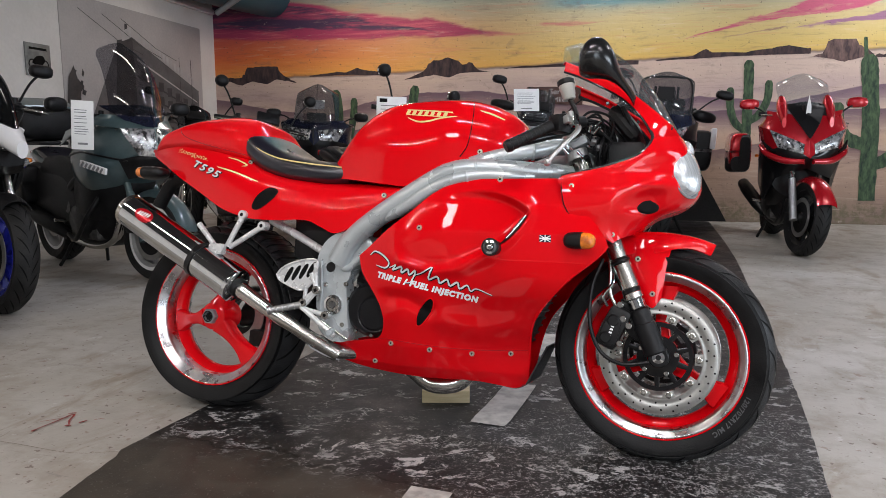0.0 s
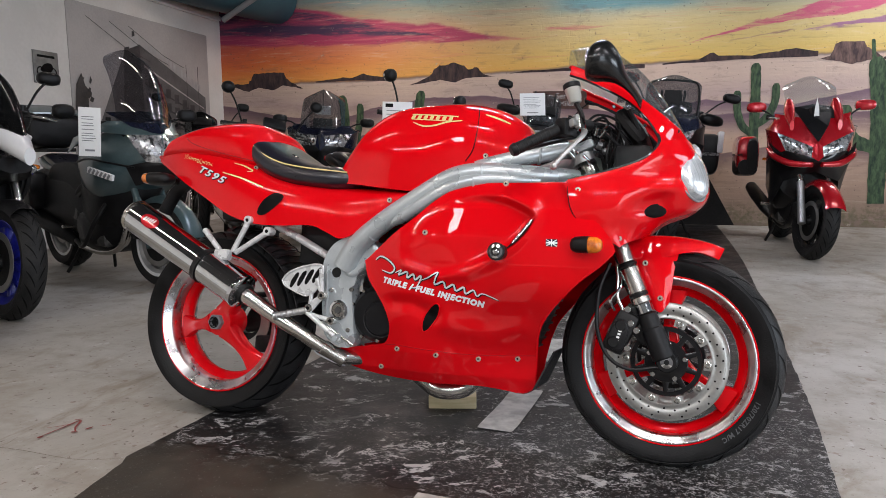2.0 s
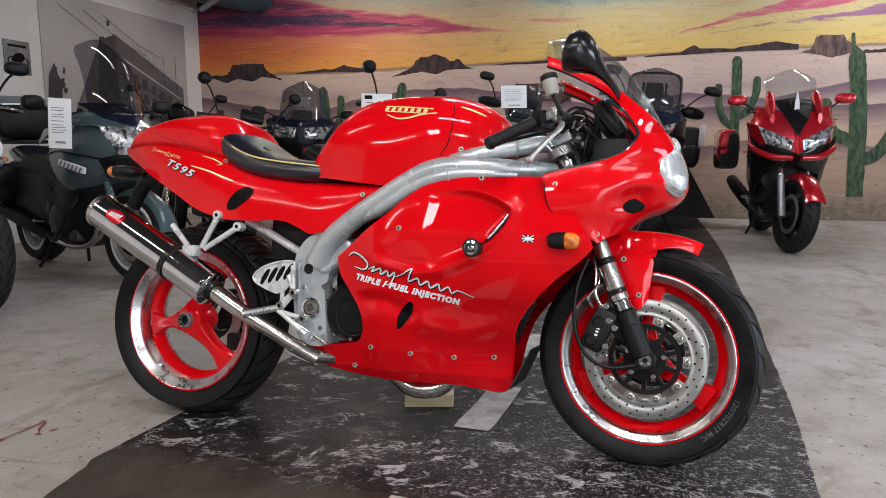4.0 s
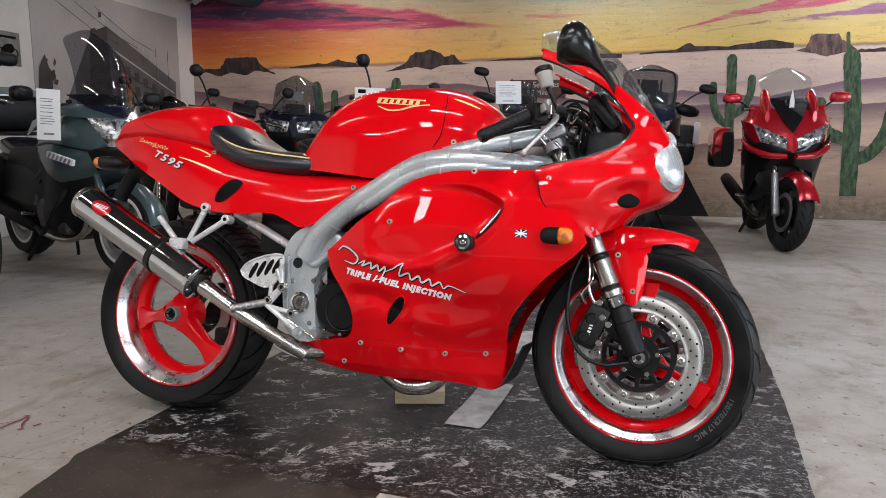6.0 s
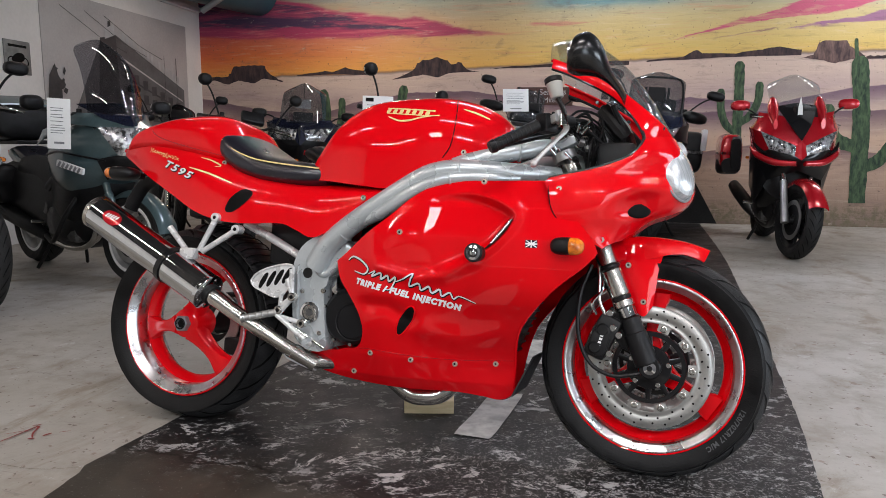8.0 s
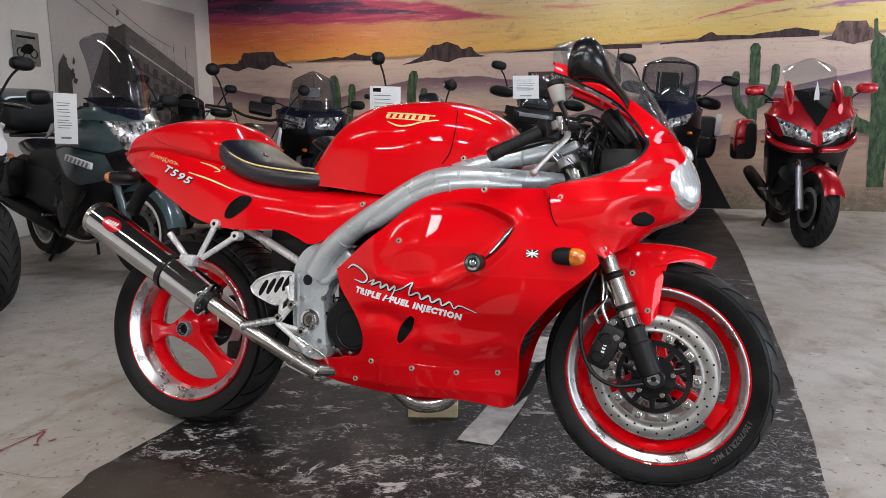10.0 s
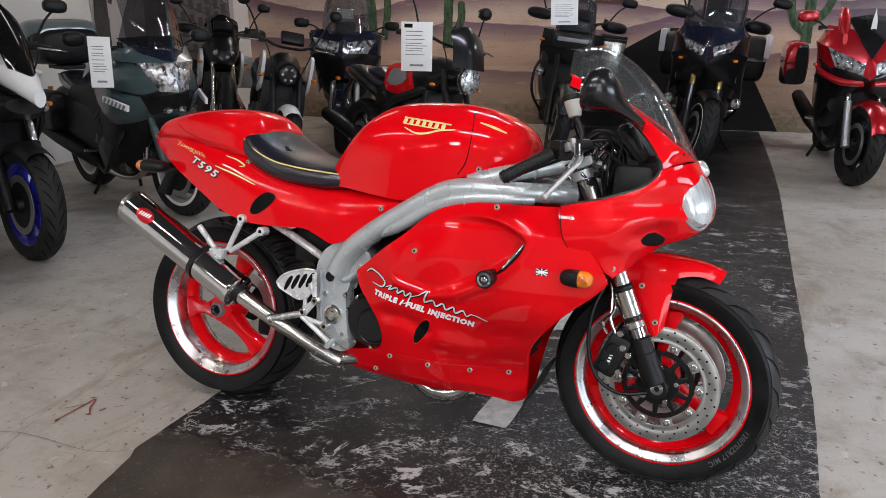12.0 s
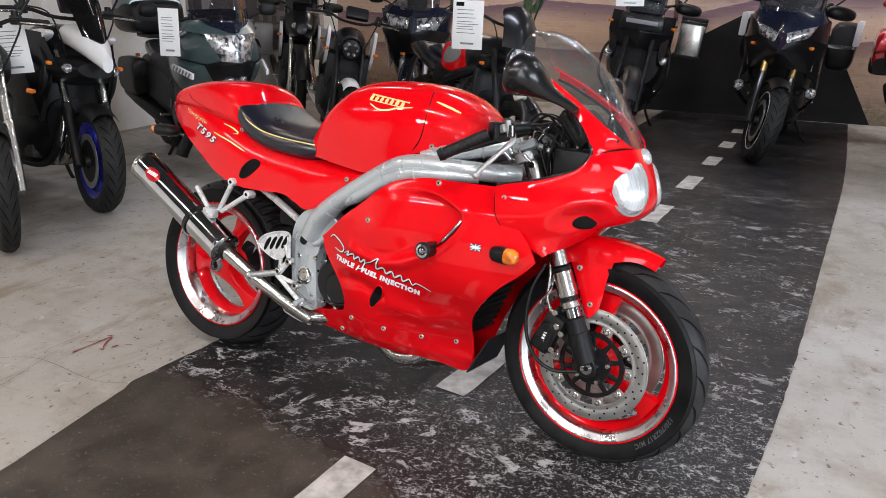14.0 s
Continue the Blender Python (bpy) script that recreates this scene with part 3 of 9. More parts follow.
def sheet(G, thick=0.003, bm=None):
    """A shell from a grid of points, given a thickness."""
    bm = bm or bmesh.new()
    P = np.array([[list(map(float, p)) for p in r] for r in G])
    du, dv = np.gradient(P, axis=0), np.gradient(P, axis=1)
    N = np.cross(du, dv)
    N /= np.maximum(np.linalg.norm(N, axis=2, keepdims=True), 1e-9)
    a, b = P.shape[:2]
    top = [[bm.verts.new(P[i, j]) for j in range(b)] for i in range(a)]
    bot = [[bm.verts.new(P[i, j] - thick * N[i, j]) for j in range(b)] for i in range(a)]
    for i in range(a - 1):
        for j in range(b - 1):
            bm.faces.new((top[i][j], top[i + 1][j], top[i + 1][j + 1], top[i][j + 1]))
            bm.faces.new((bot[i][j], bot[i][j + 1], bot[i + 1][j + 1], bot[i + 1][j]))
    for i in range(a - 1):
        for j in (0, b - 1):
            bm.faces.new((top[i][j], bot[i][j], bot[i + 1][j], top[i + 1][j]))
    for j in range(b - 1):
        for i in (0, a - 1):
            bm.faces.new((top[i][j], top[i][j + 1], bot[i][j + 1], bot[i][j]))
    return bm


def coons(bottom, top, left, right, nu, nv):
    """A grid of plane points between four boundary curves (left and right run from bottom to top)."""
    B, T, Lf, R = spline(bottom, nu), spline(top, nu), spline(left, nv), spline(right, nv)
    B[0] = Lf[0] = np.array(bottom[0], float)
    G = []
    for j in range(nv):
        v = j / (nv - 1)
        row = []
        for i in range(nu):
            u = i / (nu - 1)
            row.append((1 - v) * B[i] + v * T[i] + (1 - u) * Lf[j] + u * R[j] - ((1 - u) * (1 - v) * B[0] + u * (1 - v) * B[-1] + (1 - u) * v * T[0] + u * v * T[-1]))
        G.append(row)
    return G


def plate(outline, y0, y1, n=40, smooth=True, bevel=0.0):
    """A flat plate: an outline in x and z, from y0 to y1."""
    P = spline(outline, n, True) if smooth else [np.array(p, float) for p in outline]
    bm = bmesh.new()
    a = [bm.verts.new((p[0], y0, p[1])) for p in P]
    b = [bm.verts.new((p[0], y1, p[1])) for p in P]
    fa, fb = bm.faces.new(a), bm.faces.new(b[::-1])
    k = len(P)
    for i in range(k):
        j = (i + 1) % k
        bm.faces.new((a[i], b[i], b[j], a[j]))
    if bevel:
        bmesh.ops.bevel(bm, geom=list(fa.edges) + list(fb.edges), offset=bevel, segments=2, profile=0.6, affect="EDGES")
    return bm


def mirrored(bm):
    """The bmesh with its twin on the other side (y to -y)."""
    me = bpy.data.meshes.new("tmp")
    bm.to_mesh(me)
    me.transform(Matrix.Diagonal((1, -1, 1, 1)))
    me.flip_normals()
    bm.from_mesh(me)
    bpy.data.meshes.remove(me)
    return bm


def flipped(bm):
    bm.transform(Matrix.Diagonal((1, -1, 1, 1)))
    bmesh.ops.reverse_faces(bm, faces=bm.faces)
    return bm


def lettering(text, size, place, spacing=1.0, shear=0.0, thick=0.0006, bold=0.0):
    """Built-in lettering; place() takes plane coordinates and the height above the surface."""
    cu = bpy.data.curves.new("tmp", "FONT")
    cu.body, cu.size, cu.space_character, cu.shear, cu.resolution_u = text, size, spacing, shear, 3
    cu.offset = bold
    o = bpy.data.objects.new("tmp", cu)
    scene.collection.objects.link(o)
    me = bpy.data.meshes.new_from_object(o.evaluated_get(bpy.context.evaluated_depsgraph_get()))
    bpy.data.objects.remove(o)
    bm = bmesh.new()
    bm.from_mesh(me)
    bpy.data.meshes.remove(me)
    bpy.data.curves.remove(cu)
    bmesh.ops.triangulate(bm, faces=bm.faces)
    for v in bm.verts:
        v.co = place(v.co.x, v.co.y)
    return bm


def bars(rects, place):
    """Flat strips (x, y, width, height) laid on a surface."""
    bm = bmesh.new()
    for x, y, w, h in rects:
        k = max(1, int(w / 0.02))
        lo = [bm.verts.new(place(x + w * i / k, y)) for i in range(k + 1)]
        hi = [bm.verts.new(place(x + w * i / k, y + h)) for i in range(k + 1)]
        for i in range(k):
            bm.faces.new((lo[i], lo[i + 1], hi[i + 1], hi[i]))
    return bm


def ribbon(pts, width, place, n=None):
    """A painted stroke of even or varying width along a smooth line in a plane."""
    n = n or len(pts) * 6
    P = spline(pts, n)
    bm = bmesh.new()
    row = []
    for i, p in enumerate(P):
        d = P[min(i + 1, n - 1)] - P[max(i - 1, 0)]
        d = d / max(1e-9, np.hypot(d[0], d[1]))
        w = width * (0.25 + 0.75 * math.sin(math.pi * (i + 0.5) / n) ** 0.5) / 2
        row.append((bm.verts.new(place(p[0] - d[1] * w, p[1] + d[0] * w)), bm.verts.new(place(p[0] + d[1] * w, p[1] - d[0] * w))))
    for a, b in zip(row, row[1:]):
        bm.faces.new((a[0], a[1], b[1], b[0]))
    return bm


def bolt_mesh(name, r, m1, seg=12):
    """A dished button-head bolt, head towards -y."""
    bm = lathe([(0.0005, 0.0), (r, 0.0), (r, -0.003), (r * 0.8, -0.005), (r * 0.38, -0.005), (r * 0.34, -0.002), (0.0005, -0.002)], seg, closed=False)
    return mesh_of(name, bm, m1)



def shell(stations, seg=40, n=60):
    """A body with a flat underside and a crisp lower edge. A station: x, z of the lower edge, z of the crown, half width, squareness, bulge of the flank."""
    rings = []
    for x, z0, z1, w, q, fl in spline(stations, n):
        ring = []
        for i in range(seg + 1):
            a = math.pi * i / seg
            c, s = math.cos(a), math.sin(a)
            y = w * math.copysign(abs(c) ** (2 / q), c) * (1 + fl * math.sin(2 * min(a, math.pi - a)))
            ring.append((x, y, z0 + (z1 - z0) * abs(s) ** (2 / q)))
        rings.append(ring)
    return rings_bm(rings)


def shell_y(T, x, z):
    """Half width of a shell's flank."""
    T = np.array(T)
    z0, z1, w, q, fl = (float(np.interp(x, T[:, 0], T[:, k])) for k in range(1, 6))
    t = min(0.999, max(0.0, (z - z0) / (z1 - z0)))
    s = t ** (q / 2)
    a = math.asin(s)
    return w * math.cos(a) ** (2 / q) * (1 + fl * math.sin(2 * a))


def patch(outline, place, n=30, rings=5):
    """A shaped patch laid over a curved surface."""
    P = spline(outline, n, True)
    mid = np.mean(P, axis=0)
    bm = bmesh.new()
    rows = [[bm.verts.new(place(*(mid + (p - mid) * f))) for p in P] for f in np.linspace(1, 0.12, rings)]
    for a, b in zip(rows, rows[1:]):
        for i in range(n):
            bm.faces.new((a[i], a[(i + 1) % n], b[(i + 1) % n], b[i]))
    bm.faces.new(rows[-1])
    return bm

# ---- the showroom ----
def setting(name, bm, material, label, angle=40.0, m=ROOM):
    return solo(name, bm, material, label, name.split("_")[0], m, kind="structure", angle=angle)


GREYWALL = mat("grey_wall_paint", (0.10, 0.10, 0.105), (0.14, 0.14, 0.14), 2, 0.8, bump=0.3, bscale=30)
W, D = 13.0, 13.0
fl = bmesh.new()
for x0, x1, y0, y1 in ((-0.25, W + 0.25, -D - 0.25, 0.25),):
    fl.faces.new([fl.verts.new(p) for p in ((x0, y0, 0), (x1, y0, 0), (x1, y1, 0), (x0, y1, 0))])
setting("floor", fl, FLOORM, "scuffed pale grey painted concrete floor")
setting("ceiling", box(W / 2, -D / 2, CEIL + 0.1, W + 0.5, D + 0.5, 0.2, 0), CEILM, "dark grey painted ceiling")
wall_n = setting("wall_north", box(W / 2, 0.125, CEIL / 2, W + 0.5, 0.25, CEIL, 0), MURAL, "brick wall painted with a desert sunset mural")
wall_w = setting("wall_west", box(-0.125, -D / 2, CEIL / 2, 0.25, D, CEIL, 0), PLASTER, "rough white painted wall with a projecting pier")
# east wall with a window opening, south wall with a shutter opening
ew = join(box(W + 0.125, -D / 2, 0.45, 0.25, D, 0.9, 0), box(W + 0.125, -D / 2, 2.9, 0.25, D, 0.8, 0), box(W + 0.125, -2.5, 1.7, 0.25, 5.0, 1.6, 0), box(W + 0.125, -11.0, 1.7, 0.25, 4.0, 1.6, 0))
setting("wall_east", ew, GREYWALL, "plain dark grey painted wall with a window")
sw = join(box(4.1, -D - 0.125, CEIL / 2, 8.2, 0.25, CEIL, 0), box(12.4, -D - 0.125, CEIL / 2, 1.2, 0.25, CEIL, 0), box(10.0, -D - 0.125, 3.05, 3.6, 0.25, 0.5, 0), box(10.0, -D - 0.125, 0.06, 3.6, 0.25, 0.12, 0))
setting("wall_south", sw, GREYWALL, "plain dark grey painted wall with a glazed doorway")
setting("pier", box(0.07, -3.75, CEIL / 2, 0.14, 1.60, CEIL, 0.006), PLASTER, "white painted brick pier on the wall")

# painted road on the floor: a strip bent slightly at its near end
ROAD_C = [(-0.62, -0.6), (-0.30, 0.75), (0.02, 1.9), (0.34, 2.95), (0.68, 4.24), (1.26, 6.51), (1.80, 8.98)]
cen = spline(ROAD_C, 60)


def road_point(s, off, z=0.004):
    """A place on the road: s from 0 to 1 along it, off metres to its right."""
    i = min(58, int(s * 59))
    f = s * 59 - i
    p = cen[i] * (1 - f) + cen[i + 1] * f
    d = cen[min(59, i + 1)] - cen[max(0, i - 1)]
    d = d / np.hypot(*d)
    return Vector((p[0] + d[1] * off, p[1] - d[0] * off, z))


bm = bmesh.new()
rng = random.Random(4)
rows = []
for i in range(160):
    s = i / 159
    jl, jr = rng.uniform(-0.002, 0.002), rng.uniform(-0.002, 0.002)
    left = road_point(s, -0.955 + jl)
    if left.y < 2.1:
        left.x = max(left.x, -0.90 - 0.06 * (2.1 - left.y) + jl)
    rows.append([bm.verts.new(left)] + [bm.verts.new(road_point(s, q)) for q in (-0.4, 0.2, 0.955 + jr)])
for a, b in zip(rows, rows[1:]):
    for i in range(3):
        bm.faces.new((a[i], a[i + 1], b[i + 1], b[i]))
setting("road", bm, ROADM, "black road painted on the floor, worn and scratched", m=Matrix())


def road_s(y):
    """Where along the road the given world y lies."""
    return float(np.interp(y, [c[1] for c in cen], np.arange(60) / 59))


def dash(y0, y1, w=0.115):
    bm = bmesh.new()
    k = 8
    lo, hi = [], []
    for i in range(k + 1):
        s = road_s(y0 + (y1 - y0) * i / k)
        lo.append(bm.verts.new(road_point(s, -w / 2 + rng.uniform(-0.003, 0.003), 0.008)))
        hi.append(bm.verts.new(road_point(s, w / 2 + rng.uniform(-0.003, 0.003), 0.008)))
    for i in range(k):
        bm.faces.new((lo[i], hi[i], hi[i + 1], lo[i + 1]))
    return solo("lane_dash", bm, DASH, "worn white centre line dash painted on the road", "road marking", group="centre line dashes", kind="structure")


for y0, y1 in ((0.35, 0.75), (1.25, 1.93), (2.38, 2.78), (3.15, 3.50), (3.86, 4.12), (4.58, 4.98), (5.45, 5.85), (6.28, 6.62), (7.05, 7.35), (7.85, 8.1)):
    dash(y0, y1)


def on_floor(x, y):
    return Vector((x, y, 0.004))


scr = join(ribbon([(-1.262, 2.25), (-1.235, 2.33), (-1.212, 2.395), (-1.195, 2.34), (-1.175, 2.305)], 0.007, on_floor), ribbon([(-1.285, 2.325), (-1.25, 2.345), (-1.215, 2.372)], 0.0035, on_floor),
           ribbon([(-1.152, 2.322), (-1.138, 2.345)], 0.009, on_floor, 8), ribbon([(-1.185, 2.298), (-1.165, 2.300)], 0.009, on_floor, 6), ribbon([(-1.262, 2.245), (-1.256, 2.262)], 0.011, on_floor, 6), ribbon([(-1.118, 2.352), (-1.09, 2.366)], 0.0035, on_floor, 6), ribbon([(-1.235, 2.40), (-1.212, 2.41)], 0.006, on_floor, 6))
solo("floor_scribble", scr, SCRIB, "small red paint scribble on the pale floor", "floor mark", kind="structure")
crk = join(ribbon([(-2.2, 2.16), (-1.6, 2.12), (-1.35, 2.17), (-1.05, 2.10), (-0.9, 2.12)], 0.0022, on_floor, 40), ribbon([(-1.36, 1.7), (-1.32, 1.95), (-1.33, 2.25)], 0.002, on_floor, 30))
solo("floor_crack", crk, mat("crack_dirt", (0.17, 0.145, 0.12), (0.22, 0.19, 0.16), 30, 0.8), "fine dark crack in the concrete floor", "floor mark", kind="structure")


# ---- the mural's painted shapes, on the wall plane (x along the wall, z up) ----
def on_wall(x, z, d=0.004):
    return Vector((x, -d, z))


def painted(name, outline, material, label="", smooth=False, d=0.004, n=40):
    P = spline(outline, n, True) if smooth else outline
    bm = bmesh.new()
    bm.faces.new([bm.verts.new(on_wall(p[0], p[1], d)) for p in P])
    bmesh.ops.triangulate(bm, faces=bm.faces)
    o = part(name, bm, material, wall_n, label)
    return o


def jag(x0, x1, heights, seed, base):
    """An uneven skyline from x0 to x1 through the given heights, closed along the base."""
    r = random.Random(seed)
    xs = np.linspace(0, 1, 40)
    hs = np.interp(xs, np.linspace(0, 1, len(heights)), heights)
    top = [(x0 + (x1 - x0) * x, h + r.uniform(-0.009, 0.009)) for x, h in zip(xs, hs)]
    return top + [(x1, base), (x0, base)]


def rough_edge(P, seed, n=5, amp=0.008):
    """The outline with small uneven steps between its corners."""
    r = random.Random(seed)
    return [(a[0] + (b[0] - a[0]) * k / n + r.uniform(-amp, amp) * (k > 0), a[1] + (b[1] - a[1]) * k / n + r.uniform(-amp, amp) * (k > 0)) for a, b in zip(P, P[1:] + P[:1]) for k in range(n)]


painted("mesa", rough_edge([(0.02, 1.82), (0.39, 1.825), (0.45, 1.88), (0.49, 1.955), (0.70, 1.965), (0.93, 1.955), (0.97, 1.88), (1.02, 1.84), (1.21, 1.735), (0.92, 1.79), (0.78, 1.73), (0.55, 1.77), (0.41, 1.72), (0.2, 1.78), (0.02, 1.75)], 1), MESA, "dark flat-topped mesa painted on the mural")
painted("ridge", rough_edge([(1.40, 1.825), (1.73, 1.855), (1.80, 1.865), (1.86, 1.845), (1.98, 1.87), (2.07, 1.905), (2.15, 1.875), (2.25, 1.86), (2.47, 1.835), (2.47, 1.80), (1.9, 1.82), (1.40, 1.81)], 2, 4, 0.004), MESA)
painted("mesa", rough_edge([(2.70, 1.735), (2.85, 1.79), (2.97, 1.84), (2.99, 1.86), (3.03, 1.93), (3.08, 1.94), (3.10, 1.97), (3.17, 1.965), (3.22, 1.975), (3.27, 1.995), (3.31, 1.99), (3.33, 1.92), (3.37, 1.91), (3.40, 1.955), (3.43, 1.945), (3.45, 1.90), (3.52, 1.90), (3.55, 1.93), (3.60, 1.92), (3.63, 1.84), (3.82, 1.81), (3.45, 1.80), (3.30, 1.75), (3.10, 1.79), (2.95, 1.765)], 3, 3, 0.005), MESA)
painted("ridge", jag(4.0, 5.6, (1.84, 1.86, 1.86, 1.88, 1.87, 1.89, 1.88), 4, 1.84), MESA)
painted("ridge", rough_edge([(5.80, 1.885), (6.11, 1.91), (6.2, 1.915), (6.27, 1.945), (6.31, 1.978), (6.36, 1.985), (6.41, 1.95), (6.62, 1.945), (6.72, 1.93), (6.95, 1.965), (7.05, 1.97), (7.12, 1.99), (7.22, 2.0), (7.30, 1.965), (7.45, 1.96), (7.45, 1.90), (6.6, 1.90), (5.80, 1.87)], 5, 4, 0.004), MESA)
painted("mesa", rough_edge([(7.46, 1.87), (7.58, 1.90), (7.62, 2.03), (7.68, 2.05), (7.90, 2.045), (7.93, 1.98), (8.0, 1.94), (8.10, 1.87), (7.95, 1.84), (7.8, 1.80), (7.64, 1.84)], 6, 4, 0.006), ROCK, "brown flat-topped rock painted on the mural")
painted("ridge", jag(8.1, 9.6, (1.87, 1.88, 1.89, 1.90, 1.93), 8, 1.84), MESA)


def limb(pts, w, d):
    """A painted limb of even width with a rounded end and a slightly uneven edge."""
    P = spline(pts, 30)
    r = random.Random(int(pts[0][0] * 100))
    L = [float(np.hypot(*(P[k + 1] - P[k]))) for k in range(29)]
    run = np.concatenate(([0], np.cumsum(L)))
    rows = []
    bm = bmesh.new()
    for k, p in enumerate(P):
        t = P[min(k + 1, 29)] - P[max(k - 1, 0)]
        t = t / max(1e-9, np.hypot(*t))
        e = min(1.0, run[k] / (w / 2)) if k else 0.12
        hw = w / 2 * math.sqrt(max(0.02, 1 - (1 - e) ** 2)) * (1 + r.uniform(-0.06, 0.06))
        rows.append([bm.verts.new(on_wall(p[0] - t[1] * hw * q, p[1] + t[0] * hw * q, d + 0.004 * (1 - q * q))) for q in (-1, -0.5, 0, 0.5, 1)])
    for u, v in zip(rows, rows[1:]):
        for k in range(4):
            bm.faces.new((u[k], u[k + 1], v[k + 1], v[k]))
    return bm


def cactus(trunk, w, arms):
    """A painted cactus: trunk and arms, each listed from its tip down."""
    part("cactus", join(limb(trunk, w, 0.008), *[limb(a, w * 0.8, 0.0065) for a in arms]), CACTUS, wall_n, "green cactus painted on the mural")


cactus([(6.815, 1.85), (6.825, 1.5), (6.82, 0.95)], 0.105, [[(6.63, 1.55), (6.64, 1.32), (6.70, 1.15), (6.80, 1.06)], [(7.04, 1.62), (7.03, 1.41), (6.95, 1.24), (6.84, 1.16)]])
cactus([(8.04, 1.87), (8.10, 1.2), (8.12, 0.27)], 0.175, [[(7.76, 1.36), (7.77, 1.14), (7.87, 0.97), (8.06, 0.89)], [(8.50, 1.25), (8.44, 0.95), (8.30, 0.74), (8.12, 0.66)]])
cactus([(7.99, 2.06), (8.0, 1.95), (8.02, 1.80)], 0.04, [])
cactus([(1.76, 1.63), (1.80, 1.40), (1.82, 0.85)], 0.12, [[(2.02, 1.52), (2.01, 1.3), (1.95, 1.0)]])
cactus([(2.86, 1.66), (2.82, 1.4), (2.80, 0.9)], 0.12, [[(2.98, 1.45), (2.98, 1.25), (2.92, 1.12), (2.83, 1.1)]])
painted("spire", [(5.29, 1.45), (5.38, 1.45), (5.34, 1.90)], MESA)
painted("road_on_mural", [(4.20, 0.002), (6.66, 0.002), (6.27, 0.72), (5.98, 1.12), (5.35, 1.12), (4.62, 0.72)], ROADP, "black road painted up the mural")
painted("sign_board", [(4.29, 1.41), (4.96, 1.38), (4.97, 1.60), (4.29, 1.61)], SIGNB, "brown roadside sign painted on the mural", d=0.008)
painted("sign_post", [(4.55, 1.0), (4.60, 1.0), (4.60, 1.40), (4.55, 1.40)], SIGNB, d=0.006)
part("sign_text", join(lettering("Next Services", 0.098, lambda x, y: on_wall(4.33 + x, 1.515 + y, 0.012)), lettering("96 Miles", 0.085, lambda x, y: on_wall(4.50 + x, 1.425 + y, 0.012))), POSTL, wall_n, "pale hand-painted lettering")

# ---- on the west wall: a large poster of an old factory, a tin plaque, a duct ----
poster = thing("wall_poster", "large grey photo poster of an old brick factory", "poster", ROOM @ pose(0.004, 0, 0, 0, 0, 90))
# poster plane: x runs along +y of the room


def on_poster(x, z, d=0.0):
    return Vector((x, -d, z))


def pp(name, pts, material, d):
    bm = bmesh.new()
    bm.faces.new([bm.verts.new(on_poster(p[0], p[1], d)) for p in pts])
    bmesh.ops.triangulate(bm, faces=bm.faces)
    return part(name, bm, material, poster)


part("sheet", box(-1.575, -0.004, 1.50, 2.45, 0.008, 1.86, 0.002), POSTER, poster)
pp("building", [(-2.75, 0.6), (-2.35, 1.35), (-1.95, 2.06), (-1.72, 2.13), (-0.45, 1.62), (-0.45, 0.6)], POSTB, 0.012)
pp("building_corner", [(-2.12, 0.6), (-1.98, 2.06), (-1.72, 2.13), (-1.66, 0.6)], POSTD, 0.015)
for r_ in range(6):
    for c_ in range(7):
        x0 = -1.60 + c_ * 0.16
        top = 1.98 - (x0 + 1.72) * 0.40
        z0 = 0.72 + r_ * (top - 0.8) / 6
        pp("window", [(x0, z0), (x0 + 0.09, z0), (x0 + 0.09, z0 + 0.11), (x0, z0 + 0.11)], POSTD, 0.016)
for c_ in range(15):
    x0 = -1.62 + c_ * 0.072
    z0 = 2.10 - (x0 + 1.62) * 0.40
    pp("roof_letter", [(x0, z0), (x0 + 0.045, z0 - 0.018), (x0 + 0.045, z0 + 0.072), (x0, z0 + 0.09)], POSTL, 0.02)
for r_ in range(7):
    pp("storey_line", [(-1.66, 0.74 + 0.19 * r_), (-0.50, 0.72 + 0.125 * r_), (-0.50, 0.735 + 0.125 * r_), (-1.66, 0.765 + 0.19 * r_)], POSTL if r_ == 6 else POSTD, 0.0165)
pp("roof_signboard", [(-1.90, 2.06), (-1.74, 2.12), (-1.74, 2.24), (-1.90, 2.17)], POSTL, 0.018)
for x0 in (-1.95, -1.60, -1.3):
    pp("overhead_wire", [(x0 - 0.6, 2.30), (x0, 2.05), (x0 + 0.4, 1.95), (x0 + 0.4, 1.957), (x0, 2.057), (x0 - 0.6, 2.308)], POSTD, 0.021)
for k_ in range(22):
    rl = random.Random(k_)
    x0, z0 = -2.72 + rl.uniform(0, 0.17), 0.95 + rl.uniform(0, 0.72)
    pp("leaf_clump", [(x0, z0), (x0 + rl.uniform(0.02, 0.05), z0 - 0.02), (x0 + rl.uniform(0.04, 0.07), z0 + 0.03), (x0 + 0.02, z0 + rl.uniform(0.04, 0.07))], POSTD, 0.0185)
pp("chimney", [(-1.86, 2.05), (-1.78, 2.05), (-1.80, 2.26), (-1.84, 2.26)], POSTD, 0.017)
pp("tree", [(-2.78, 0.6), (-2.6, 0.6), (-2.58, 1.5), (-2.66, 1.72), (-2.74, 1.6), (-2.78, 1.3)], POSTD, 0.017)
pp("pole", [(-0.86, 0.9), (-0.845, 0.9), (-0.85, 2.0), (-0.86, 2.0)], POSTD, 0.019)
pp("pole", [(-0.62, 0.9), (-0.60, 0.9), (-0.605, 2.0), (-0.615, 2.0)], POSTD, 0.019)
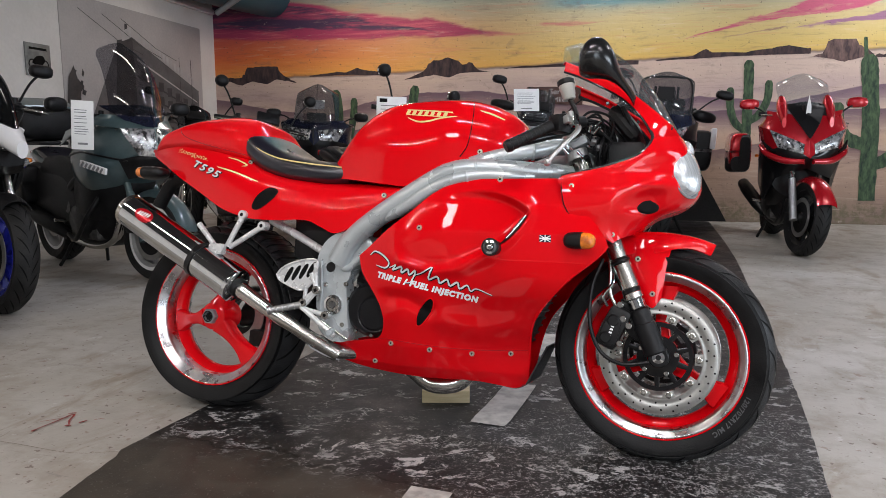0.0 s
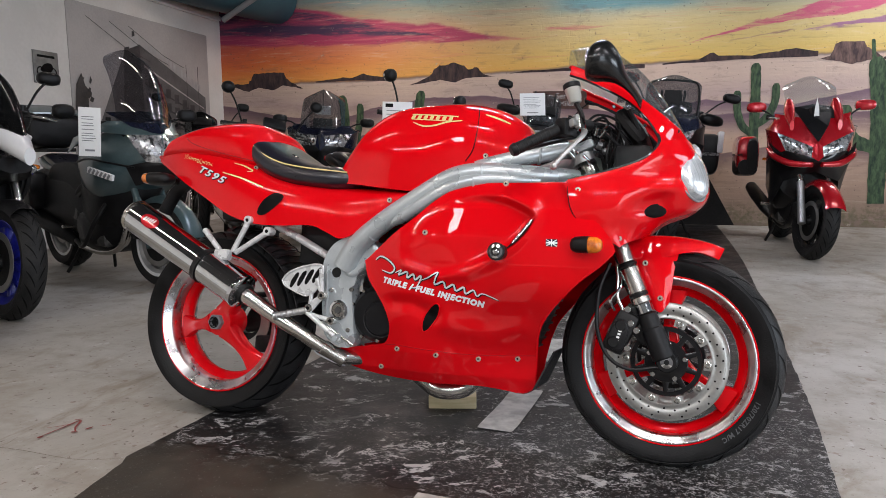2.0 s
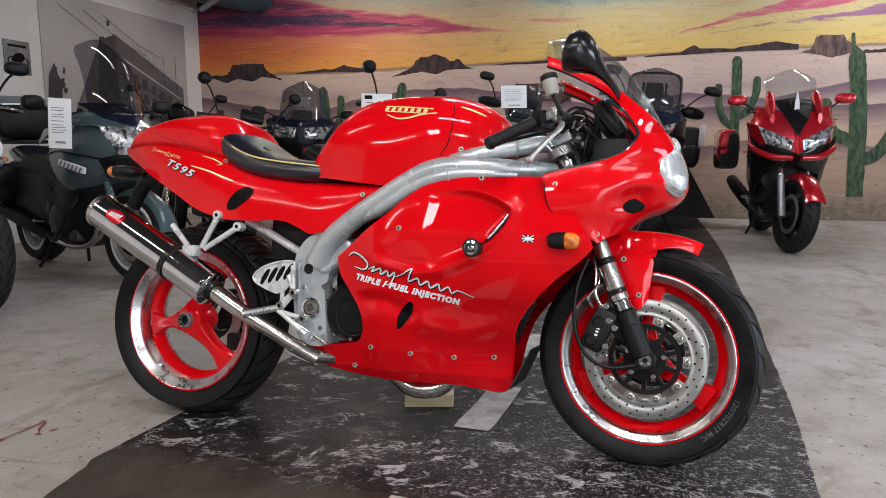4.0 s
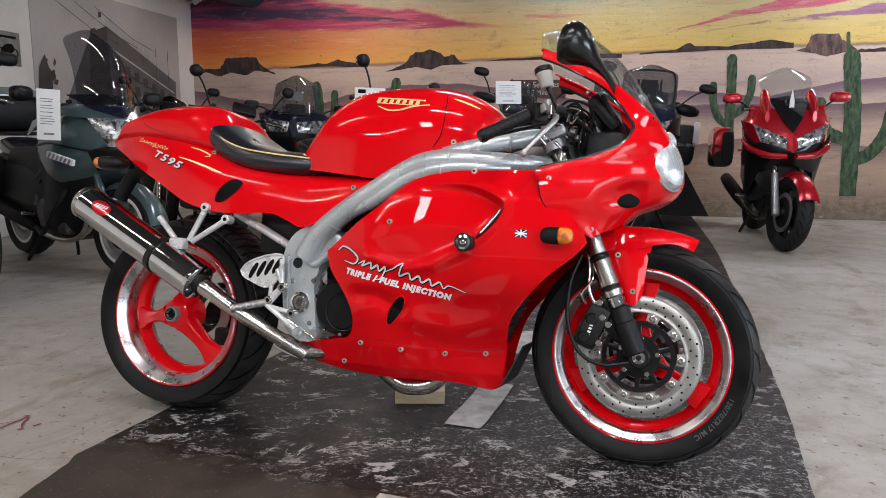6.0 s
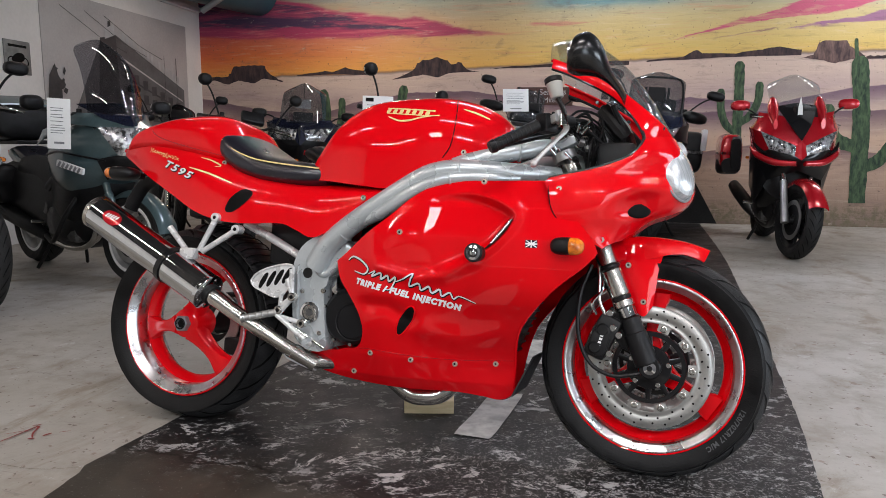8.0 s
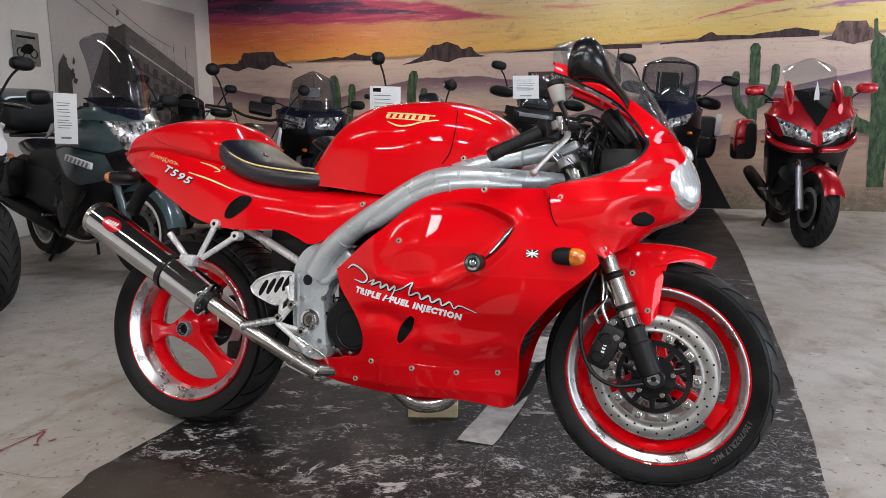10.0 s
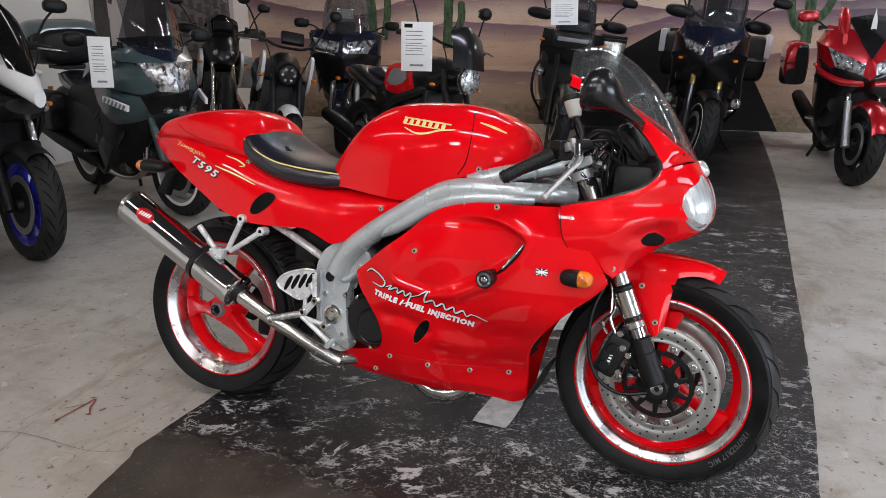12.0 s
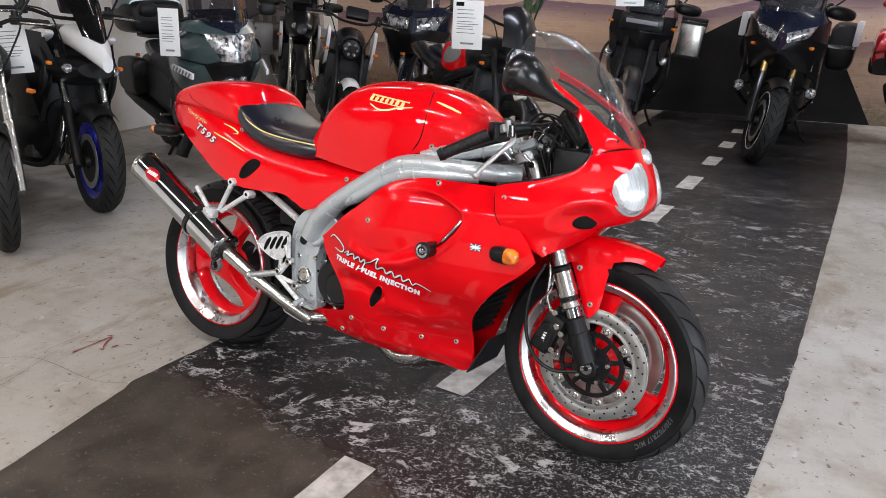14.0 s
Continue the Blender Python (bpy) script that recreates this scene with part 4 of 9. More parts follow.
plaque = thing("tin_plaque", "old grey tin plaque with an engraved motorcycle drawing", "wall sign", ROOM @ pose(0.145, 0, 0, 0, 0, 90))
part("plate", box(-3.255, -0.006, 1.70, 0.30, 0.010, 0.30, 0.003), TIN, plaque)
for cx in (-3.33, -3.18):
    part("wheel_drawing", lathe([(0.045, 0.0), (0.045, -0.002), (0.034, -0.002), (0.034, 0.0)], 20, m=Matrix.Translation((cx, -0.012, 1.66))), BLACKD, plaque)
part("body_drawing", plate([(-3.33, 1.67), (-3.28, 1.73), (-3.20, 1.74), (-3.18, 1.69), (-3.24, 1.65)], -0.012, -0.014, 16), BLACKD, plaque)
for x0, z0, w0, h0 in ((-3.36, 1.79, 0.21, 0.022), (-3.34, 1.575, 0.07, 0.012), (-3.24, 1.575, 0.07, 0.012)):
    part("caption", bars([(x0, z0, w0, h0)], lambda x, y: Vector((x, -0.0125, y))), BLACKD, plaque)

duct = thing("ceiling_duct", "dark teal painted duct under the ceiling", "duct", ROOM)
part("pipe", tube([(0.9, 0.0, 2.92), (0.75, -0.5, 2.92), (0.5, -1.0, 2.95), (0.2, -1.7, 3.0)], 0.33, 20), DUCT, duct)
part("batten", tube([(0.607, -0.9, 2.504), (2.011, -0.9, 3.254)], 0.035, 12), GREYP, duct, "pale grey batten under the duct")
strip = thing("wall_conduit", "white plastic cable conduit along the wall top", "conduit", ROOM)
part("channel", box(0.05, -1.4, 2.68, 0.08, 2.6, 0.06, 0.005), WHITEP, strip)
for x, y in TUBES:
    t_ = thing("ceiling_light", "white ceiling strip light with a warm tube", "ceiling light", ROOM @ pose(x, y, CEIL), group="strip lights")
    part("housing", box(0, 0, -0.05, 1.55, 0.12, 0.1, 0.01), WHITEP, t_)

# ---- motorcycles: shared parts (x forward from the rear axle, y to the rider's left, z up) ----
def tyre_bm(R, w, rim=0.212, seg=56, grooves=0):
    h = w / 2
    prof = [(rim - 0.004, h * 0.70), (rim + 0.012, h * 0.80), (rim + (R - rim) * 0.45, h * 0.99), (rim + (R - rim) * 0.66, h), (R - 0.022 * w / 0.12, h * 0.84), (R - 0.009 * w / 0.12, h * 0.58), (R - 0.002, h * 0.28), (R, 0)]
    prof = prof + [(r, -y) for r, y in prof[-2::-1]]
    return lathe(prof, seg)


def at_bm(bm, m):
    bm.transform(m)
    return bm


def spoke_bm(r0, r1, w0, w1, d0, d1, ang):
    """A cast spoke from the hub to the rim."""
    rings = []
    for s in np.linspace(0, 1, 6):
        r, w, d = r0 + (r1 - r0) * s, w0 + (w1 - w0) * s ** 1.5, d0 + (d1 - d0) * s
        rings.append([(r, d * y, w * z) for y, z in ((-0.5, -0.32), (-0.36, -0.5), (0.36, -0.5), (0.5, -0.32), (0.5, 0.32), (0.36, 0.5), (-0.36, 0.5), (-0.5, 0.32))])
    return at_bm(rings_bm(rings), Matrix.Rotation(ang, 4, "Y"))


def wheel(bike, c, R, w, rimmat, m=Matrix(), spokes=5, disc=0.15, discs=(-1, 1), line=None, wire=False, tyremat=None):
    """A wheel of a parked bike: tyre, rim, spokes, hub, discs."""
    T = m @ Matrix.Translation(c)
    h = w / 2
    ty = part("tyre", at_bm(tyre_bm(R, w), T), tyremat or RUBBER, bike)
    part("tread_groove", grooves(T, R, w, 26, 0.28), BLACKD, ty)["kind"] = "stuff"
    rim = part("rim", at_bm(lathe([(0.214, h * 0.78), (0.222, h * 0.72), (0.216, h * 0.62), (0.196, h * 0.5), (0.188, 0), (0.196, -h * 0.5), (0.216, -h * 0.62), (0.222, -h * 0.72), (0.214, -h * 0.78), (0.198, -h * 0.62), (0.180, -h * 0.4), (0.176, 0), (0.180, h * 0.4), (0.198, h * 0.62)], 56), T), rimmat, bike)
    if line:
        for s in (-1, 1):
            wide = 0.0035 if line is SILVERD else 0.011
            part("rim_stripe", at_bm(lathe([(0.212 + wide, s * (h * 0.80)), (0.212, s * (h * 0.84)), (0.212 - wide, s * (h * 0.80)), (0.212, s * (h * 0.76))], 48), T), line, rim)
    if wire:
        b = bmesh.new()
        for k in range(36):
            a = 2 * math.pi * k / 36
            s = 1 if k % 2 else -1
            tube([(0.03 * math.cos(a + 0.5 * s), s * 0.035, 0.03 * math.sin(a + 0.5 * s)), (0.185 * math.cos(a), s * 0.006, 0.185 * math.sin(a))], 0.0022, 5, 2, b)
        part("wire_spokes", at_bm(b, T), STEEL, bike)
    else:
        for k in range(spokes):
            part("spoke", at_bm(spoke_bm(0.03, 0.19, 0.045, 0.032, w * 0.42, w * 0.25, 2 * math.pi * (k + 0.3) / spokes), T), rimmat, bike)
    part("hub", at_bm(lathe([(0.012, h + 0.02), (0.03, h + 0.015), (0.042, h * 0.4), (0.042, -h * 0.4), (0.03, -h - 0.015), (0.012, -h - 0.02)], 24), T), ENGINE, bike)
    for s in discs:
        y = s * (h * 0.55 + 0.02)
        d = part("brake_disc", at_bm(lathe([(disc, y), (disc, y + 0.005), (disc - 0.035, y + 0.005), (disc - 0.035, y)], 40), T), DISC, bike)
        part("disc_carrier", at_bm(lathe([(disc - 0.034, y + 0.001), (disc - 0.034, y + 0.004), (0.045, y + 0.008), (0.045, y + 0.002)], 20), T), ENGINE, d)
    return ty


def curve_screen(x0, z0, w0, x1, z1, w1, depth0, depth1, n=12, bow=0.02, thick=0.003):
    """A curved screen from its base (x0, z0, half width w0) to its top; depth: how far the sides sweep back."""
    G = []
    for i in range(n):
        s = i / (n - 1)
        w = w0 + (w1 - w0) * s
        if s > 0.75:
            w *= math.sqrt(max(0.12, 1 - ((s - 0.75) / 0.25) ** 2 * 0.75))
        d = depth0 + (depth1 - depth0) * s
        x, z = x0 + (x1 - x0) * s + bow * math.sin(math.pi * s), z0 + (z1 - z0) * s + bow * math.sin(math.pi * s)
        G.append([(x - d * abs(q) ** 1.8, w * q, z - 0.25 * d * abs(q) ** 2 * s) for q in np.linspace(-1, 1, 17)])
    return sheet(G, thick)


def lamp_bm(cx, cy, cz, w, h, d, tilt=0.0, roll=0.0, q=2.6, seg=22, yaw=0.0):
    """A headlamp lens: a domed, rounded shape facing forward."""
    rings = []
    for f, x in ((1.0, -0.02), (1.0, 0.0), (0.92, d * 0.55), (0.7, d * 0.85), (0.35, d), (0.02, d * 1.02)):
        ring = []
        for i in range(seg):
            a = 2 * math.pi * i / seg
            c, s = math.cos(a), math.sin(a)
            ring.append((x, f * w * math.copysign(abs(c) ** (2 / q), c), f * h * math.copysign(abs(s) ** (2 / q), s)))
        rings.append(ring)
    return at_bm(rings_bm(rings), pose(cx, cy, cz, roll, tilt, yaw))


def mirror_pair(bike, y, z, x, base, size, paint, shape="oval", m=Matrix(), flip=None):
    for s in (-1, 1):
        st = part("mirror_stem", at_bm(tube([base[0:1] + (s * base[1], base[2]), ((base[0] + x) / 2, s * (base[1] + y) / 2, (base[2] + z) / 2 + 0.02), (x, s * y, z - 0.01)], 0.007, 8), m), PLASTIC, bike)
        hd = lamp_bm(0, 0, 0, size[0] * 0.85, size[1] * 0.85, 0.034, q=2.0 if shape == "round" else 2.8)
        hd.transform(pose(x, s * y, z, 0, 0, s * -8))
        shell = part("mirror_shell", at_bm(hd, m), paint, bike)
        gl = lamp_bm(0, 0, 0, size[0] * 0.77, size[1] * 0.75, 0.002, q=2.0 if shape == "round" else 2.8)
        gl.transform(pose(x - 0.022, s * y, z, 0, 0, s * -8))
        part("mirror_glass", at_bm(gl, m), CHROME, shell)


def parked(name, label, front, heading, cfg, lean=0.0, steer=0.0, size=1.0):
    """A parked motorcycle. front: where its front wheel meets the floor; heading: degrees; lean: to its left; steer: to its left."""
    g = cfg.get
    wb, R, w = g("wb", 1.46), g("R", 0.30), g("w", 0.12)
    Rr, wr = g("Rr", 0.315), g("wr", 0.17)
    paint, second = cfg["paint"], g("second", PLASTIC)
    h = radians(heading)
    bike = thing(name, label, "motorcycle", pose(front[0] - size * wb * math.cos(h), front[1] - size * wb * math.sin(h), g("lift", 0), -lean, 0, heading) @ Matrix.Scale(size, 4), group="parked motorcycles")
    rake = radians(26)
    ax = Vector((wb, 0, R))
    top = ax + Vector((-math.sin(rake), 0, math.cos(rake))) * g("fork", 0.62)
    off = Vector((-math.cos(rake), 0, -math.sin(rake))) * 0.045
    A = Matrix.Translation(top + off)
    S = A @ Matrix.Rotation(radians(steer), 4, Vector((-math.sin(rake), 0, math.cos(rake)))) @ A.inverted()
    # wheels
    wheel(bike, ax, R, w, g("rim", PLASTIC), S, g("spokes", 5), 0.155, (-1, 1), g("line"), g("wire", False))
    wheel(bike, Vector((0, 0, Rr)), Rr, wr, g("rim", PLASTIC), Matrix(), g("spokes", 5), 0.12, (-1,), g("line"), g("wire", False))
    # fork, mudguard, calipers
    fm = g("forkmat", CASTING)
    fw = w / 2 + 0.045
    for s in (-1, 1):
        lo, hi = ax + Vector((0, s * fw, 0)), top + Vector((0, s * fw, 0))
        mid = lo.lerp(hi, 0.52)
        leg = part("fork_leg", at_bm(cyl(lo + (lo - hi).normalized() * 0.03, mid, 0.030, 0.027), S), g("forklow", fm), bike)
        part("stanchion", at_bm(cyl(mid, hi, 0.022, 0.022), S), fm, leg)
        cp = Vector((ax.x - 0.12, s * (fw - 0.002), ax.z + 0.075))
        part("caliper", at_bm(box(cp.x, cp.y, cp.z, 0.075, 0.05, 0.11, 0.014), S), ENGINE, bike)
    part("yoke", at_bm(box(0, 0, 0, 0.07, fw * 2 + 0.06, 0.035, 0.01, pose(*(top - Vector((0, 0, 0.05))), 0, -26, 0)), S), ENGINE, bike)
    G = []
    a0, a1 = g("guard", (15, 150))
    for a in np.linspace(radians(a0), radians(a1), 20):
        rr = R + 0.022 + g("guardlift", 0.0)
        G.append([(ax.x + (rr + 0.012 * (1 - abs(q) ** 2)) * math.cos(a), (w / 2 + 0.012) * q, ax.z + (rr - 0.05 * abs(q) ** 3) * math.sin(a) - 0.0 * abs(q)) for q in np.linspace(-1, 1, 11)])
    part("front_mudguard", at_bm(sheet(G, 0.003), S), g("guardpaint", paint), bike)
    # swingarm, rear guard, engine, frame
    for s in (-1, 1):
        part("swingarm", tube([(0.0, s * (wr / 2 + 0.03), Rr), (0.25, s * (wr / 2 + 0.03), Rr + 0.05), (0.52, s * 0.1, Rr + 0.08)], [0.028, 0.034, 0.03], 10, flat=1.3), g("armmat", ENGINE), bike)
    part("engine", box(0.80, 0, 0.40, 0.42, 0.38, 0.32, 0.05), g("enginemat", ENGINE), bike)
    part("cylinder", box(0.92, 0, 0.60, 0.20, 0.30, 0.22, 0.03), g("enginemat", ENGINE), bike)
    part("clutch_cover", cyl((0.72, -0.20, 0.38), (0.72, 0.21, 0.38), 0.105, seg=24), g("enginemat", ENGINE), bike)
    part("crank_cover", cyl((0.90, -0.19, 0.36), (0.90, 0.19, 0.36), 0.075, seg=24), g("enginemat", ENGINE), bike)
    for k in range(6):
        part("cooling_fin", box(0.935, 0, 0.53 + 0.028 * k, 0.25, 0.33, 0.008, 0.002), g("enginemat", ENGINE), bike)
    # dark mass added to stand in for the shade under the bike
    part("belly_shade", loft([(0.48, 0.24, 0.50, 0.13, 2.8, 0.5), (0.70, 0.19, 0.58, 0.20, 2.8, 0.5), (0.95, 0.20, 0.62, 0.20, 2.8, 0.5), (1.12, 0.34, 0.62, 0.14, 2.6, 0.5)], 22, 16), PLASTIC, bike)
    for s in (-1, 1):
        part("side_cover", plate([(0.40, 0.62), (0.62, 0.56), (0.74, 0.62), (0.72, 0.74), (0.46, 0.76)], s * 0.10, s * 0.165, 26, True, 0.01), PLASTIC, bike)
    part("radiator", box(1.08, 0, 0.62, 0.04, 0.34, 0.28, 0.01, pose(0, 0, 0, 0, 0, 0)), ENGINE, bike)
    for s in (-1, 1):
        part("frame_rail", tube([top - Vector((0.05, 0, 0.06)) + Vector((0, s * 0.03, 0)), (1.0, s * 0.16, 0.74), (0.66, s * 0.17, 0.62), (0.50, s * 0.14, 0.40)], [0.028, 0.036, 0.036, 0.03], 10), g("framemat", ENGINE), bike)
        part("subframe", tube([(0.66, s * 0.12, 0.70), (0.25, s * 0.11, 0.76), (-0.12, s * 0.08, 0.84)], 0.015, 8), ENGINE, bike)
        part("footpeg", cyl((0.52, s * 0.15, 0.36), (0.52, s * 0.26, 0.37), 0.012), STEEL, bike)
    part("header_pipe", tube([(1.08, -0.06, 0.58), (1.16, -0.08, 0.45), (1.08, -0.1, 0.26), (0.80, -0.1, 0.19), (0.5, -0.13, 0.22)], 0.024, 10), g("pipemat", STEEL), bike)
    for q in (-1, 1):
        part("header_pipe", tube([(1.06, q * 0.05, 0.57), (1.14, q * 0.06, 0.45), (1.06, q * 0.06, 0.27), (0.72, q * 0.05, 0.205)], 0.021, 10), g("pipemat", STEEL), bike)
        part("radiator_hose", tube([(1.07, q * 0.15, 0.70), (1.00, q * 0.17, 0.66), (0.93, q * 0.15, 0.56)], 0.014, 8), RUBBER, bike)
        part("engine_bolt_cover", cyl((0.62, q * 0.18, 0.47), (0.62, q * 0.205, 0.47), 0.05, seg=18), g("enginemat", ENGINE), bike)
    ez = g("exz", 0.36)
    part("silencer", join(tube([(0.5, -0.15, 0.24), (0.30, -0.19, ez - 0.03), (-0.02, -0.23, ez + 0.06), (-0.26, -0.25, ez + 0.12)], [0.03, 0.06, 0.062, 0.055], 16, flat=1.0)), g("canmat", STEEL), bike)
    # tank, seat, tail
    sh = g("seat_h", 0.82)
    tk = g("tank", [(0.62, sh - 0.12, sh + 0.04, 0.10, 2.4, 0.4), (0.74, sh - 0.14, sh + 0.13, 0.15, 2.6, 0.45), (0.92, sh - 0.12, sh + 0.20, 0.19, 2.6, 0.5), (1.06, sh - 0.08, sh + 0.19, 0.18, 2.6, 0.5), (1.17, sh - 0.0, sh + 0.12, 0.12, 2.4, 0.5)])
    part("tank", loft(tk, 24, 24), g("tankpaint", paint), bike)
    part("seat", loft([(-0.16, sh + 0.04, sh + 0.10, 0.09, 2.6, 0.5), (0.05, sh + 0.0, sh + 0.09, 0.14, 3, 0.5), (0.28, sh - 0.06, sh + 0.03, 0.16, 3, 0.5), (0.50, sh - 0.09, sh - 0.005, 0.14, 3, 0.5), (0.68, sh - 0.08, sh + 0.02, 0.09, 2.6, 0.5)], 20, 22), g("seatmat", LEATHER), bike)
    part("tail", loft([(-0.38, sh + 0.02, sh + 0.07, 0.04, 2.4, 0.5), (-0.22, sh - 0.03, sh + 0.09, 0.10, 2.6, 0.5), (0.10, sh - 0.10, sh + 0.03, 0.15, 2.8, 0.5), (0.40, sh - 0.20, sh - 0.05, 0.14, 2.8, 0.5)], 20, 18), g("tailpaint", paint), bike)
    part("tail_lamp", box(-0.385, 0, sh + 0.045, 0.02, 0.09, 0.045, 0.008), WINE, bike)
    part("plate_bracket", tube([(-0.30, 0, sh), (-0.42, 0, sh - 0.14), (-0.45, 0, sh - 0.28)], 0.018, 8, flat=2.5), PLASTIC, bike)
    # handlebar, grips, levers
    hz, hw, hx = g("bar_z", top.z + 0.10), g("bar_w", 0.38), g("bar_x", top.x - 0.10)
    part("handlebar", at_bm(tube([(hx - 0.06, -hw, hz), (hx + 0.02, -hw * 0.55, hz + 0.015), (top.x - 0.02, -0.09, hz - 0.02), (top.x - 0.02, 0.09, hz - 0.02), (hx + 0.02, hw * 0.55, hz + 0.015), (hx - 0.06, hw, hz)], 0.011, 10), S), g("barmat", PLASTIC), bike)
    for s in (-1, 1):
        part("grip", at_bm(cyl((hx - 0.06, s * hw, hz), (hx - 0.025, s * (hw - 0.13), hz + 0.008), 0.018), S), RUBBER, bike)
        part("switchgear", at_bm(box(hx - 0.01, s * (hw - 0.165), hz + 0.012, 0.05, 0.06, 0.05, 0.01), S), PLASTIC, bike)
        part("lever", at_bm(tube([(hx + 0.03, s * (hw - 0.15), hz), (hx + 0.05, s * (hw - 0.07), hz - 0.005), (hx + 0.02, s * (hw + 0.01), hz - 0.01)], 0.006, 6), S), STEEL, bike)
        part("lever_bracket", at_bm(cyl((hx + 0.0, s * (hw - 0.17), hz + 0.02), (hx + 0.0, s * (hw - 0.17), hz + 0.06), 0.018), S), PLASTIC, bike)
        part("control_cable", tube([(hx - 0.005, s * (hw - 0.16), hz + 0.02), (top.x + 0.09, s * 0.17, hz - 0.03), (top.x + 0.05, s * 0.07, top.z - 0.10), (1.0, s * 0.09, 0.76)], 0.0048, 6), PLASTIC, bike)
        if g("handguard"):
            hg_ = lamp_bm(0, 0, 0, 0.115, 0.048, 0.055, q=2.6)
            hg_.transform(pose(hx + 0.045, s * (hw - 0.09), hz + 0.005, 0, 0, s * 22))
            part("hand_guard", at_bm(hg_, S), PLASTIC, bike)
    mz, my, mx, ms = g("mirror", (hz + 0.2, hw - 0.02, hx + 0.03, (0.075, 0.045)))
    mbase = g("mirror_base", (hx, hw - 0.15, hz + 0.03))
    mirror_pair(bike, my, mz, mx, mbase, ms, g("mirrorpaint", PLASTIC), g("mirrorshape", "oval"), S if not g("mirror_base") else Matrix())
    part("instrument_panel", at_bm(box(0, 0, 0, 0.05, 0.18, 0.10, 0.02, pose(top.x + 0.06, 0, hz + 0.05, 0, -35, 0)), S), PLASTIC, bike)
    for s in (-1, 1):
        ind = part("indicator", lamp_bm(g("ind_x", top.x + 0.12), s * g("ind_y", 0.21), g("ind_z", top.z - 0.13), 0.018, 0.013, 0.02, yaw=s * 20), AMBER, bike)
        ri = part("rear_indicator", lamp_bm(0, 0, 0, 0.018, 0.014, 0.02), AMBER, bike)
        ri.data.transform(pose(-0.36, s * 0.13, sh - 0.04, 0, 0, 180))
    # side stand
    if lean:
        part("side_stand", tube([(0.62, 0.13, 0.28), (0.56, 0.22, 0.10), (0.52, 0.27, 0.02 + 0.26 * math.sin(radians(lean)) * 0.3)], 0.012, 8), ENGINE, bike)
    else:
        for s in (-1, 1):
            part("centre_stand", tube([(0.50, s * 0.10, 0.26), (0.42, s * 0.15, 0.10), (0.36, s * 0.18, 0.012 - g("lift", 0))], 0.013, 8), ENGINE, bike)
    return bike, top, S


def facets(polys, bevel=0.007, thick=0.005, sides=(1, -1), rounds=0):
    """Moulded panels that meet at creases: right-half polygons, mirrored, with rounded edges and thickness."""
    bm = bmesh.new()
    seen = {}

    def v(p, s):
        k = (round(p[0], 4), round(s * p[1], 4), round(p[2], 4))
        if k not in seen:
            seen[k] = bm.verts.new(k)
        return seen[k]

    for poly in polys:
        for s in sides:
            vs = []
            for p in poly:
                q = v(p, s)
                if q not in vs:
                    vs.append(q)
            if len(vs) > 2 and bm.faces.get(vs) is None:
                bm.faces.new(vs if s > 0 else vs[::-1])
    bmesh.ops.recalc_face_normals(bm, faces=bm.faces)
    if rounds:
        # press the creases out into a moulded shell
        bmesh.ops.triangulate(bm, faces=[f for f in bm.faces if len(f.verts) > 4])
        bmesh.ops.subdivide_edges(bm, edges=bm.edges[:], cuts=4, use_grid_fill=True)
        for _ in range(rounds):
            bmesh.ops.smooth_vert(bm, verts=[v_ for v_ in bm.verts if not v_.is_boundary], factor=0.5, use_axis_x=True, use_axis_y=True, use_axis_z=True)
    elif bevel:
        bmesh.ops.bevel(bm, geom=[e for e in bm.edges if len(e.link_faces) == 2], offset=bevel, segments=2 if bevel < 0.01 else 4, profile=0.5, affect="EDGES", clamp_overlap=True)
    bmesh.ops.triangulate(bm, faces=[f for f in bm.faces if len(f.verts) > 4])
    bmesh.ops.solidify(bm, geom=bm.faces[:], thickness=thick)
    return bm


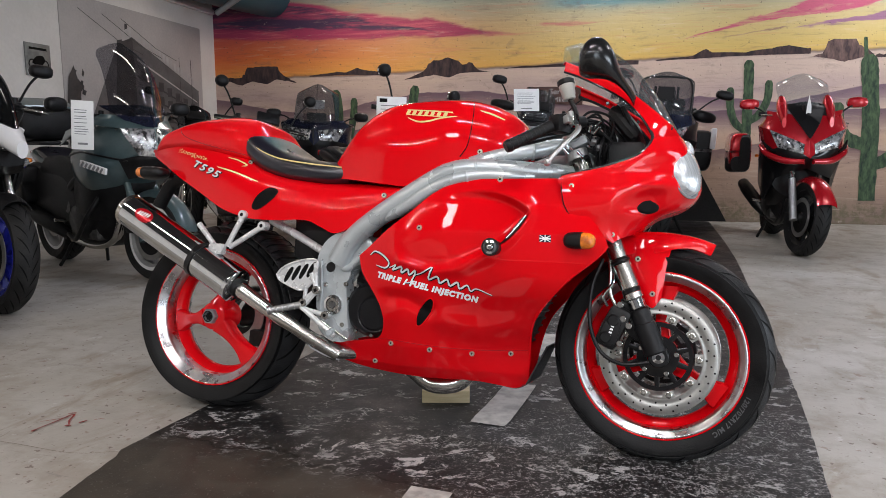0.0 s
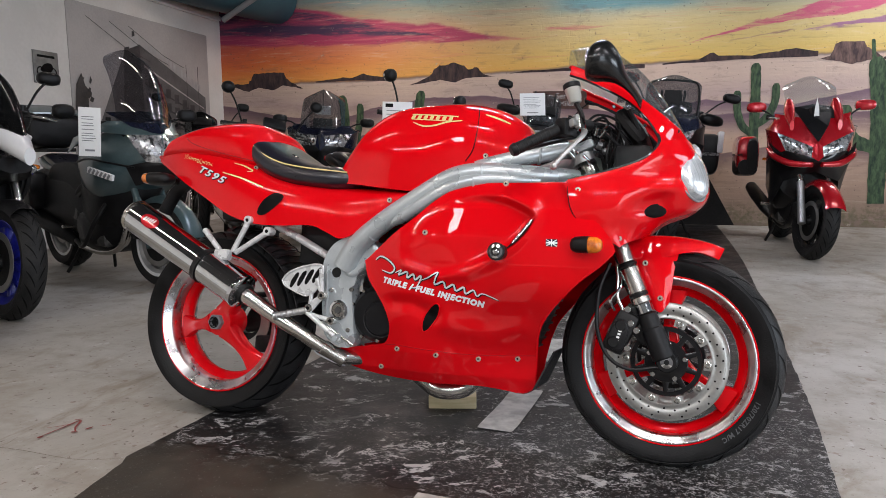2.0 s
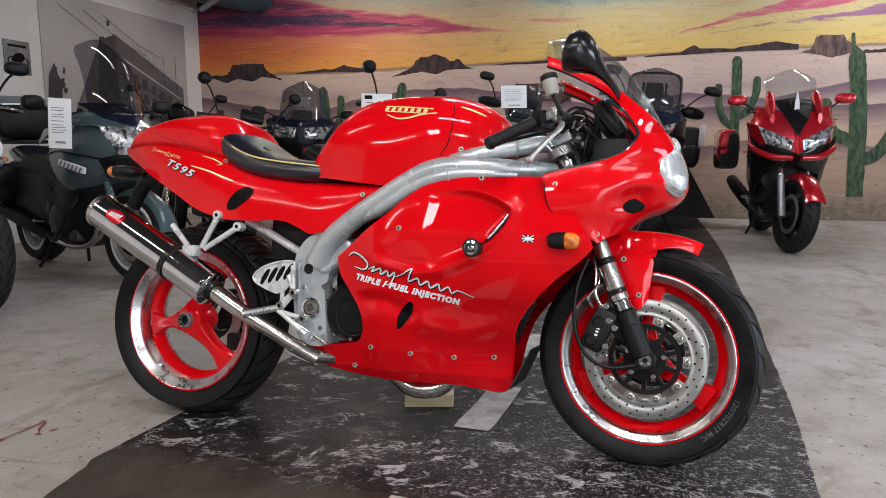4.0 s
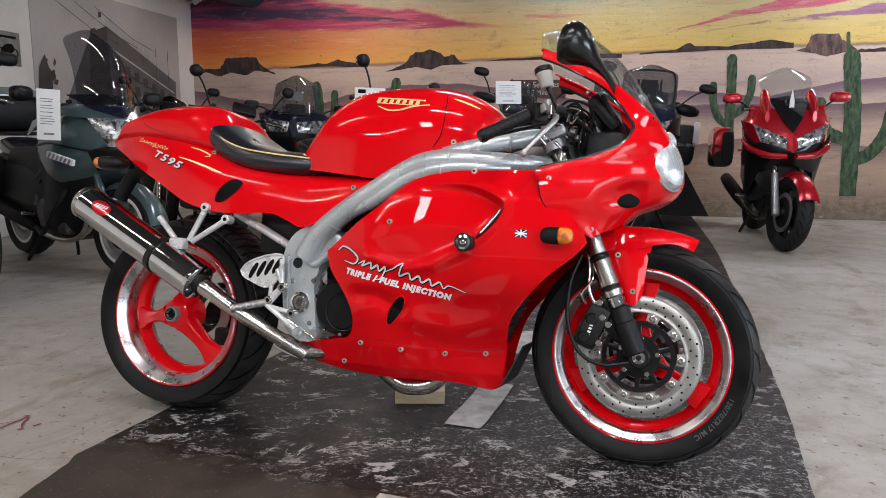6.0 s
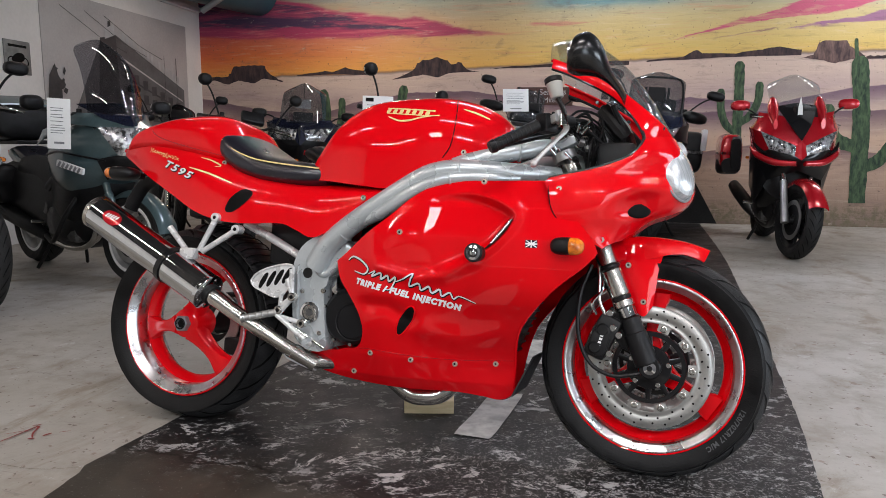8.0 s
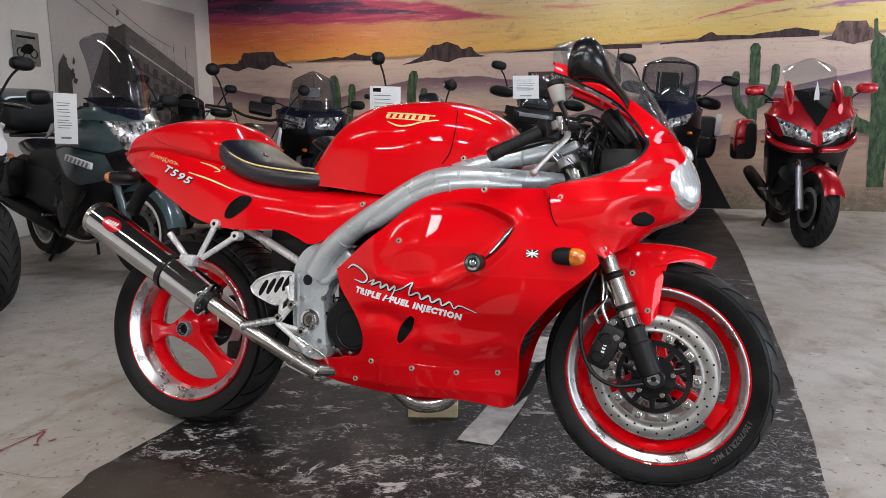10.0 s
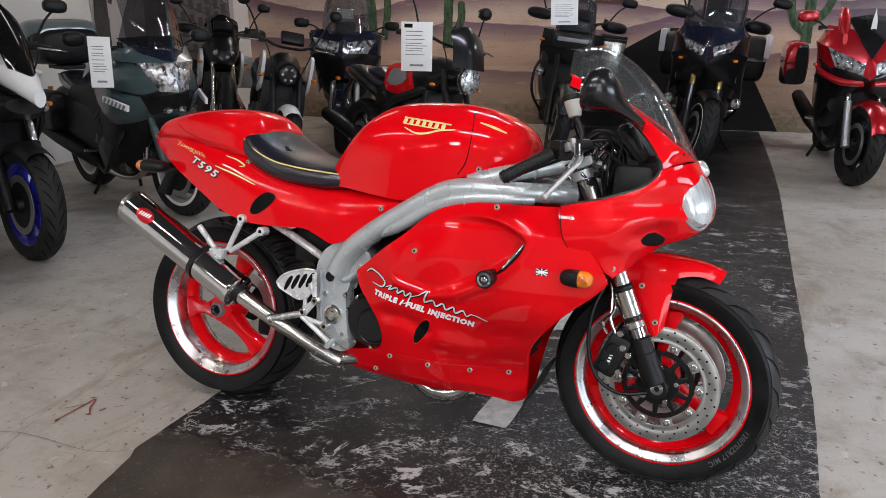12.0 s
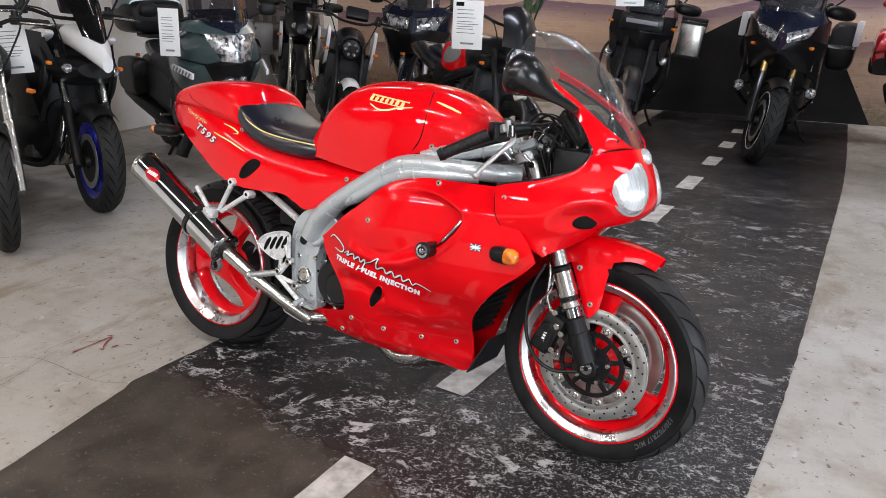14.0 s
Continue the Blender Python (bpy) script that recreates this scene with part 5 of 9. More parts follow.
def creased_fairing(bike, P, top, side, chin, label="", soft=0.007, angle=25, lower=None, flanks=True):
    """A pointed nose fairing: brow, lamp glasses, beak, cheeks and side panels, from a few named corners."""
    C0, C1, D, N0, N1, IT, IB, OT, OB, CK, SO, R1, R2, R3, J, CK2, N2 = (P[k] for k in ("C0", "C1", "D", "N0", "N1", "IT", "IB", "OT", "OB", "CK", "SO", "R1", "R2", "R3", "J", "CK2", "N2"))
    rn = 8 if soft > 0.02 else 4
    fr = part("front_fairing", facets([(C0, C1, OT), (C0, OT, IT), (C0, IT, N0), (C1, D, OT), (C1, R1, R2, D)], soft, rounds=rn), top, bike, label, angle)
    part("beak", facets([(N0, IT, IB, N1)], 0.0), top, bike, "", 25)
    part("chin", facets([(IB, OB, CK, N1), (OB, SO, CK), (SO, CK2, CK), (CK, CK2, N2, N1)], soft, rounds=3), chin, bike, "", angle)
    mid = lambda a, b, f=0.5: tuple(p + (q - p) * f for p, q in zip(a, b))
    for s in (1, -1):
        rows = []
        for u in np.linspace(0, 1, 9):
            a, b = mid(IT, OT, u), mid(IB, OB, u)
            row = []
            for w in np.linspace(0, 1, 7):
                p = mid(a, b, w)
                bul = 0.022 * math.sin(math.pi * u) ** 0.6 * math.sin(math.pi * w) ** 0.6
                row.append((p[0] + bul * 0.9 + 0.002, s * (p[1] + bul * 0.3), p[2] + bul * 0.1))
            rows.append(row if s > 0 else row[::-1])
        part("headlamp", sheet(rows, 0.002), LENS, bike, "clear headlamp glass", 60)
        part("lamp_back", facets([[(p[0] - 0.055, p[1], p[2]) for p in (IT, OT, OB, IB)]], 0.0, sides=(s,)), BLACKP, bike)
        if not flanks:
            continue
        part("side_fairing", facets([(D, R2, mid(R2, R3, 0.55), SO), (OT, D, SO, OB)], soft, sides=(s,), rounds=rn), side, bike, "", angle)
        part("lower_fairing", facets([(SO, mid(R2, R3, 0.55), R3, J), (SO, J, CK2)], soft, sides=(s,), rounds=rn), lower or side, bike, "", angle)
        part("fairing_joint", tube([(p[0], s * (p[1] + 0.001), p[2]) for p in (SO, mid(SO, mid(R2, R3, 0.55)), mid(R2, R3, 0.55))], 0.004, 6), BLACKD, bike)
        for f in (0.3, 0.62):
            part("lamp_reflector", lathe([(0.006, 0.02), (0.026, 0.008), (0.032, -0.010), (0.030, -0.010), (0.022, 0.006), (0.005, 0.016)], 20, m=Matrix.Translation(tuple(v + (0.012 if k == 0 else 0) for k, v in enumerate((mid(mid(IT, OT, f), mid(IB, OB, f))[0] - 0.045, s * mid(mid(IT, OT, f), mid(IB, OB, f))[1], mid(mid(IT, OT, f), mid(IB, OB, f))[2])))) @ pose(0, 0, 0, 0, 0, 90)), CHROME, bike)
    return fr


def box_pannier(bike, s, x, z, L, wd, H, paint, lid=None, y0=0.26, kind="round"):
    b = part("pannier", loft([(x - L / 2, z - H * 0.36, z + H * 0.36, wd * 0.40, 3, 0.5), (x - L * 0.42, z - H * 0.47, z + H * 0.47, wd * 0.48, 4, 0.5), (x, z - H / 2, z + H / 2, wd / 2, 4, 0.5), (x + L * 0.42, z - H * 0.47, z + H * 0.47, wd * 0.48, 4, 0.5), (x + L / 2, z - H * 0.36, z + H * 0.36, wd * 0.40, 3, 0.5)] if kind == "round" else [(x - L / 2, z - H / 2, z + H / 2, wd / 2, 9, 0.5), (x, z - H / 2, z + H / 2, wd / 2, 9, 0.5), (x + L / 2, z - H / 2, z + H / 2, wd / 2, 9, 0.5)], 28, 14), paint, bike)
    b.data.transform(Matrix.Translation((0, s * (y0 + wd / 2), 0)))
    band = part("pannier_band", loft([(x - L * 0.50, z - H * 0.03, z + H * 0.05, wd * 0.46, 4, 0.5), (x, z - H * 0.03, z + H * 0.05, wd * 0.515, 4, 0.5), (x + L * 0.50, z - H * 0.03, z + H * 0.05, wd * 0.46, 4, 0.5)], 20, 10), lid or PLASTIC, b)
    band.data.transform(Matrix.Translation((0, s * (y0 + wd / 2), 0)))
    return b


def hang_card(m, w, h, label, seed, header=True):
    """A printed price card: writing too small to read is plain bars."""
    c = thing("price_card", label, "price card", m, group="price cards")
    part("card", box(0, 0, -h / 2, w, 0.002, h, 0.0008), CARD, c)
    r = random.Random(seed)
    rects = []
    z = -h * 0.2
    while z > -h * 0.72:
        rects.append((-w * 0.36, z, w * r.uniform(0.5, 0.72), h * 0.014))
        z -= h * r.choice((0.05, 0.05, 0.08))
    rects.append((-w * 0.22, -h * 0.9, w * 0.44, h * 0.04))
    part("print", bars(rects, lambda x, y: Vector((x, -0.0022, y))), INK, c)["kind"] = "stuff"
    if header:
        part("badge", bars([(-w * 0.40, -h * 0.12, w * 0.26, h * 0.08)], lambda x, y: Vector((x, -0.0022, y))), BLACKD, c)
    return c

# ---- the red sports motorcycle ----
BIKE = pose(-0.763, 2.520, 0, -10, 0, -15.47)
hero = thing("sports_motorcycle", "glossy red sports motorcycle with silver tube frame, leaning on its stand", "motorcycle", BIKE)


def hp(name, bm, material, parent=None, label="", angle=40.0):
    return part(name, bm, material, parent or hero, label, angle)


def sm(x, a, b):
    t = np.clip((x - a) / (b - a), 0, 1)
    return float(t * t * (3 - 2 * t))


def seg_dist(x, z, P):
    best = 9.0
    for (a, b), (c, d) in zip(P, P[1:]):
        ux, uz = c - a, d - b
        t = max(0.0, min(1.0, ((x - a) * ux + (z - b) * uz) / (ux * ux + uz * uz)))
        best = min(best, math.hypot(x - a - t * ux, z - b - t * uz))
    return best


def inside(x, z, P):
    r = False
    for (a, b), (c, d) in zip(P, P[1:] + P[:1]):
        if (b > z) != (d > z) and x < (c - a) * (z - b) / (d - b) + a:
            r = not r
    return r


EAR = [tuple(p) for p in spline([(0.735, 0.600), (0.79, 0.675), (0.86, 0.715), (0.93, 0.735), (1.01, 0.735), (1.08, 0.712), (1.116, 0.682), (1.10, 0.645), (1.055, 0.595), (0.99, 0.556), (0.92, 0.528), (0.85, 0.518), (0.78, 0.530), (0.74, 0.560)], 56, True)]
EAR_RIM = [(0.75, 0.53), (0.85, 0.503), (0.93, 0.515), (1.01, 0.552)]
POCKET = [(0.70, 0.425), (0.76, 0.425), (0.82, 0.395)]
SWELL = [(0.86, 0.37), (0.96, 0.345), (1.07, 0.37)]


def side_y(x, z):
    """Half width of the main fairing at x along the bike and height z."""
    w = float(np.interp(z, (0.15, 0.19, 0.22, 0.28, 0.36, 0.45, 0.55, 0.62, 0.70, 0.78), (0.045, 0.085, 0.118, 0.155, 0.192, 0.224, 0.246, 0.251, 0.244, 0.214)))
    w *= 1 - 0.50 * sm(x, 0.72, 1.10) * (1 - sm(z, 0.24, 0.52))
    w *= 1 - 0.14 * sm(-x, -0.74, -0.60)
    w -= 0.030 * sm(x, 1.12, 1.34)
    w += 0.011 * math.exp(-(seg_dist(x, z, EAR_RIM) / 0.015) ** 2)
    w -= 0.012 * math.exp(-(seg_dist(x, z, POCKET) / 0.022) ** 2)
    w += 0.010 * math.exp(-(seg_dist(x, z, SWELL) / 0.035) ** 2)
    d = seg_dist(x, z, EAR + EAR[:1])
    if inside(x, z, EAR):
        w -= 0.036 * sm(d, 0.0, 0.026) * sm(x, 0.86, 1.10) - 0.010 * sm(d, 0, 0.1) * sm(-x, -1.0, -0.8)
    w += 0.007 * math.exp(-(d / 0.012) ** 2) * sm(x, 0.78, 1.0)
    return w


def on_side(x, z, lift=0.0015):
    return Vector((x, -side_y(x, z) - lift, z))


F_BOTTOM = [(0.456, 0.258), (0.515, 0.220), (0.62, 0.196), (0.783, 0.187), (0.92, 0.190), (1.0, 0.183), (1.05, 0.178), (1.09, 0.200)]
F_TOP = [(0.607, 0.542), (0.68, 0.600), (0.769, 0.668), (0.836, 0.726), (0.893, 0.757), (0.96, 0.768), (1.06, 0.771), (1.19, 0.774)]
F_LEFT = [(0.456, 0.258), (0.52, 0.274), (0.60, 0.286), (0.655, 0.298), (0.680, 0.345), (0.672, 0.398), (0.646, 0.446), (0.615, 0.493), (0.607, 0.542)]
F_RIGHT = [(1.09, 0.200), (1.098, 0.29), (1.112, 0.366), (1.146, 0.423), (1.214, 0.499), (1.285, 0.560), (1.318, 0.598), (1.275, 0.665), (1.21, 0.715), (1.19, 0.774)]
G = coons(F_BOTTOM, F_TOP, F_LEFT, F_RIGHT, 170, 140)
GR = [[(p[0], -side_y(p[0], p[1]), p[1]) for p in r] for r in G]
hp("side_fairing", sheet([r[::-1] for r in GR], 0.003), RED, None, "glossy red moulded side fairing", 50)
hp("side_fairing", sheet([[(x, -y, z) for x, y, z in r] for r in GR], 0.003), RED, None, "", 50)
hp("belly_pan", sheet([[(x, q * 0.9 * side_y(x, z), z - 0.006 * (1 - q * q)) for q in np.linspace(-1, 1, 9)] for x, z in spline(F_BOTTOM, 30)], 0.003), RED)
# lips at the open edges of the fairing
hp("edge_lip", tube([(x, -side_y(x, z) + 0.004, z) for x, z in F_LEFT[2:]], 0.004, 8), RED)
hp("edge_lip", tube([(x, -side_y(x, z) + 0.004, z) for x, z in F_RIGHT[:7]], 0.0045, 8), RED)
slit = [(1.113, 0.676), (1.098, 0.640), (1.058, 0.596), (1.03, 0.580), (1.045, 0.602), (1.082, 0.645)]
hp("ear_slit", patch([(1.108, 0.672), (1.096, 0.642), (1.062, 0.604), (1.036, 0.588), (1.048, 0.606), (1.078, 0.645)], lambda x, z: on_side(x, z, 0.0025)), BLACKD, None, "dark air slit beside the fairing bulge")
hp("bulge_stay", tube([tuple(on_side(x, z, 0.002)) for x, z in ((1.054, 0.606), (1.072, 0.628), (1.092, 0.655), (1.101, 0.670))], [0.005, 0.007, 0.007, 0.004], 10, 14), STEEL)
vent = [(0.784, 0.352), (0.800, 0.350), (0.830, 0.388), (0.842, 0.420), (0.828, 0.428), (0.796, 0.398)]
bm = bmesh.new()
vp = spline(vent, 30, True)
mid = np.mean(vp, axis=0)
rows = [[bm.verts.new(on_side(*(mid + (p - mid) * f), 0.0012)) for p in vp] for f in (1, 0.75, 0.5, 0.25)]
c0 = bm.verts.new(on_side(*mid, 0.0012))
for a, b in zip(rows, rows[1:]):
    for i in range(30):
        bm.faces.new((a[i], a[(i + 1) % 30], b[(i + 1) % 30], b[i]))
for i in range(30):
    bm.faces.new((rows[-1][i], rows[-1][(i + 1) % 30], c0))
hp("vent", bm, BLACKD, None, "black slanted oval vent")
hp("vent_lip", tube([tuple(on_side(p[0], p[1], 0.001)) for p in vp] + [tuple(on_side(*vp[0], 0.001))], 0.0022, 6, 60), RED)

SEAM = [(0.655, 0.296), (0.70, 0.298), (0.80, 0.290), (0.90, 0.285), (1.0, 0.287), (1.095, 0.294)]
hp("belly_seam", tube([tuple(on_side(x, z, -0.0006)) for x, z in spline(SEAM, 60)], 0.0013, 6), WINE)
# nose cowl: rows from its underside up to the foot of the screen
NOSE = [(1.326, 0.606, 0.186, 1.370, 0.640), (1.268, 0.640, 0.208, 1.430, 0.688), (1.225, 0.668, 0.226, 1.497, 0.716), (1.203, 0.700, 0.236, 1.530, 0.745), (1.194, 0.740, 0.236, 1.541, 0.772), (1.189, 0.776, 0.226, 1.538, 0.800), (1.29, 0.802, 0.208, 1.529, 0.830), (1.382, 0.838, 0.190, 1.515, 0.862), (1.413, 0.882, 0.178, 1.490, 0.906)]


def nose_row(s):
    return spline(NOSE, 49)[int(round(s * 48))]


def nose_point(row, th, lift=0.0):
    xb, zb, w, xn, zn = row
    s, c = math.sin(th), math.cos(th)
    return Vector((xb + (xn - xb) * (s ** 1.15) + lift * s, -(w + lift) * c ** 0.85 if c > 1e-6 else 0.0, zb + (zn - zb) * s))


GN = []
for row in spline(NOSE, 49):
    right = [nose_point(row, th) for th in np.linspace(0, math.pi / 2, 26)]
    for p in right:
        # sunken air scoop on each cheek
        d = ((p.x - 1.420) / 0.062) ** 2 + ((p.z - 0.722 - 0.25 * (p.x - 1.420)) / 0.034) ** 2
        p.y += 0.042 * math.exp(-d ** 2) * (1 - 0.55 * sm(p.x, 1.41, 1.47))
    GN.append(right + [Vector((p.x, -p.y, p.z)) for p in right[-2::-1]])
hp("nose_cowl", sheet(GN, 0.003), RED, None, "glossy red nose cowl", 60)
for s in (1, -1):
    # black disc stands in for the shade inside the scoop
    sc_ = lamp_bm(0, 0, 0, 0.046, 0.026, 0.004, q=2)
    sc_.transform(pose(1.398, -s * 0.146, 0.718, 0, 0, -s * 62) @ pose(0, 0, 0, s * -12, 0, 0))
    hp("scoop_shade", sc_, BLACKD)
hp("cowl_seam", tube([(x, -w - 0.0025, z) for x, z, w, a, c in NOSE[:6]], 0.0015, 6, 40), BLACKD)
# headlamps: two large ovals and a small one above
for s in (1, -1):
    rim_ = lamp_bm(1.490, -s * 0.084, 0.814, 0.062, 0.076, 0.034, tilt=-20, q=2.2, yaw=-s * 32)
    hl = hp("headlamp", rim_, FLUTED, None, "clear oval glass headlamp")
    ring = [pose(1.490, -s * 0.084, 0.814, 0, -20, -s * 32) @ Vector((0.002, 0.065 * math.cos(a), 0.079 * math.sin(a))) for a in np.linspace(0, 2 * math.pi, 33)]
    hp("seal", tube([tuple(p) for p in ring], 0.0035, 6, 64), GREYP, hl)
sl = hp("pilot_lamp", lamp_bm(1.500, 0, 0.888, 0.028, 0.024, 0.016, tilt=-32, q=2), FLUTED)

# arms of the cowl along the screen's edge
IN = [(1.413, 0.880, 0.178), (1.404, 0.915, 0.172), (1.372, 0.960, 0.165), (1.318, 1.008, 0.160), (1.224, 1.058, 0.155), (1.170, 1.080, 0.150)]
OUT = [(1.484, 0.906, 0.045), (1.458, 0.930, 0.110), (1.414, 0.962, 0.135), (1.352, 1.004, 0.142), (1.258, 1.062, 0.132), (1.160, 1.108, 0.122)]
for s in (1, -1):
    A_, B_ = spline(IN, 40), spline(OUT, 40)
    GA = [[(a + (b - a) * q + np.array((0.006, 0.010, 0.006)) * math.sin(math.pi * q)) * np.array((1, 1, 1)) for q in np.linspace(0, 1, 9)] for a, b in zip(A_, B_)]
    hp("cowl_arm", sheet([[(p[0], -s * p[2], p[1]) for p in (r if s > 0 else r[::-1])] for r in [[(q[0], q[1], q[2]) for q in r] for r in GA]], 0.004), RED, None, "", 60)
    hp("cockpit_trim", tube([(1.189, -s * 0.224, 0.779), (1.29, -s * 0.207, 0.805), (1.38, -s * 0.188, 0.840), (1.414, -s * 0.178, 0.882), (1.404, -s * 0.171, 0.915), (1.372, -s * 0.163, 0.960), (1.318, -s * 0.158, 1.008), (1.224, -s * 0.153, 1.058), (1.170, -s * 0.148, 1.080)], 0.0045, 8), BLACKP)
# bubble screen
MIDL = [(1.490, 0.908), (1.462, 0.958), (1.405, 1.050), (1.345, 1.122), (1.270, 1.178), (1.200, 1.199), (1.150, 1.190)]
E_, C_ = spline([(x, z + 0.003, y) for x, z, y in OUT], 30), spline(MIDL, 30)
GS = [[(c[0] + (e[0] - c[0]) * abs(q) ** 2.3, -e[2] * q, c[1] + (e[1] - c[1]) * abs(q) ** 2.3) for q in np.linspace(-1, 1, 25)] for e, c in zip(E_, C_)]
scn = hp("windscreen", sheet(GS, 0.003), SCREEN, None, "clear double-bubble windscreen", 60)
scn.visible_shadow = False
for k, (x, z, y) in enumerate(OUT[1:5]):
    for s in (1, -1):
        hp("screen_screw", cyl((x, -s * (y + 0.002), z - 0.006), (x, -s * (y + 0.012), z - 0.006), 0.005), BLACKP)

# tail unit, seat cowl, seat, tank
TAIL = [(-0.318, 0.864, 0.893, 0.030, 2.2, 0.0), (-0.27, 0.846, 0.915, 0.066, 2.3, 0.0), (-0.20, 0.816, 0.932, 0.105, 2.4, 0.0), (-0.12, 0.776, 0.936, 0.136, 2.5, 0.02), (0.0, 0.718, 0.915, 0.168, 2.6, 0.03), (0.10, 0.668, 0.888, 0.186, 2.8, 0.04), (0.20, 0.641, 0.840, 0.192, 3.0, 0.04), (0.30, 0.637, 0.805, 0.190, 3.2, 0.03), (0.40, 0.641, 0.786, 0.186, 3.2, 0.02), (0.455, 0.622, 0.778, 0.184, 3.4, 0.02), (0.505, 0.604, 0.772, 0.182, 3.6, 0.01), (0.57, 0.632, 0.768, 0.179, 3.8, 0.0), (0.632, 0.672, 0.764, 0.177, 4.0, 0.0), (0.69, 0.716, 0.757, 0.175, 4.0, 0.0), (0.725, 0.742, 0.750, 0.172, 4.0, 0.0)]
hp("tail_unit", shell(TAIL, 48, 90), RED, None, "glossy red tail unit", 35)
COWL = [(-0.290, 0.870, 0.906, 0.052, 3.0, 0.4), (-0.22, 0.872, 0.945, 0.098, 3.0, 0.4), (-0.10, 0.86, 0.975, 0.134, 3.0, 0.4), (0.02, 0.84, 0.987, 0.156, 3.0, 0.4), (0.11, 0.82, 0.985, 0.163, 3.0, 0.4), (0.17, 0.81, 0.962, 0.155, 2.8, 0.4), (0.20, 0.81, 0.930, 0.14, 2.6, 0.4)]
hp("seat_cowl", loft(COWL, 56, 50), RED, None, "glossy red single-seat cowl", 60)
hp("seat", loft([(0.072, 0.885, 0.925, 0.075, 2.6, 0.4), (0.10, 0.865, 0.948, 0.115, 2.6, 0.4), (0.16, 0.820, 0.945, 0.160, 2.6, 0.4), (0.22, 0.782, 0.910, 0.176, 2.6, 0.4), (0.30, 0.760, 0.862, 0.182, 2.7, 0.45), (0.38, 0.750, 0.842, 0.178, 2.8, 0.5), (0.46, 0.746, 0.834, 0.170, 2.8, 0.5), (0.515, 0.755, 0.826, 0.150, 2.6, 0.5)], 44, 50), LEATHER, None, "black vinyl seat with gold piping", 60)
for s in (1, -1):
    hp("seat_piping", tube([(0.118, -s * 0.100, 0.938), (0.135, -s * 0.140, 0.915), (0.175, -s * 0.160, 0.884), (0.23, -s * 0.172, 0.853), (0.30, -s * 0.177, 0.830), (0.40, -s * 0.172, 0.816), (0.50, -s * 0.153, 0.808)], 0.0024, 6), GOLD)
TANK = [(0.440, 0.776, 0.800, 0.11, 3.0, 0.0), (0.465, 0.774, 0.848, 0.132, 3.0, 0.02), (0.50, 0.773, 0.902, 0.150, 3.0, 0.05), (0.54, 0.770, 0.955, 0.162, 3.0, 0.08), (0.59, 0.764, 0.998, 0.170, 2.9, 0.10), (0.65, 0.757, 1.023, 0.176, 2.8, 0.12), (0.735, 0.752, 1.033, 0.180, 2.7, 0.13), (0.80, 0.785, 1.034, 0.184, 2.7, 0.11), (0.85, 0.812, 1.032, 0.184, 2.7, 0.09), (0.90, 0.829, 1.026, 0.178, 2.7, 0.07), (0.96, 0.835, 1.010, 0.162, 2.7, 0.05), (1.01, 0.846, 0.985, 0.138, 2.7, 0.03), (1.04, 0.868, 0.960, 0.110, 2.7, 0.0), (1.056, 0.895, 0.935, 0.07, 2.6, 0.0)]
hp("tank", shell(TANK, 56, 90), RED, None, "glossy red fuel tank", 40)


def tank_y(x, z):
    """Half width of the tank at a place on its flank."""
    return shell_y(TANK, x, z)


def on_tank(x, z, lift=0.003):
    return Vector((x, -tank_y(x, z) - lift, z))


def tail_y(x, z):
    return shell_y(TAIL, x, z)


def on_tail(x, z, lift=0.003):
    return Vector((x, -tail_y(x, z) - lift, z))


def cowl_y(x, z):
    """Half width of the seat cowl above its widest line."""
    T = np.array(COWL)
    z0, z1, w, q, f = (float(np.interp(x, T[:, 0], T[:, k])) for k in range(1, 6))
    zc = z0 + (z1 - z0) * f
    t = min(0.999, abs(z - zc) / ((z1 - zc) if z > zc else (zc - z0)))
    return w * (1 - t ** q) ** (1 / q)


SEAT_SEAM = [(-0.127, 0.968), (-0.132, 0.935), (-0.095, 0.908), (-0.016, 0.884), (0.084, 0.861), (0.162, 0.845)]
hp("cowl_joint", tube([(x, -max(tail_y(x, z), cowl_y(x, z)) - 0.0006, z) for x, z in spline(SEAT_SEAM, 40)], 0.0016, 6), WINE)
hp("tank_seam", tube([tuple(on_tank(x, z, 0.0004)) for x, z in spline([(0.902, 1.008), (0.914, 0.97), (0.916, 0.92), (0.908, 0.87), (0.888, 0.836)], 40)], 0.0016, 6), BLACKD)
# badge on the tank: plain gold strokes and a swoosh


def badge(u, v):
    return on_tank(0.705 + u + 0.1 * v, 0.966 - 0.105 * u + v)


hp("tank_badge", join(*[ribbon([(0.006 + 0.0205 * k, 0.0), (0.007 + 0.0205 * k, 0.0165)], 0.0125, badge, 8) for k in range(7)], bars([(-0.002, 0.0150, 0.152, 0.0042), (0.004, -0.001, 0.130, 0.003)], badge), ribbon([(0.012, -0.010), (0.050, -0.020), (0.085, -0.016), (0.118, -0.004), (0.165, 0.006)], 0.0055, badge, 36)), GOLD, None, "gold badge shape on the tank")
hp("tank_stripe", ribbon([(0.93, 0.978), (0.965, 0.967), (1.0, 0.953)], 0.006, on_tank, 16), GOLD)
# side script: plain flowing strokes, and the line of lettering under it
slope = radians(-11.5)


def script(u, v, lift=0.0018):
    return on_side(0.645 + u * math.cos(slope) - v * math.sin(slope), 0.528 + u * math.sin(slope) + v * math.cos(slope), lift)


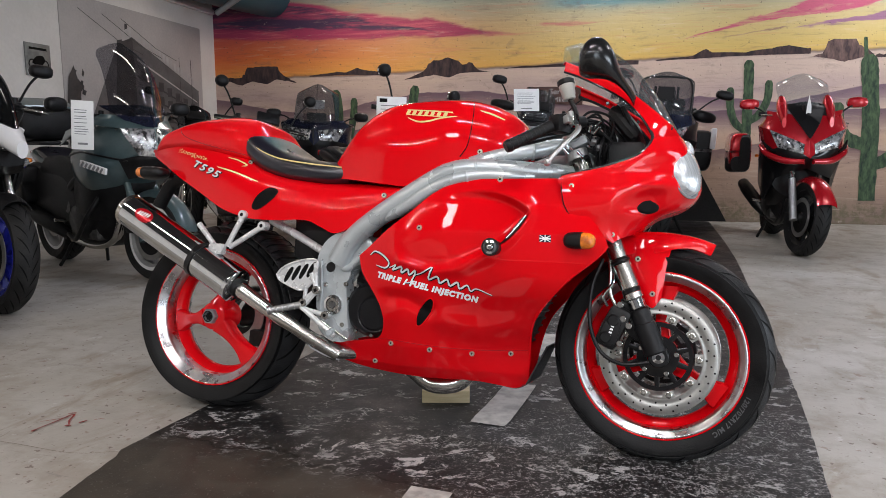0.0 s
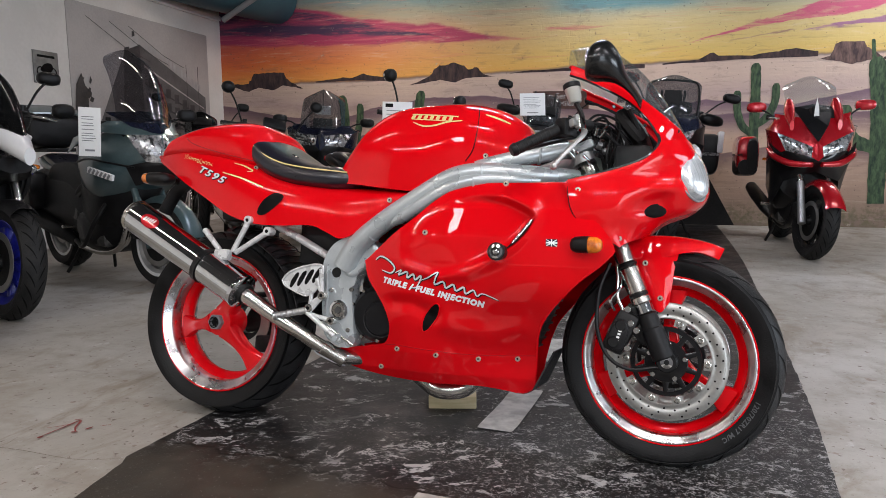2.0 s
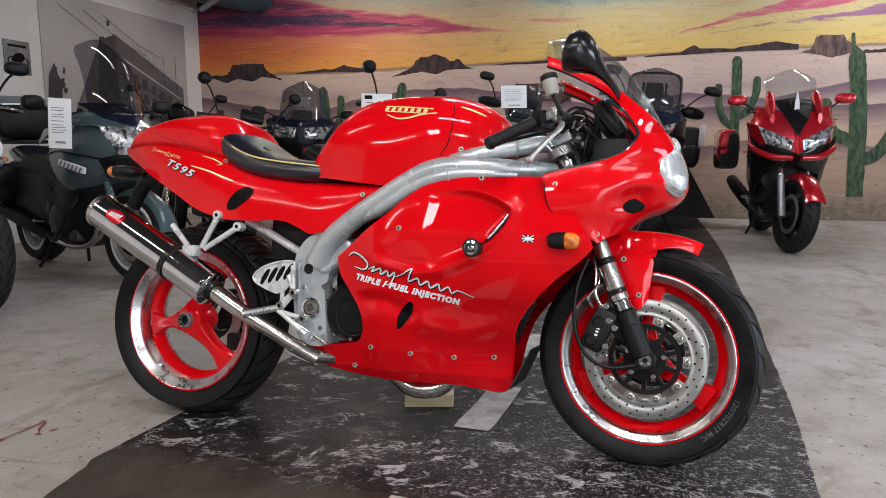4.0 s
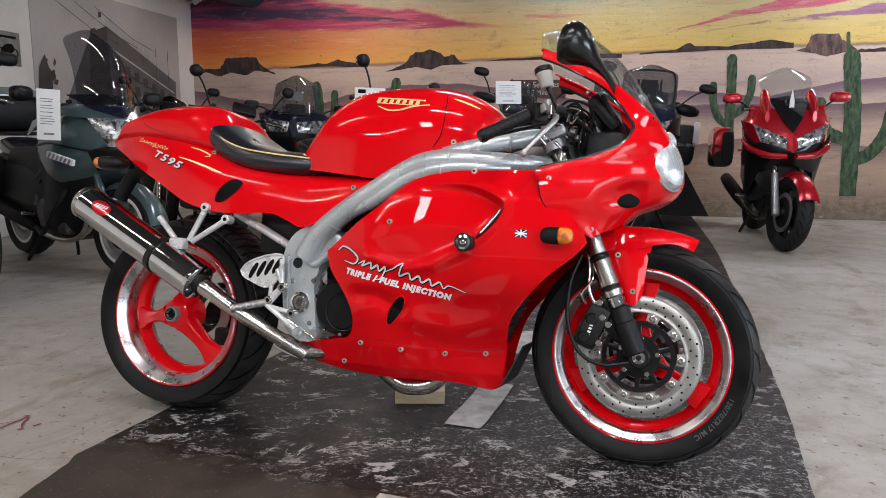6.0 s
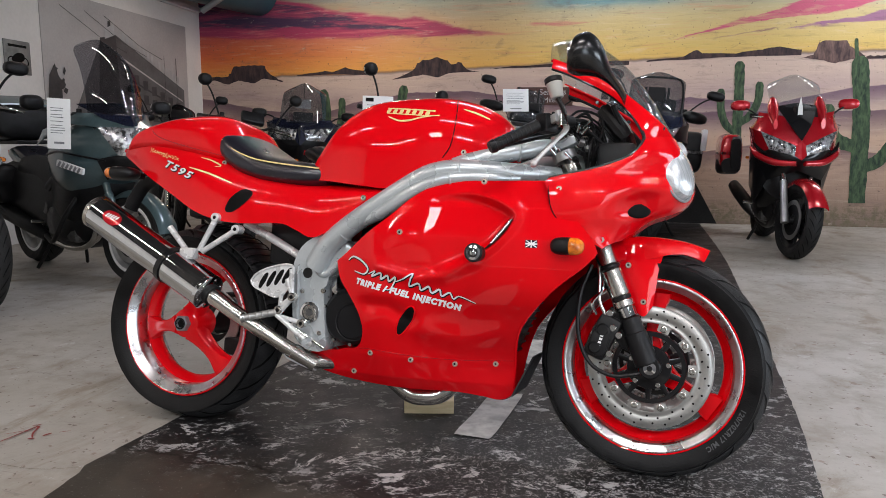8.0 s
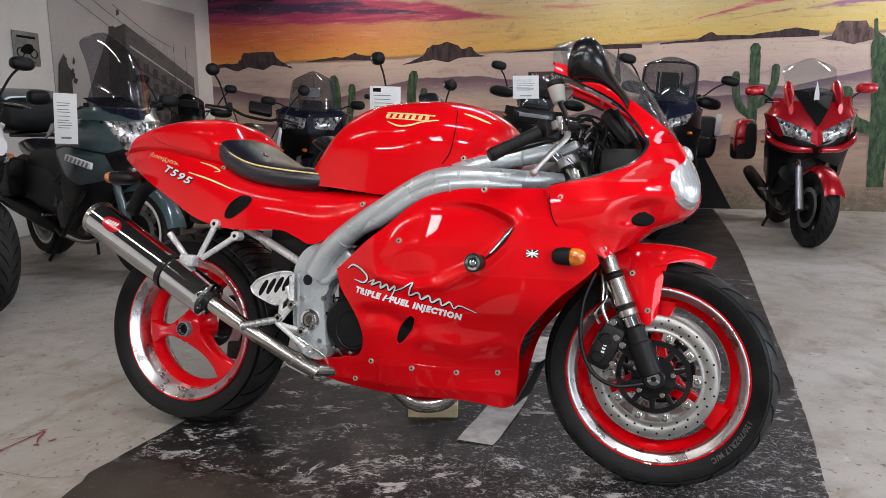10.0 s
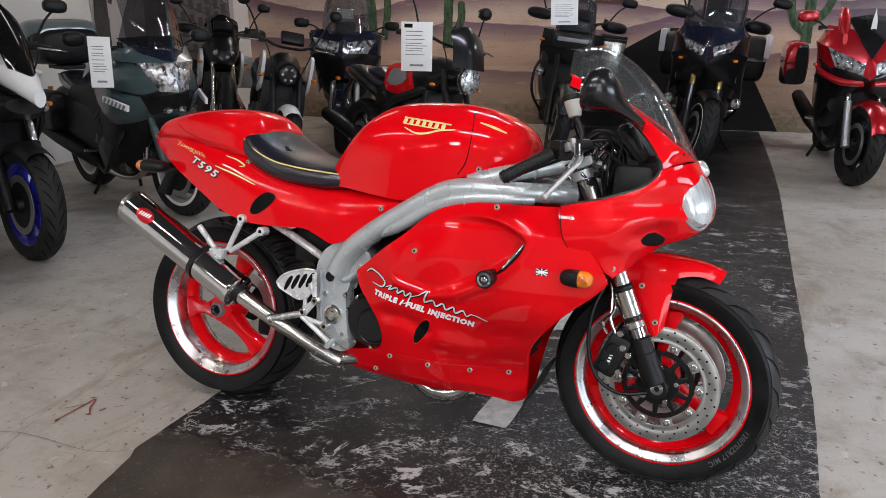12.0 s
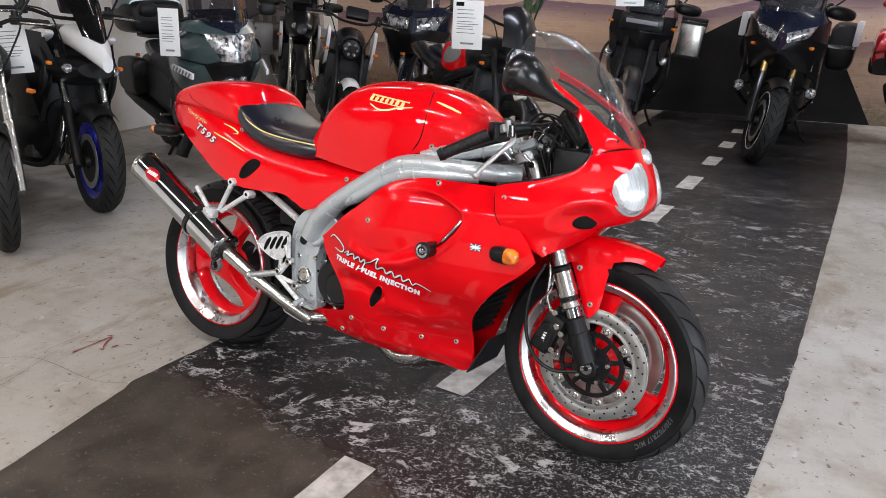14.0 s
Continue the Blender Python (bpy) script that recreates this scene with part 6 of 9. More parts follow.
STROKES = [[(-0.004, 0.016), (0.012, 0.030), (0.042, 0.026), (0.066, 0.010), (0.056, -0.008), (0.022, -0.008)], [(0.070, -0.004), (0.090, 0.009), (0.082, -0.007), (0.108, 0.008), (0.110, -0.008), (0.128, 0.006), (0.134, -0.008), (0.152, 0.008), (0.142, -0.026), (0.126, -0.034)], [(0.150, -0.006), (0.176, 0.010), (0.200, 0.030), (0.192, -0.006), (0.218, 0.008), (0.226, -0.008), (0.246, 0.007), (0.256, -0.008), (0.276, 0.007), (0.284, -0.009), (0.304, 0.006), (0.316, -0.008), (0.332, 0.003), (0.376, -0.004)]]
hp("side_script_shadow", join(*[ribbon(s_, 0.0092, lambda u, v: script(u + 0.0012, v - 0.0014, 0.0014), 60) for s_ in STROKES]), BLACKD)
hp("side_script", join(*[ribbon(s_, 0.0052, script, 60) for s_ in STROKES]), SILVERD, None, "silver flowing script shape")
sl2 = radians(-10.4)
hp("side_lettering", lettering("TRIPLE / FUEL INJECTION", 0.0220, lambda u, v: on_side(0.668 + u * math.cos(sl2) - v * math.sin(sl2), 0.482 + u * math.sin(sl2) + v * math.cos(sl2), 0.002), 1.24, 0.25, bold=0.0017), WHITED, None, "white block lettering")
hp("side_flag", join(bars([(1.144, 0.6, 0.030, 0.019)], on_side)), NAVY, None, "tiny flag sticker")
hp("flag_cross", join(bars([(1.144, 0.6075, 0.030, 0.004), (1.1575, 0.6, 0.003, 0.019)], lambda x, z: on_side(x, z, 0.0022)), ribbon([(1.145, 0.601), (1.173, 0.618)], 0.003, lambda x, z: on_side(x, z, 0.002), 6), ribbon([(1.145, 0.618), (1.173, 0.601)], 0.003, lambda x, z: on_side(x, z, 0.002), 6)), WHITED)
hp("tail_lettering", lettering("T595", 0.032, lambda u, v: on_tail(-0.055 + 1.62 * u * math.cos(-0.345) - v * math.sin(-0.345), 0.812 + 1.62 * u * math.sin(-0.345) + v * math.cos(-0.345)), 1.28, 0.30, bold=0.0009), SILVERD, None, "silver model figures on the tail")
hp("tail_lettering_shadow", lettering("T595", 0.032, lambda u, v: on_tail(-0.053 + 1.62 * u * math.cos(-0.345) - v * math.sin(-0.345), 0.8100 + 1.62 * u * math.sin(-0.345) + v * math.cos(-0.345), 0.0022), 1.28, 0.30, bold=0.0022), BLACKD)
hp("tail_script", ribbon([(-0.138 + 0.0038 * k + 0.0045 * math.sin(2.1 * k), 0.868 - 0.00097 * k + (0.0085, 0.004, 0.0055, 0.0035)[(k // 5) % 4] * math.cos(1.7 * k)) for k in range(40)], 0.0022, on_tail, 240), GOLD)
hp("tail_stripe", ribbon([(0.06, 0.805), (0.14, 0.785), (0.225, 0.757)], 0.005, on_tail, 30), GOLD)
hp("tail_stripe", ribbon([(0.09, 0.838), (0.13, 0.828), (0.165, 0.812), (0.15, 0.808)], 0.004, on_tail, 20), GOLD)
bm = patch([(0.215, 0.675), (0.240, 0.669), (0.285, 0.700), (0.303, 0.728), (0.270, 0.738), (0.232, 0.712)], lambda x, z: on_tail(x, z, 0.003))
hp("tail_vent", bm, BLACKD, None, "black oval mesh vent in the tail")

# fasteners
BOLT = bolt_mesh("bolt", 0.0080, mat("zinc_bolt", (0.44, 0.39, 0.31), (0.60, 0.54, 0.45), 60, 0.28, metal=0.65), 16)
# the socket in the head: recess faces coloured black for the shade in it
BOLT.materials.append(BLACKD)
for f in BOLT.polygons:
    reach = max(math.hypot(BOLT.vertices[i].co.x, BOLT.vertices[i].co.z) for i in f.vertices)
    if reach < 0.0080 * 0.5:
        f.material_index = 1
for x, z, f in ((0.697, 0.287, on_side), (0.815, 0.277, on_side), (0.934, 0.273, on_side), (1.045, 0.281, on_side), (0.628, 0.224, on_side), (0.806, 0.626, on_side), (0.944, 0.853, on_tank), (0.168, 0.823, on_tail)):
    o = new("bolt", BOLT)
    o.parent = hero
    o.location = f(x, z, 0.0)
for x, y, z in ((1.219, -0.232, 0.751), (1.244, -0.222, 0.665), (1.324, -0.186, 0.630), (0.66, -0.180, 0.722), (1.03, -0.252, 0.764)):
    o = new("bolt", BOLT)
    o.parent, o.location = hero, (x, y, z)
hp("crash_slider", join(cyl((1.022, -0.21, 0.580), (1.022, -0.295, 0.580), 0.018, 0.024, 24), ), PLASTIC, None, "black crash slider with a polished end")
hp("slider_end", lathe([(0.0185, -0.294), (0.0185, -0.2965), (0.0125, -0.2975), (0.0115, -0.293)], 28, m=Matrix.Translation((1.022, 0, 0.580))), CHROME)
hp("slider_bolt", lathe([(0.0085, -0.290), (0.0085, -0.2965), (0.0065, -0.298), (0.0005, -0.298)], 20, m=Matrix.Translation((1.022, 0, 0.580)), closed=False), CHROME)
# indicators
for s in (1, -1):
    base = hp("indicator", cyl((1.243, -s * 0.19, 0.606), (1.243, -s * 0.262, 0.607), 0.020, 0.016, 18), PLASTIC)
    ln = lamp_bm(0, 0, 0, 0.023, 0.022, 0.030, q=2.2)
    ln.transform(pose(1.262, -s * 0.262, 0.607, 0, 0, -s * 12))
    hp("indicator_body", at_bm(lamp_bm(0, 0, 0, 0.022, 0.022, 0.030, q=2.6), pose(1.240, -s * 0.262, 0.607, 0, 0, 180 - s * 12)), PLASTIC, base)
    hp("indicator_lens", ln, AMBER, base, "amber lens")
    bs = hp("rear_indicator", cyl((-0.205, -s * 0.07, 0.785), (-0.205, -s * 0.145, 0.785), 0.012, 0.012, 12), PLASTIC)
    rh = lamp_bm(0, 0, 0, 0.038, 0.021, 0.036, q=2.6)
    rh.transform(pose(-0.235, -s * 0.150, 0.785, 0, 0, 180))
    hp("rear_indicator_lens", rh, AMBER, bs, "amber lens")
    hp("rear_indicator_body", at_bm(lamp_bm(0, 0, 0, 0.040, 0.022, 0.055, q=2.6), pose(-0.214, -s * 0.150, 0.785)), PLASTIC, bs)

# ---- frame, engine, running gear ----
for s in (1, -1):
    hp("frame_tube", tube([(0.515, -s * 0.160, 0.520), (0.56, -s * 0.172, 0.588), (0.644, -s * 0.186, 0.655), (0.756, -s * 0.194, 0.728), (0.834, -s * 0.196, 0.776), (0.885, -s * 0.195, 0.796), (0.94, -s * 0.192, 0.803), (1.02, -s * 0.180, 0.802), (1.14, -s * 0.13, 0.800), (1.19, -s * 0.09, 0.80)], [0.036, 0.032, 0.030, 0.029, 0.028, 0.0275, 0.027, 0.026, 0.026, 0.026], 22, 80), ALLOY, None, "thick silver painted frame tube")
    hp("lower_frame_tube", tube([(0.665, -s * 0.190, 0.652), (0.714, -s * 0.202, 0.674), (0.764, -s * 0.209, 0.702), (0.822, -s * 0.212, 0.739), (0.887, -s * 0.212, 0.768), (0.948, -s * 0.206, 0.779), (1.03, -s * 0.190, 0.782), (1.10, -s * 0.16, 0.784)], [0.014, 0.019, 0.021, 0.021, 0.020, 0.019, 0.018, 0.016], 18, 50), ALLOY)
    for q0, q1 in (((0.588, -0.176, 0.611), (0.620, -0.182, 0.637)), ((0.925, -0.193, 0.801), (0.965, -0.189, 0.803)), ((0.700, -0.190, 0.692), (0.740, -0.193, 0.718)), ((0.90, -0.2115, 0.771), (0.948, -0.206, 0.779))):
        v0, v1 = Vector((q0[0], s * q0[1], q0[2])), Vector((q1[0], s * q1[1], q1[2]))
        rr = 0.0305 if q0[0] < 0.6 else 0.0280 if q0[1] > -0.2 else 0.0200
        hp("weld_bead", at_bm(lathe([(rr - 0.001, -0.004), (rr + 0.0012, -0.0015), (rr + 0.0012, 0.0015), (rr - 0.001, 0.004)], 28), Matrix.Translation(v0.lerp(v1, 0.5)) @ (v1 - v0).to_track_quat("Y", "Z").to_matrix().to_4x4()), ALLOY)
    hp("upper_frame_tube", tube([(0.92, -s * 0.168, 0.815), (0.97, -s * 0.160, 0.832), (1.04, -s * 0.145, 0.850), (1.14, -s * 0.10, 0.876), (1.17, -s * 0.07, 0.882)], 0.024, 16, 30), ALLOY)
    hp("weld_ring", at_bm(lathe([(0.026, -0.004), (0.028, 0), (0.026, 0.004), (0.022, 0)], 20), pose(1.088, -s * 0.124, 0.862, 0, 0, 90 + s * 22) @ pose(0, 0, 0, 0, 0, 0)), ALLOY)
    hp("pivot_plate", plate([(0.510, 0.606), (0.466, 0.575), (0.443, 0.520), (0.444, 0.450), (0.451, 0.365), (0.464, 0.305), (0.500, 0.283), (0.540, 0.277), (0.562, 0.292), (0.557, 0.340), (0.548, 0.428), (0.548, 0.476), (0.583, 0.512), (0.622, 0.540), (0.622, 0.585), (0.570, 0.612)], -s * 0.115, -s * 0.168, 80, True, 0.008), ALLOY, None, "silver cast pivot plate")
    hp("pivot_recess", cyl((0.491, -s * 0.155, 0.501), (0.491, -s * 0.1690, 0.501), 0.0165, seg=24), ENGINE)
    hp("subframe_tube", tube([(0.245, -s * 0.125, 0.640), (0.34, -s * 0.125, 0.597), (0.455, -s * 0.125, 0.540)], 0.0125, 14), SILVER)
piv = hp("pivot_bolt", cyl((0.507, -0.16, 0.388), (0.507, -0.176, 0.388), 0.022, seg=24), STEEL)
hp("pivot_cap", cyl((0.507, -0.170, 0.388), (0.507, -0.179, 0.388), 0.012, seg=6), CHROME, piv)
hp("pivot_ring", lathe([(0.030, -0.166), (0.030, -0.174), (0.023, -0.175), (0.022, -0.166)], 32, m=Matrix.Translation((0.507, 0, 0.388))), CHROME, piv)
for x, z in ((0.478, 0.448), (0.545, 0.452), (0.470, 0.352), (0.540, 0.330)):
    hp("plate_bolt", cyl((x, -0.165, z), (x, -0.172, z), 0.007, 0.007, 10), STEEL)
hp("plate_rib", tube([(0.458, -0.166, 0.520), (0.463, -0.168, 0.44), (0.466, -0.168, 0.37), (0.480, -0.166, 0.31)], 0.005, 8), ALLOY)
hp("plate_web", tube([(0.508, -0.150, 0.560), (0.520, -0.166, 0.520), (0.548, -0.168, 0.500), (0.600, -0.166, 0.545)], 0.011, 12), ALLOY)
hp("pivot_bolt", cyl((0.553, -0.16, 0.300), (0.553, -0.173, 0.300), 0.014, seg=16), GREYP)
hp("engine_block", join(box(0.80, 0, 0.50, 0.36, 0.26, 0.30, 0.04), box(0.78, 0, 0.31, 0.30, 0.15, 0.16, 0.03)), ENGINE, None, "black engine block")
hp("air_box", box(0.86, 0, 0.72, 0.40, 0.22, 0.14, 0.03), PLASTIC)
cl = hp("clutch_cover", cyl((0.622, -0.10, 0.382), (0.622, -0.160, 0.382), 0.088, 0.080, 36, bevel=0.012), BLACKP, None, "glossy black engine clutch cover")
hp("cover_plate", cyl((0.640, -0.155, 0.370), (0.640, -0.166, 0.370), 0.055, 0.052, 32), BLACKP, cl)
for k in range(9):
    a = k * 2 * math.pi / 9
    hp("cover_bolt", cyl((0.622 + 0.078 * math.cos(a), -0.155, 0.382 + 0.078 * math.sin(a)), (0.622 + 0.078 * math.cos(a), -0.166, 0.382 + 0.078 * math.sin(a)), 0.0055, seg=8), STEEL, cl)
hp("shock_spring", join(*[lathe([(0.034, -0.004), (0.040, 0), (0.034, 0.004), (0.030, 0)], 20, m=pose(0.40 - 0.004 * k, 0.02, 0.34 + 0.019 * k, 90, 0, 0)) for k in range(9)]), ENGINE)
hug = [[(-0.0 + (0.325 + 0.006 * (1 - q * q)) * math.cos(a), 0.10 * q, 0.312 + (0.325 - 0.02 * abs(q) ** 4) * math.sin(a)) for q in np.linspace(-1, 1, 11)] for a in np.linspace(radians(8), radians(84), 18)]
CARBON = mat("carbon_weave", (0.008, 0.008, 0.009), (0.045, 0.045, 0.048), 150, 0.35, coat=0.2, spec=0.3, stretch=(1, 0.1, 1))
hugger = hp("rear_hugger", sheet(hug, 0.003), CARBON, None, "carbon fibre rear hugger")
for k in range(15):
    a = radians(10 + 5.0 * k)
    hp("hugger_rib", tube([((0.3315 + 0.006 * (1 - q * q)) * math.cos(a), 0.10 * q, 0.312 + (0.3315 - 0.02 * abs(q) ** 4) * math.sin(a)) for q in np.linspace(-0.98, 0.98, 9)], 0.0022, 6, 18), PLASTIC, hugger)
hp("inner_guard", sheet([[(0.30 + 0.16 * u, 0.11 * q, 0.62 - 0.26 * u * u) for q in np.linspace(-1, 1, 7)] for u in np.linspace(0, 1, 8)], 0.004), PLASTIC)
hp("swingarm", join(tube([(0.47, 0.04, 0.40), (0.30, 0.115, 0.37), (0.12, 0.135, 0.325), (0.0, 0.13, 0.312)], [0.05, 0.055, 0.05, 0.06], 16, flat=0.6)), ENGINE, None, "black single-sided swingarm")
hp("seat_underside", box(0.28, 0, 0.70, 0.50, 0.26, 0.10, 0.02), PLASTIC)
hp("battery_tray", box(0.40, 0, 0.60, 0.16, 0.22, 0.16, 0.02), PLASTIC)
# plate hanger
hp("plate_hanger", tube([(-0.17, 0, 0.80), (-0.25, 0, 0.77), (-0.29, 0, 0.72), (-0.31, 0, 0.68)], 0.012, 10, flat=2.0), PLASTIC)
hp("tail_lamp", at_bm(lamp_bm(0, 0, 0, 0.035, 0.012, 0.012, q=2.4), pose(-0.316, 0, 0.880, 0, 0, 180)), WINE)

# exhaust: silencer, link pipe, bracket, collector
AX0, AX1 = Vector((-0.245, -0.214, 0.655)), Vector((0.205, -0.232, 0.425))
d = (AX1 - AX0).normalized()


def along(s):
    return tuple(AX0 + d * s)


LEN = (AX1 - AX0).length
can = hp("silencer", tube([along(0.012), along(LEN * 0.3), along(LEN * 0.7), along(LEN - 0.012)], 0.0535, 36, 8), CHROME, None, "polished oval race silencer")
Mc = Matrix.Translation(AX0) @ d.to_track_quat("Y", "Z").to_matrix().to_4x4()
hp("end_cap", lathe([(0.054, 0.016), (0.056, 0.004), (0.050, -0.004), (0.030, -0.006), (0.028, 0.03), (0.02, 0.03)], 32, m=Mc), STEEL, can)
hp("front_cap", lathe([(0.0538, LEN - 0.016), (0.0550, LEN - 0.014), (0.0550, LEN - 0.003), (0.052, LEN), (0.026, LEN + 0.003), (0.024, LEN - 0.016)], 36, m=Mc), CHROME, can, "polished flange closing the silencer")
hp("inlet_collar", lathe([(0.025, LEN), (0.031, LEN + 0.002), (0.031, LEN + 0.016), (0.025, LEN + 0.018)], 28, m=Mc), ENGINE, can)
for k in range(6):
    a = math.pi * (k + 0.5) / 3
    hp("cap_rivet", lathe([(0.0045, 0.0), (0.0040, 0.003), (0.0015, 0.004), (0.0012, 0.0)], 10, m=Mc @ Matrix.Translation((0.043 * math.cos(a), LEN, 0.043 * math.sin(a)))), STEEL, can)
hp("strap", lathe([(0.0545, LEN * 0.655), (0.058, LEN * 0.657), (0.058, LEN * 0.69), (0.0545, LEN * 0.692)], 36, m=Mc), BLACKP, can, "black silencer strap")


def on_can(u, a, lift=0.0548):
    return Mc @ Vector((lift * math.cos(a), u, lift * math.sin(a)))


hp("silencer_badge", patch([(0.105 + 0.036 * math.cos(a), 34 + 24 * math.sin(a)) for a in np.linspace(0, 2 * math.pi, 13)[:-1]], lambda u, a: on_can(u, radians(a))), WINE, can, "red oval maker's badge")
hp("badge_mark", join(*[patch([(0.082 + 0.009 * k, 26 + 2 * k), (0.087 + 0.009 * k, 26 + 2 * k), (0.088 + 0.009 * k, 40 + 2 * k), (0.083 + 0.009 * k, 40 + 2 * k)], lambda u, a: on_can(u, radians(a), 0.0553), 8, 2) for k in range(5)]), SILVERD, can)
hp("link_pipe", tube([along(LEN + 0.004), along(LEN + 0.03), (0.294, -0.219, 0.371), (0.385, -0.200, 0.319), (0.460, -0.172, 0.272), (0.510, -0.140, 0.246), (0.57, -0.07, 0.240)], [0.025, 0.0245, 0.0225, 0.0215, 0.0215, 0.0215, 0.022], 24, 60), STEEL, None, "stainless link pipe")
hp("pipe_clamp", at_bm(lathe([(0.0215, -0.014), (0.025, -0.012), (0.025, 0.012), (0.0215, 0.014)], 24), pose(0.470, -0.168, 0.266) @ Vector((0.06, 0.028, -0.034)).to_track_quat("Y", "Z").to_matrix().to_4x4()), STEEL)
hp("pipe_sleeve", tube([(0.478, -0.164, 0.260), (0.520, -0.143, 0.236)], 0.0245, 20), STEEL)
hp("retaining_spring", tube([(0.452, -0.192, 0.255), (0.495, -0.172, 0.233), (0.530, -0.154, 0.221)], 0.0024, 8), GREYP)
hp("spring_hook", tube([(0.452, -0.192, 0.255), (0.444, -0.192, 0.264), (0.450, -0.186, 0.272)], 0.0018, 6), GREYP)
hp("collector", tube([(0.57, -0.07, 0.240), (0.66, -0.04, 0.238), (0.725, -0.03, 0.195), (0.775, -0.03, 0.163), (0.82, -0.03, 0.158), (0.87, -0.02, 0.170), (0.90, -0.01, 0.21), (0.905, 0.0, 0.30)], 0.026, 18, 40), STEEL, None, "stainless exhaust collector")
hp("collector_box", tube([(0.70, 0.03, 0.185), (0.78, 0.03, 0.165), (0.86, 0.02, 0.18)], 0.026, 16), STEEL)
for p, q in (((0.188, -0.195, 0.650), (0.145, -0.212, 0.548)), ((0.258, -0.190, 0.617), (0.155, -0.212, 0.545)), ((0.043, -0.222, 0.615), (0.118, -0.225, 0.540))):
    hp("hanger_strut", cyl(p, q, 0.0092, 0.0082, 16), SILVER)
hp("hanger_boss", box(0.122, -0.228, 0.538, 0.05, 0.03, 0.035, 0.008), SILVER)
for p in ((0.188, -0.195, 0.650), (0.258, -0.190, 0.617)):
    hp("hanger_bolt", cyl((p[0], p[1] + 0.02, p[2]), (p[0], p[1] - 0.012, p[2]), 0.014, seg=18), SILVER)
    hp("bolt_socket", cyl((p[0], p[1] - 0.0115, p[2]), (p[0], p[1] - 0.0128, p[2]), 0.0062, seg=6), BLACKD)
# rearset: heel guard, hanger, peg, brake lever
HEEL = [(0.326, 0.470), (0.340, 0.487), (0.360, 0.500), (0.395, 0.513), (0.431, 0.521), (0.460, 0.519), (0.464, 0.500), (0.460, 0.474), (0.440, 0.442), (0.420, 0.429), (0.400, 0.428), (0.362, 0.442), (0.335, 0.455)]
hp("heel_guard", plate(HEEL, -0.196, -0.202, 60, True, 0.002), SILVER, None, "polished alloy heel guard")
hp("guard_rim", tube([(x, -0.2025, z) for x, z in HEEL + HEEL[:1]], 0.0035, 8, 80), SILVER)
for k in range(4):
    x0, z0 = 0.352 + 0.0255 * k, 0.452 + 0.006 * k
    hp("guard_slot", plate([(x0, z0), (x0 + 0.008, z0 - 0.002), (x0 + 0.026, z0 + 0.026), (x0 + 0.030, z0 + 0.042), (x0 + 0.020, z0 + 0.040), (x0 + 0.005, z0 + 0.018)], -0.2012, -0.2030, 24), BLACKD)
for p, q, r in (((0.443, -0.198, 0.480), (0.466, -0.200, 0.430), 0.010), ((0.466, -0.200, 0.430), (0.424, -0.202, 0.398), 0.010), ((0.420, -0.200, 0.372), (0.501, -0.192, 0.356), 0.009), ((0.466, -0.200, 0.430), (0.420, -0.202, 0.375), 0.009), ((0.418, -0.204, 0.376), (0.534, -0.205, 0.299), 0.0095), ((0.456, -0.198, 0.510), (0.462, -0.2, 0.435), 0.009), ((0.428, -0.2, 0.44), (0.424, -0.2, 0.390), 0.008)):
    hp("rearset_bar", cyl(p, q, r * 0.82, r * 0.74, 14), SILVER)
hp("foot_peg", cyl((0.424, -0.20, 0.385), (0.330, -0.235, 0.362), 0.0105, 0.0095, 16), CASTING)
hp("peg_end", cyl((0.334, -0.234, 0.363), (0.322, -0.238, 0.360), 0.0135, 0.0135, 16), POLISH)
for k in range(5):
    p = Vector((0.414, -0.204, 0.3826)).lerp(Vector((0.348, -0.229, 0.366)), k / 4)
    hp("peg_rib", at_bm(lathe([(0.0105, -0.003), (0.0118, 0), (0.0105, 0.003), (0.009, 0)], 14), Matrix.Translation(p) @ Vector((-0.094, -0.035, -0.023)).to_track_quat("Y", "Z").to_matrix().to_4x4()), CASTING)
for p in ((0.466, 0.430), (0.501, 0.357), (0.424, 0.390)):
    hp("rearset_bolt", cyl((p[0], -0.19, p[1]), (p[0], -0.212, p[1]), 0.0125, seg=16), STEEL)
    hp("bolt_socket", cyl((p[0], -0.2115, p[1]), (p[0], -0.2125, p[1]), 0.006, seg=6), BLACKD)
hp("brake_rod", tube([(0.43, -0.19, 0.36), (0.48, -0.185, 0.335), (0.56, -0.17, 0.288)], 0.004, 8), STEEL)
hp("brake_pedal_tip", cyl((0.520, -0.19, 0.311), (0.530, -0.235, 0.309), 0.009, seg=10), ALLOY)
FOOT = BIKE.inverted() @ Vector((0.035, 2.60, 0.060))
hp("side_stand", tube([(0.70, 0.12, 0.26), ((0.70 + FOOT.x) / 2, 0.20, 0.14), tuple(FOOT)], 0.012, 10), ENGINE)

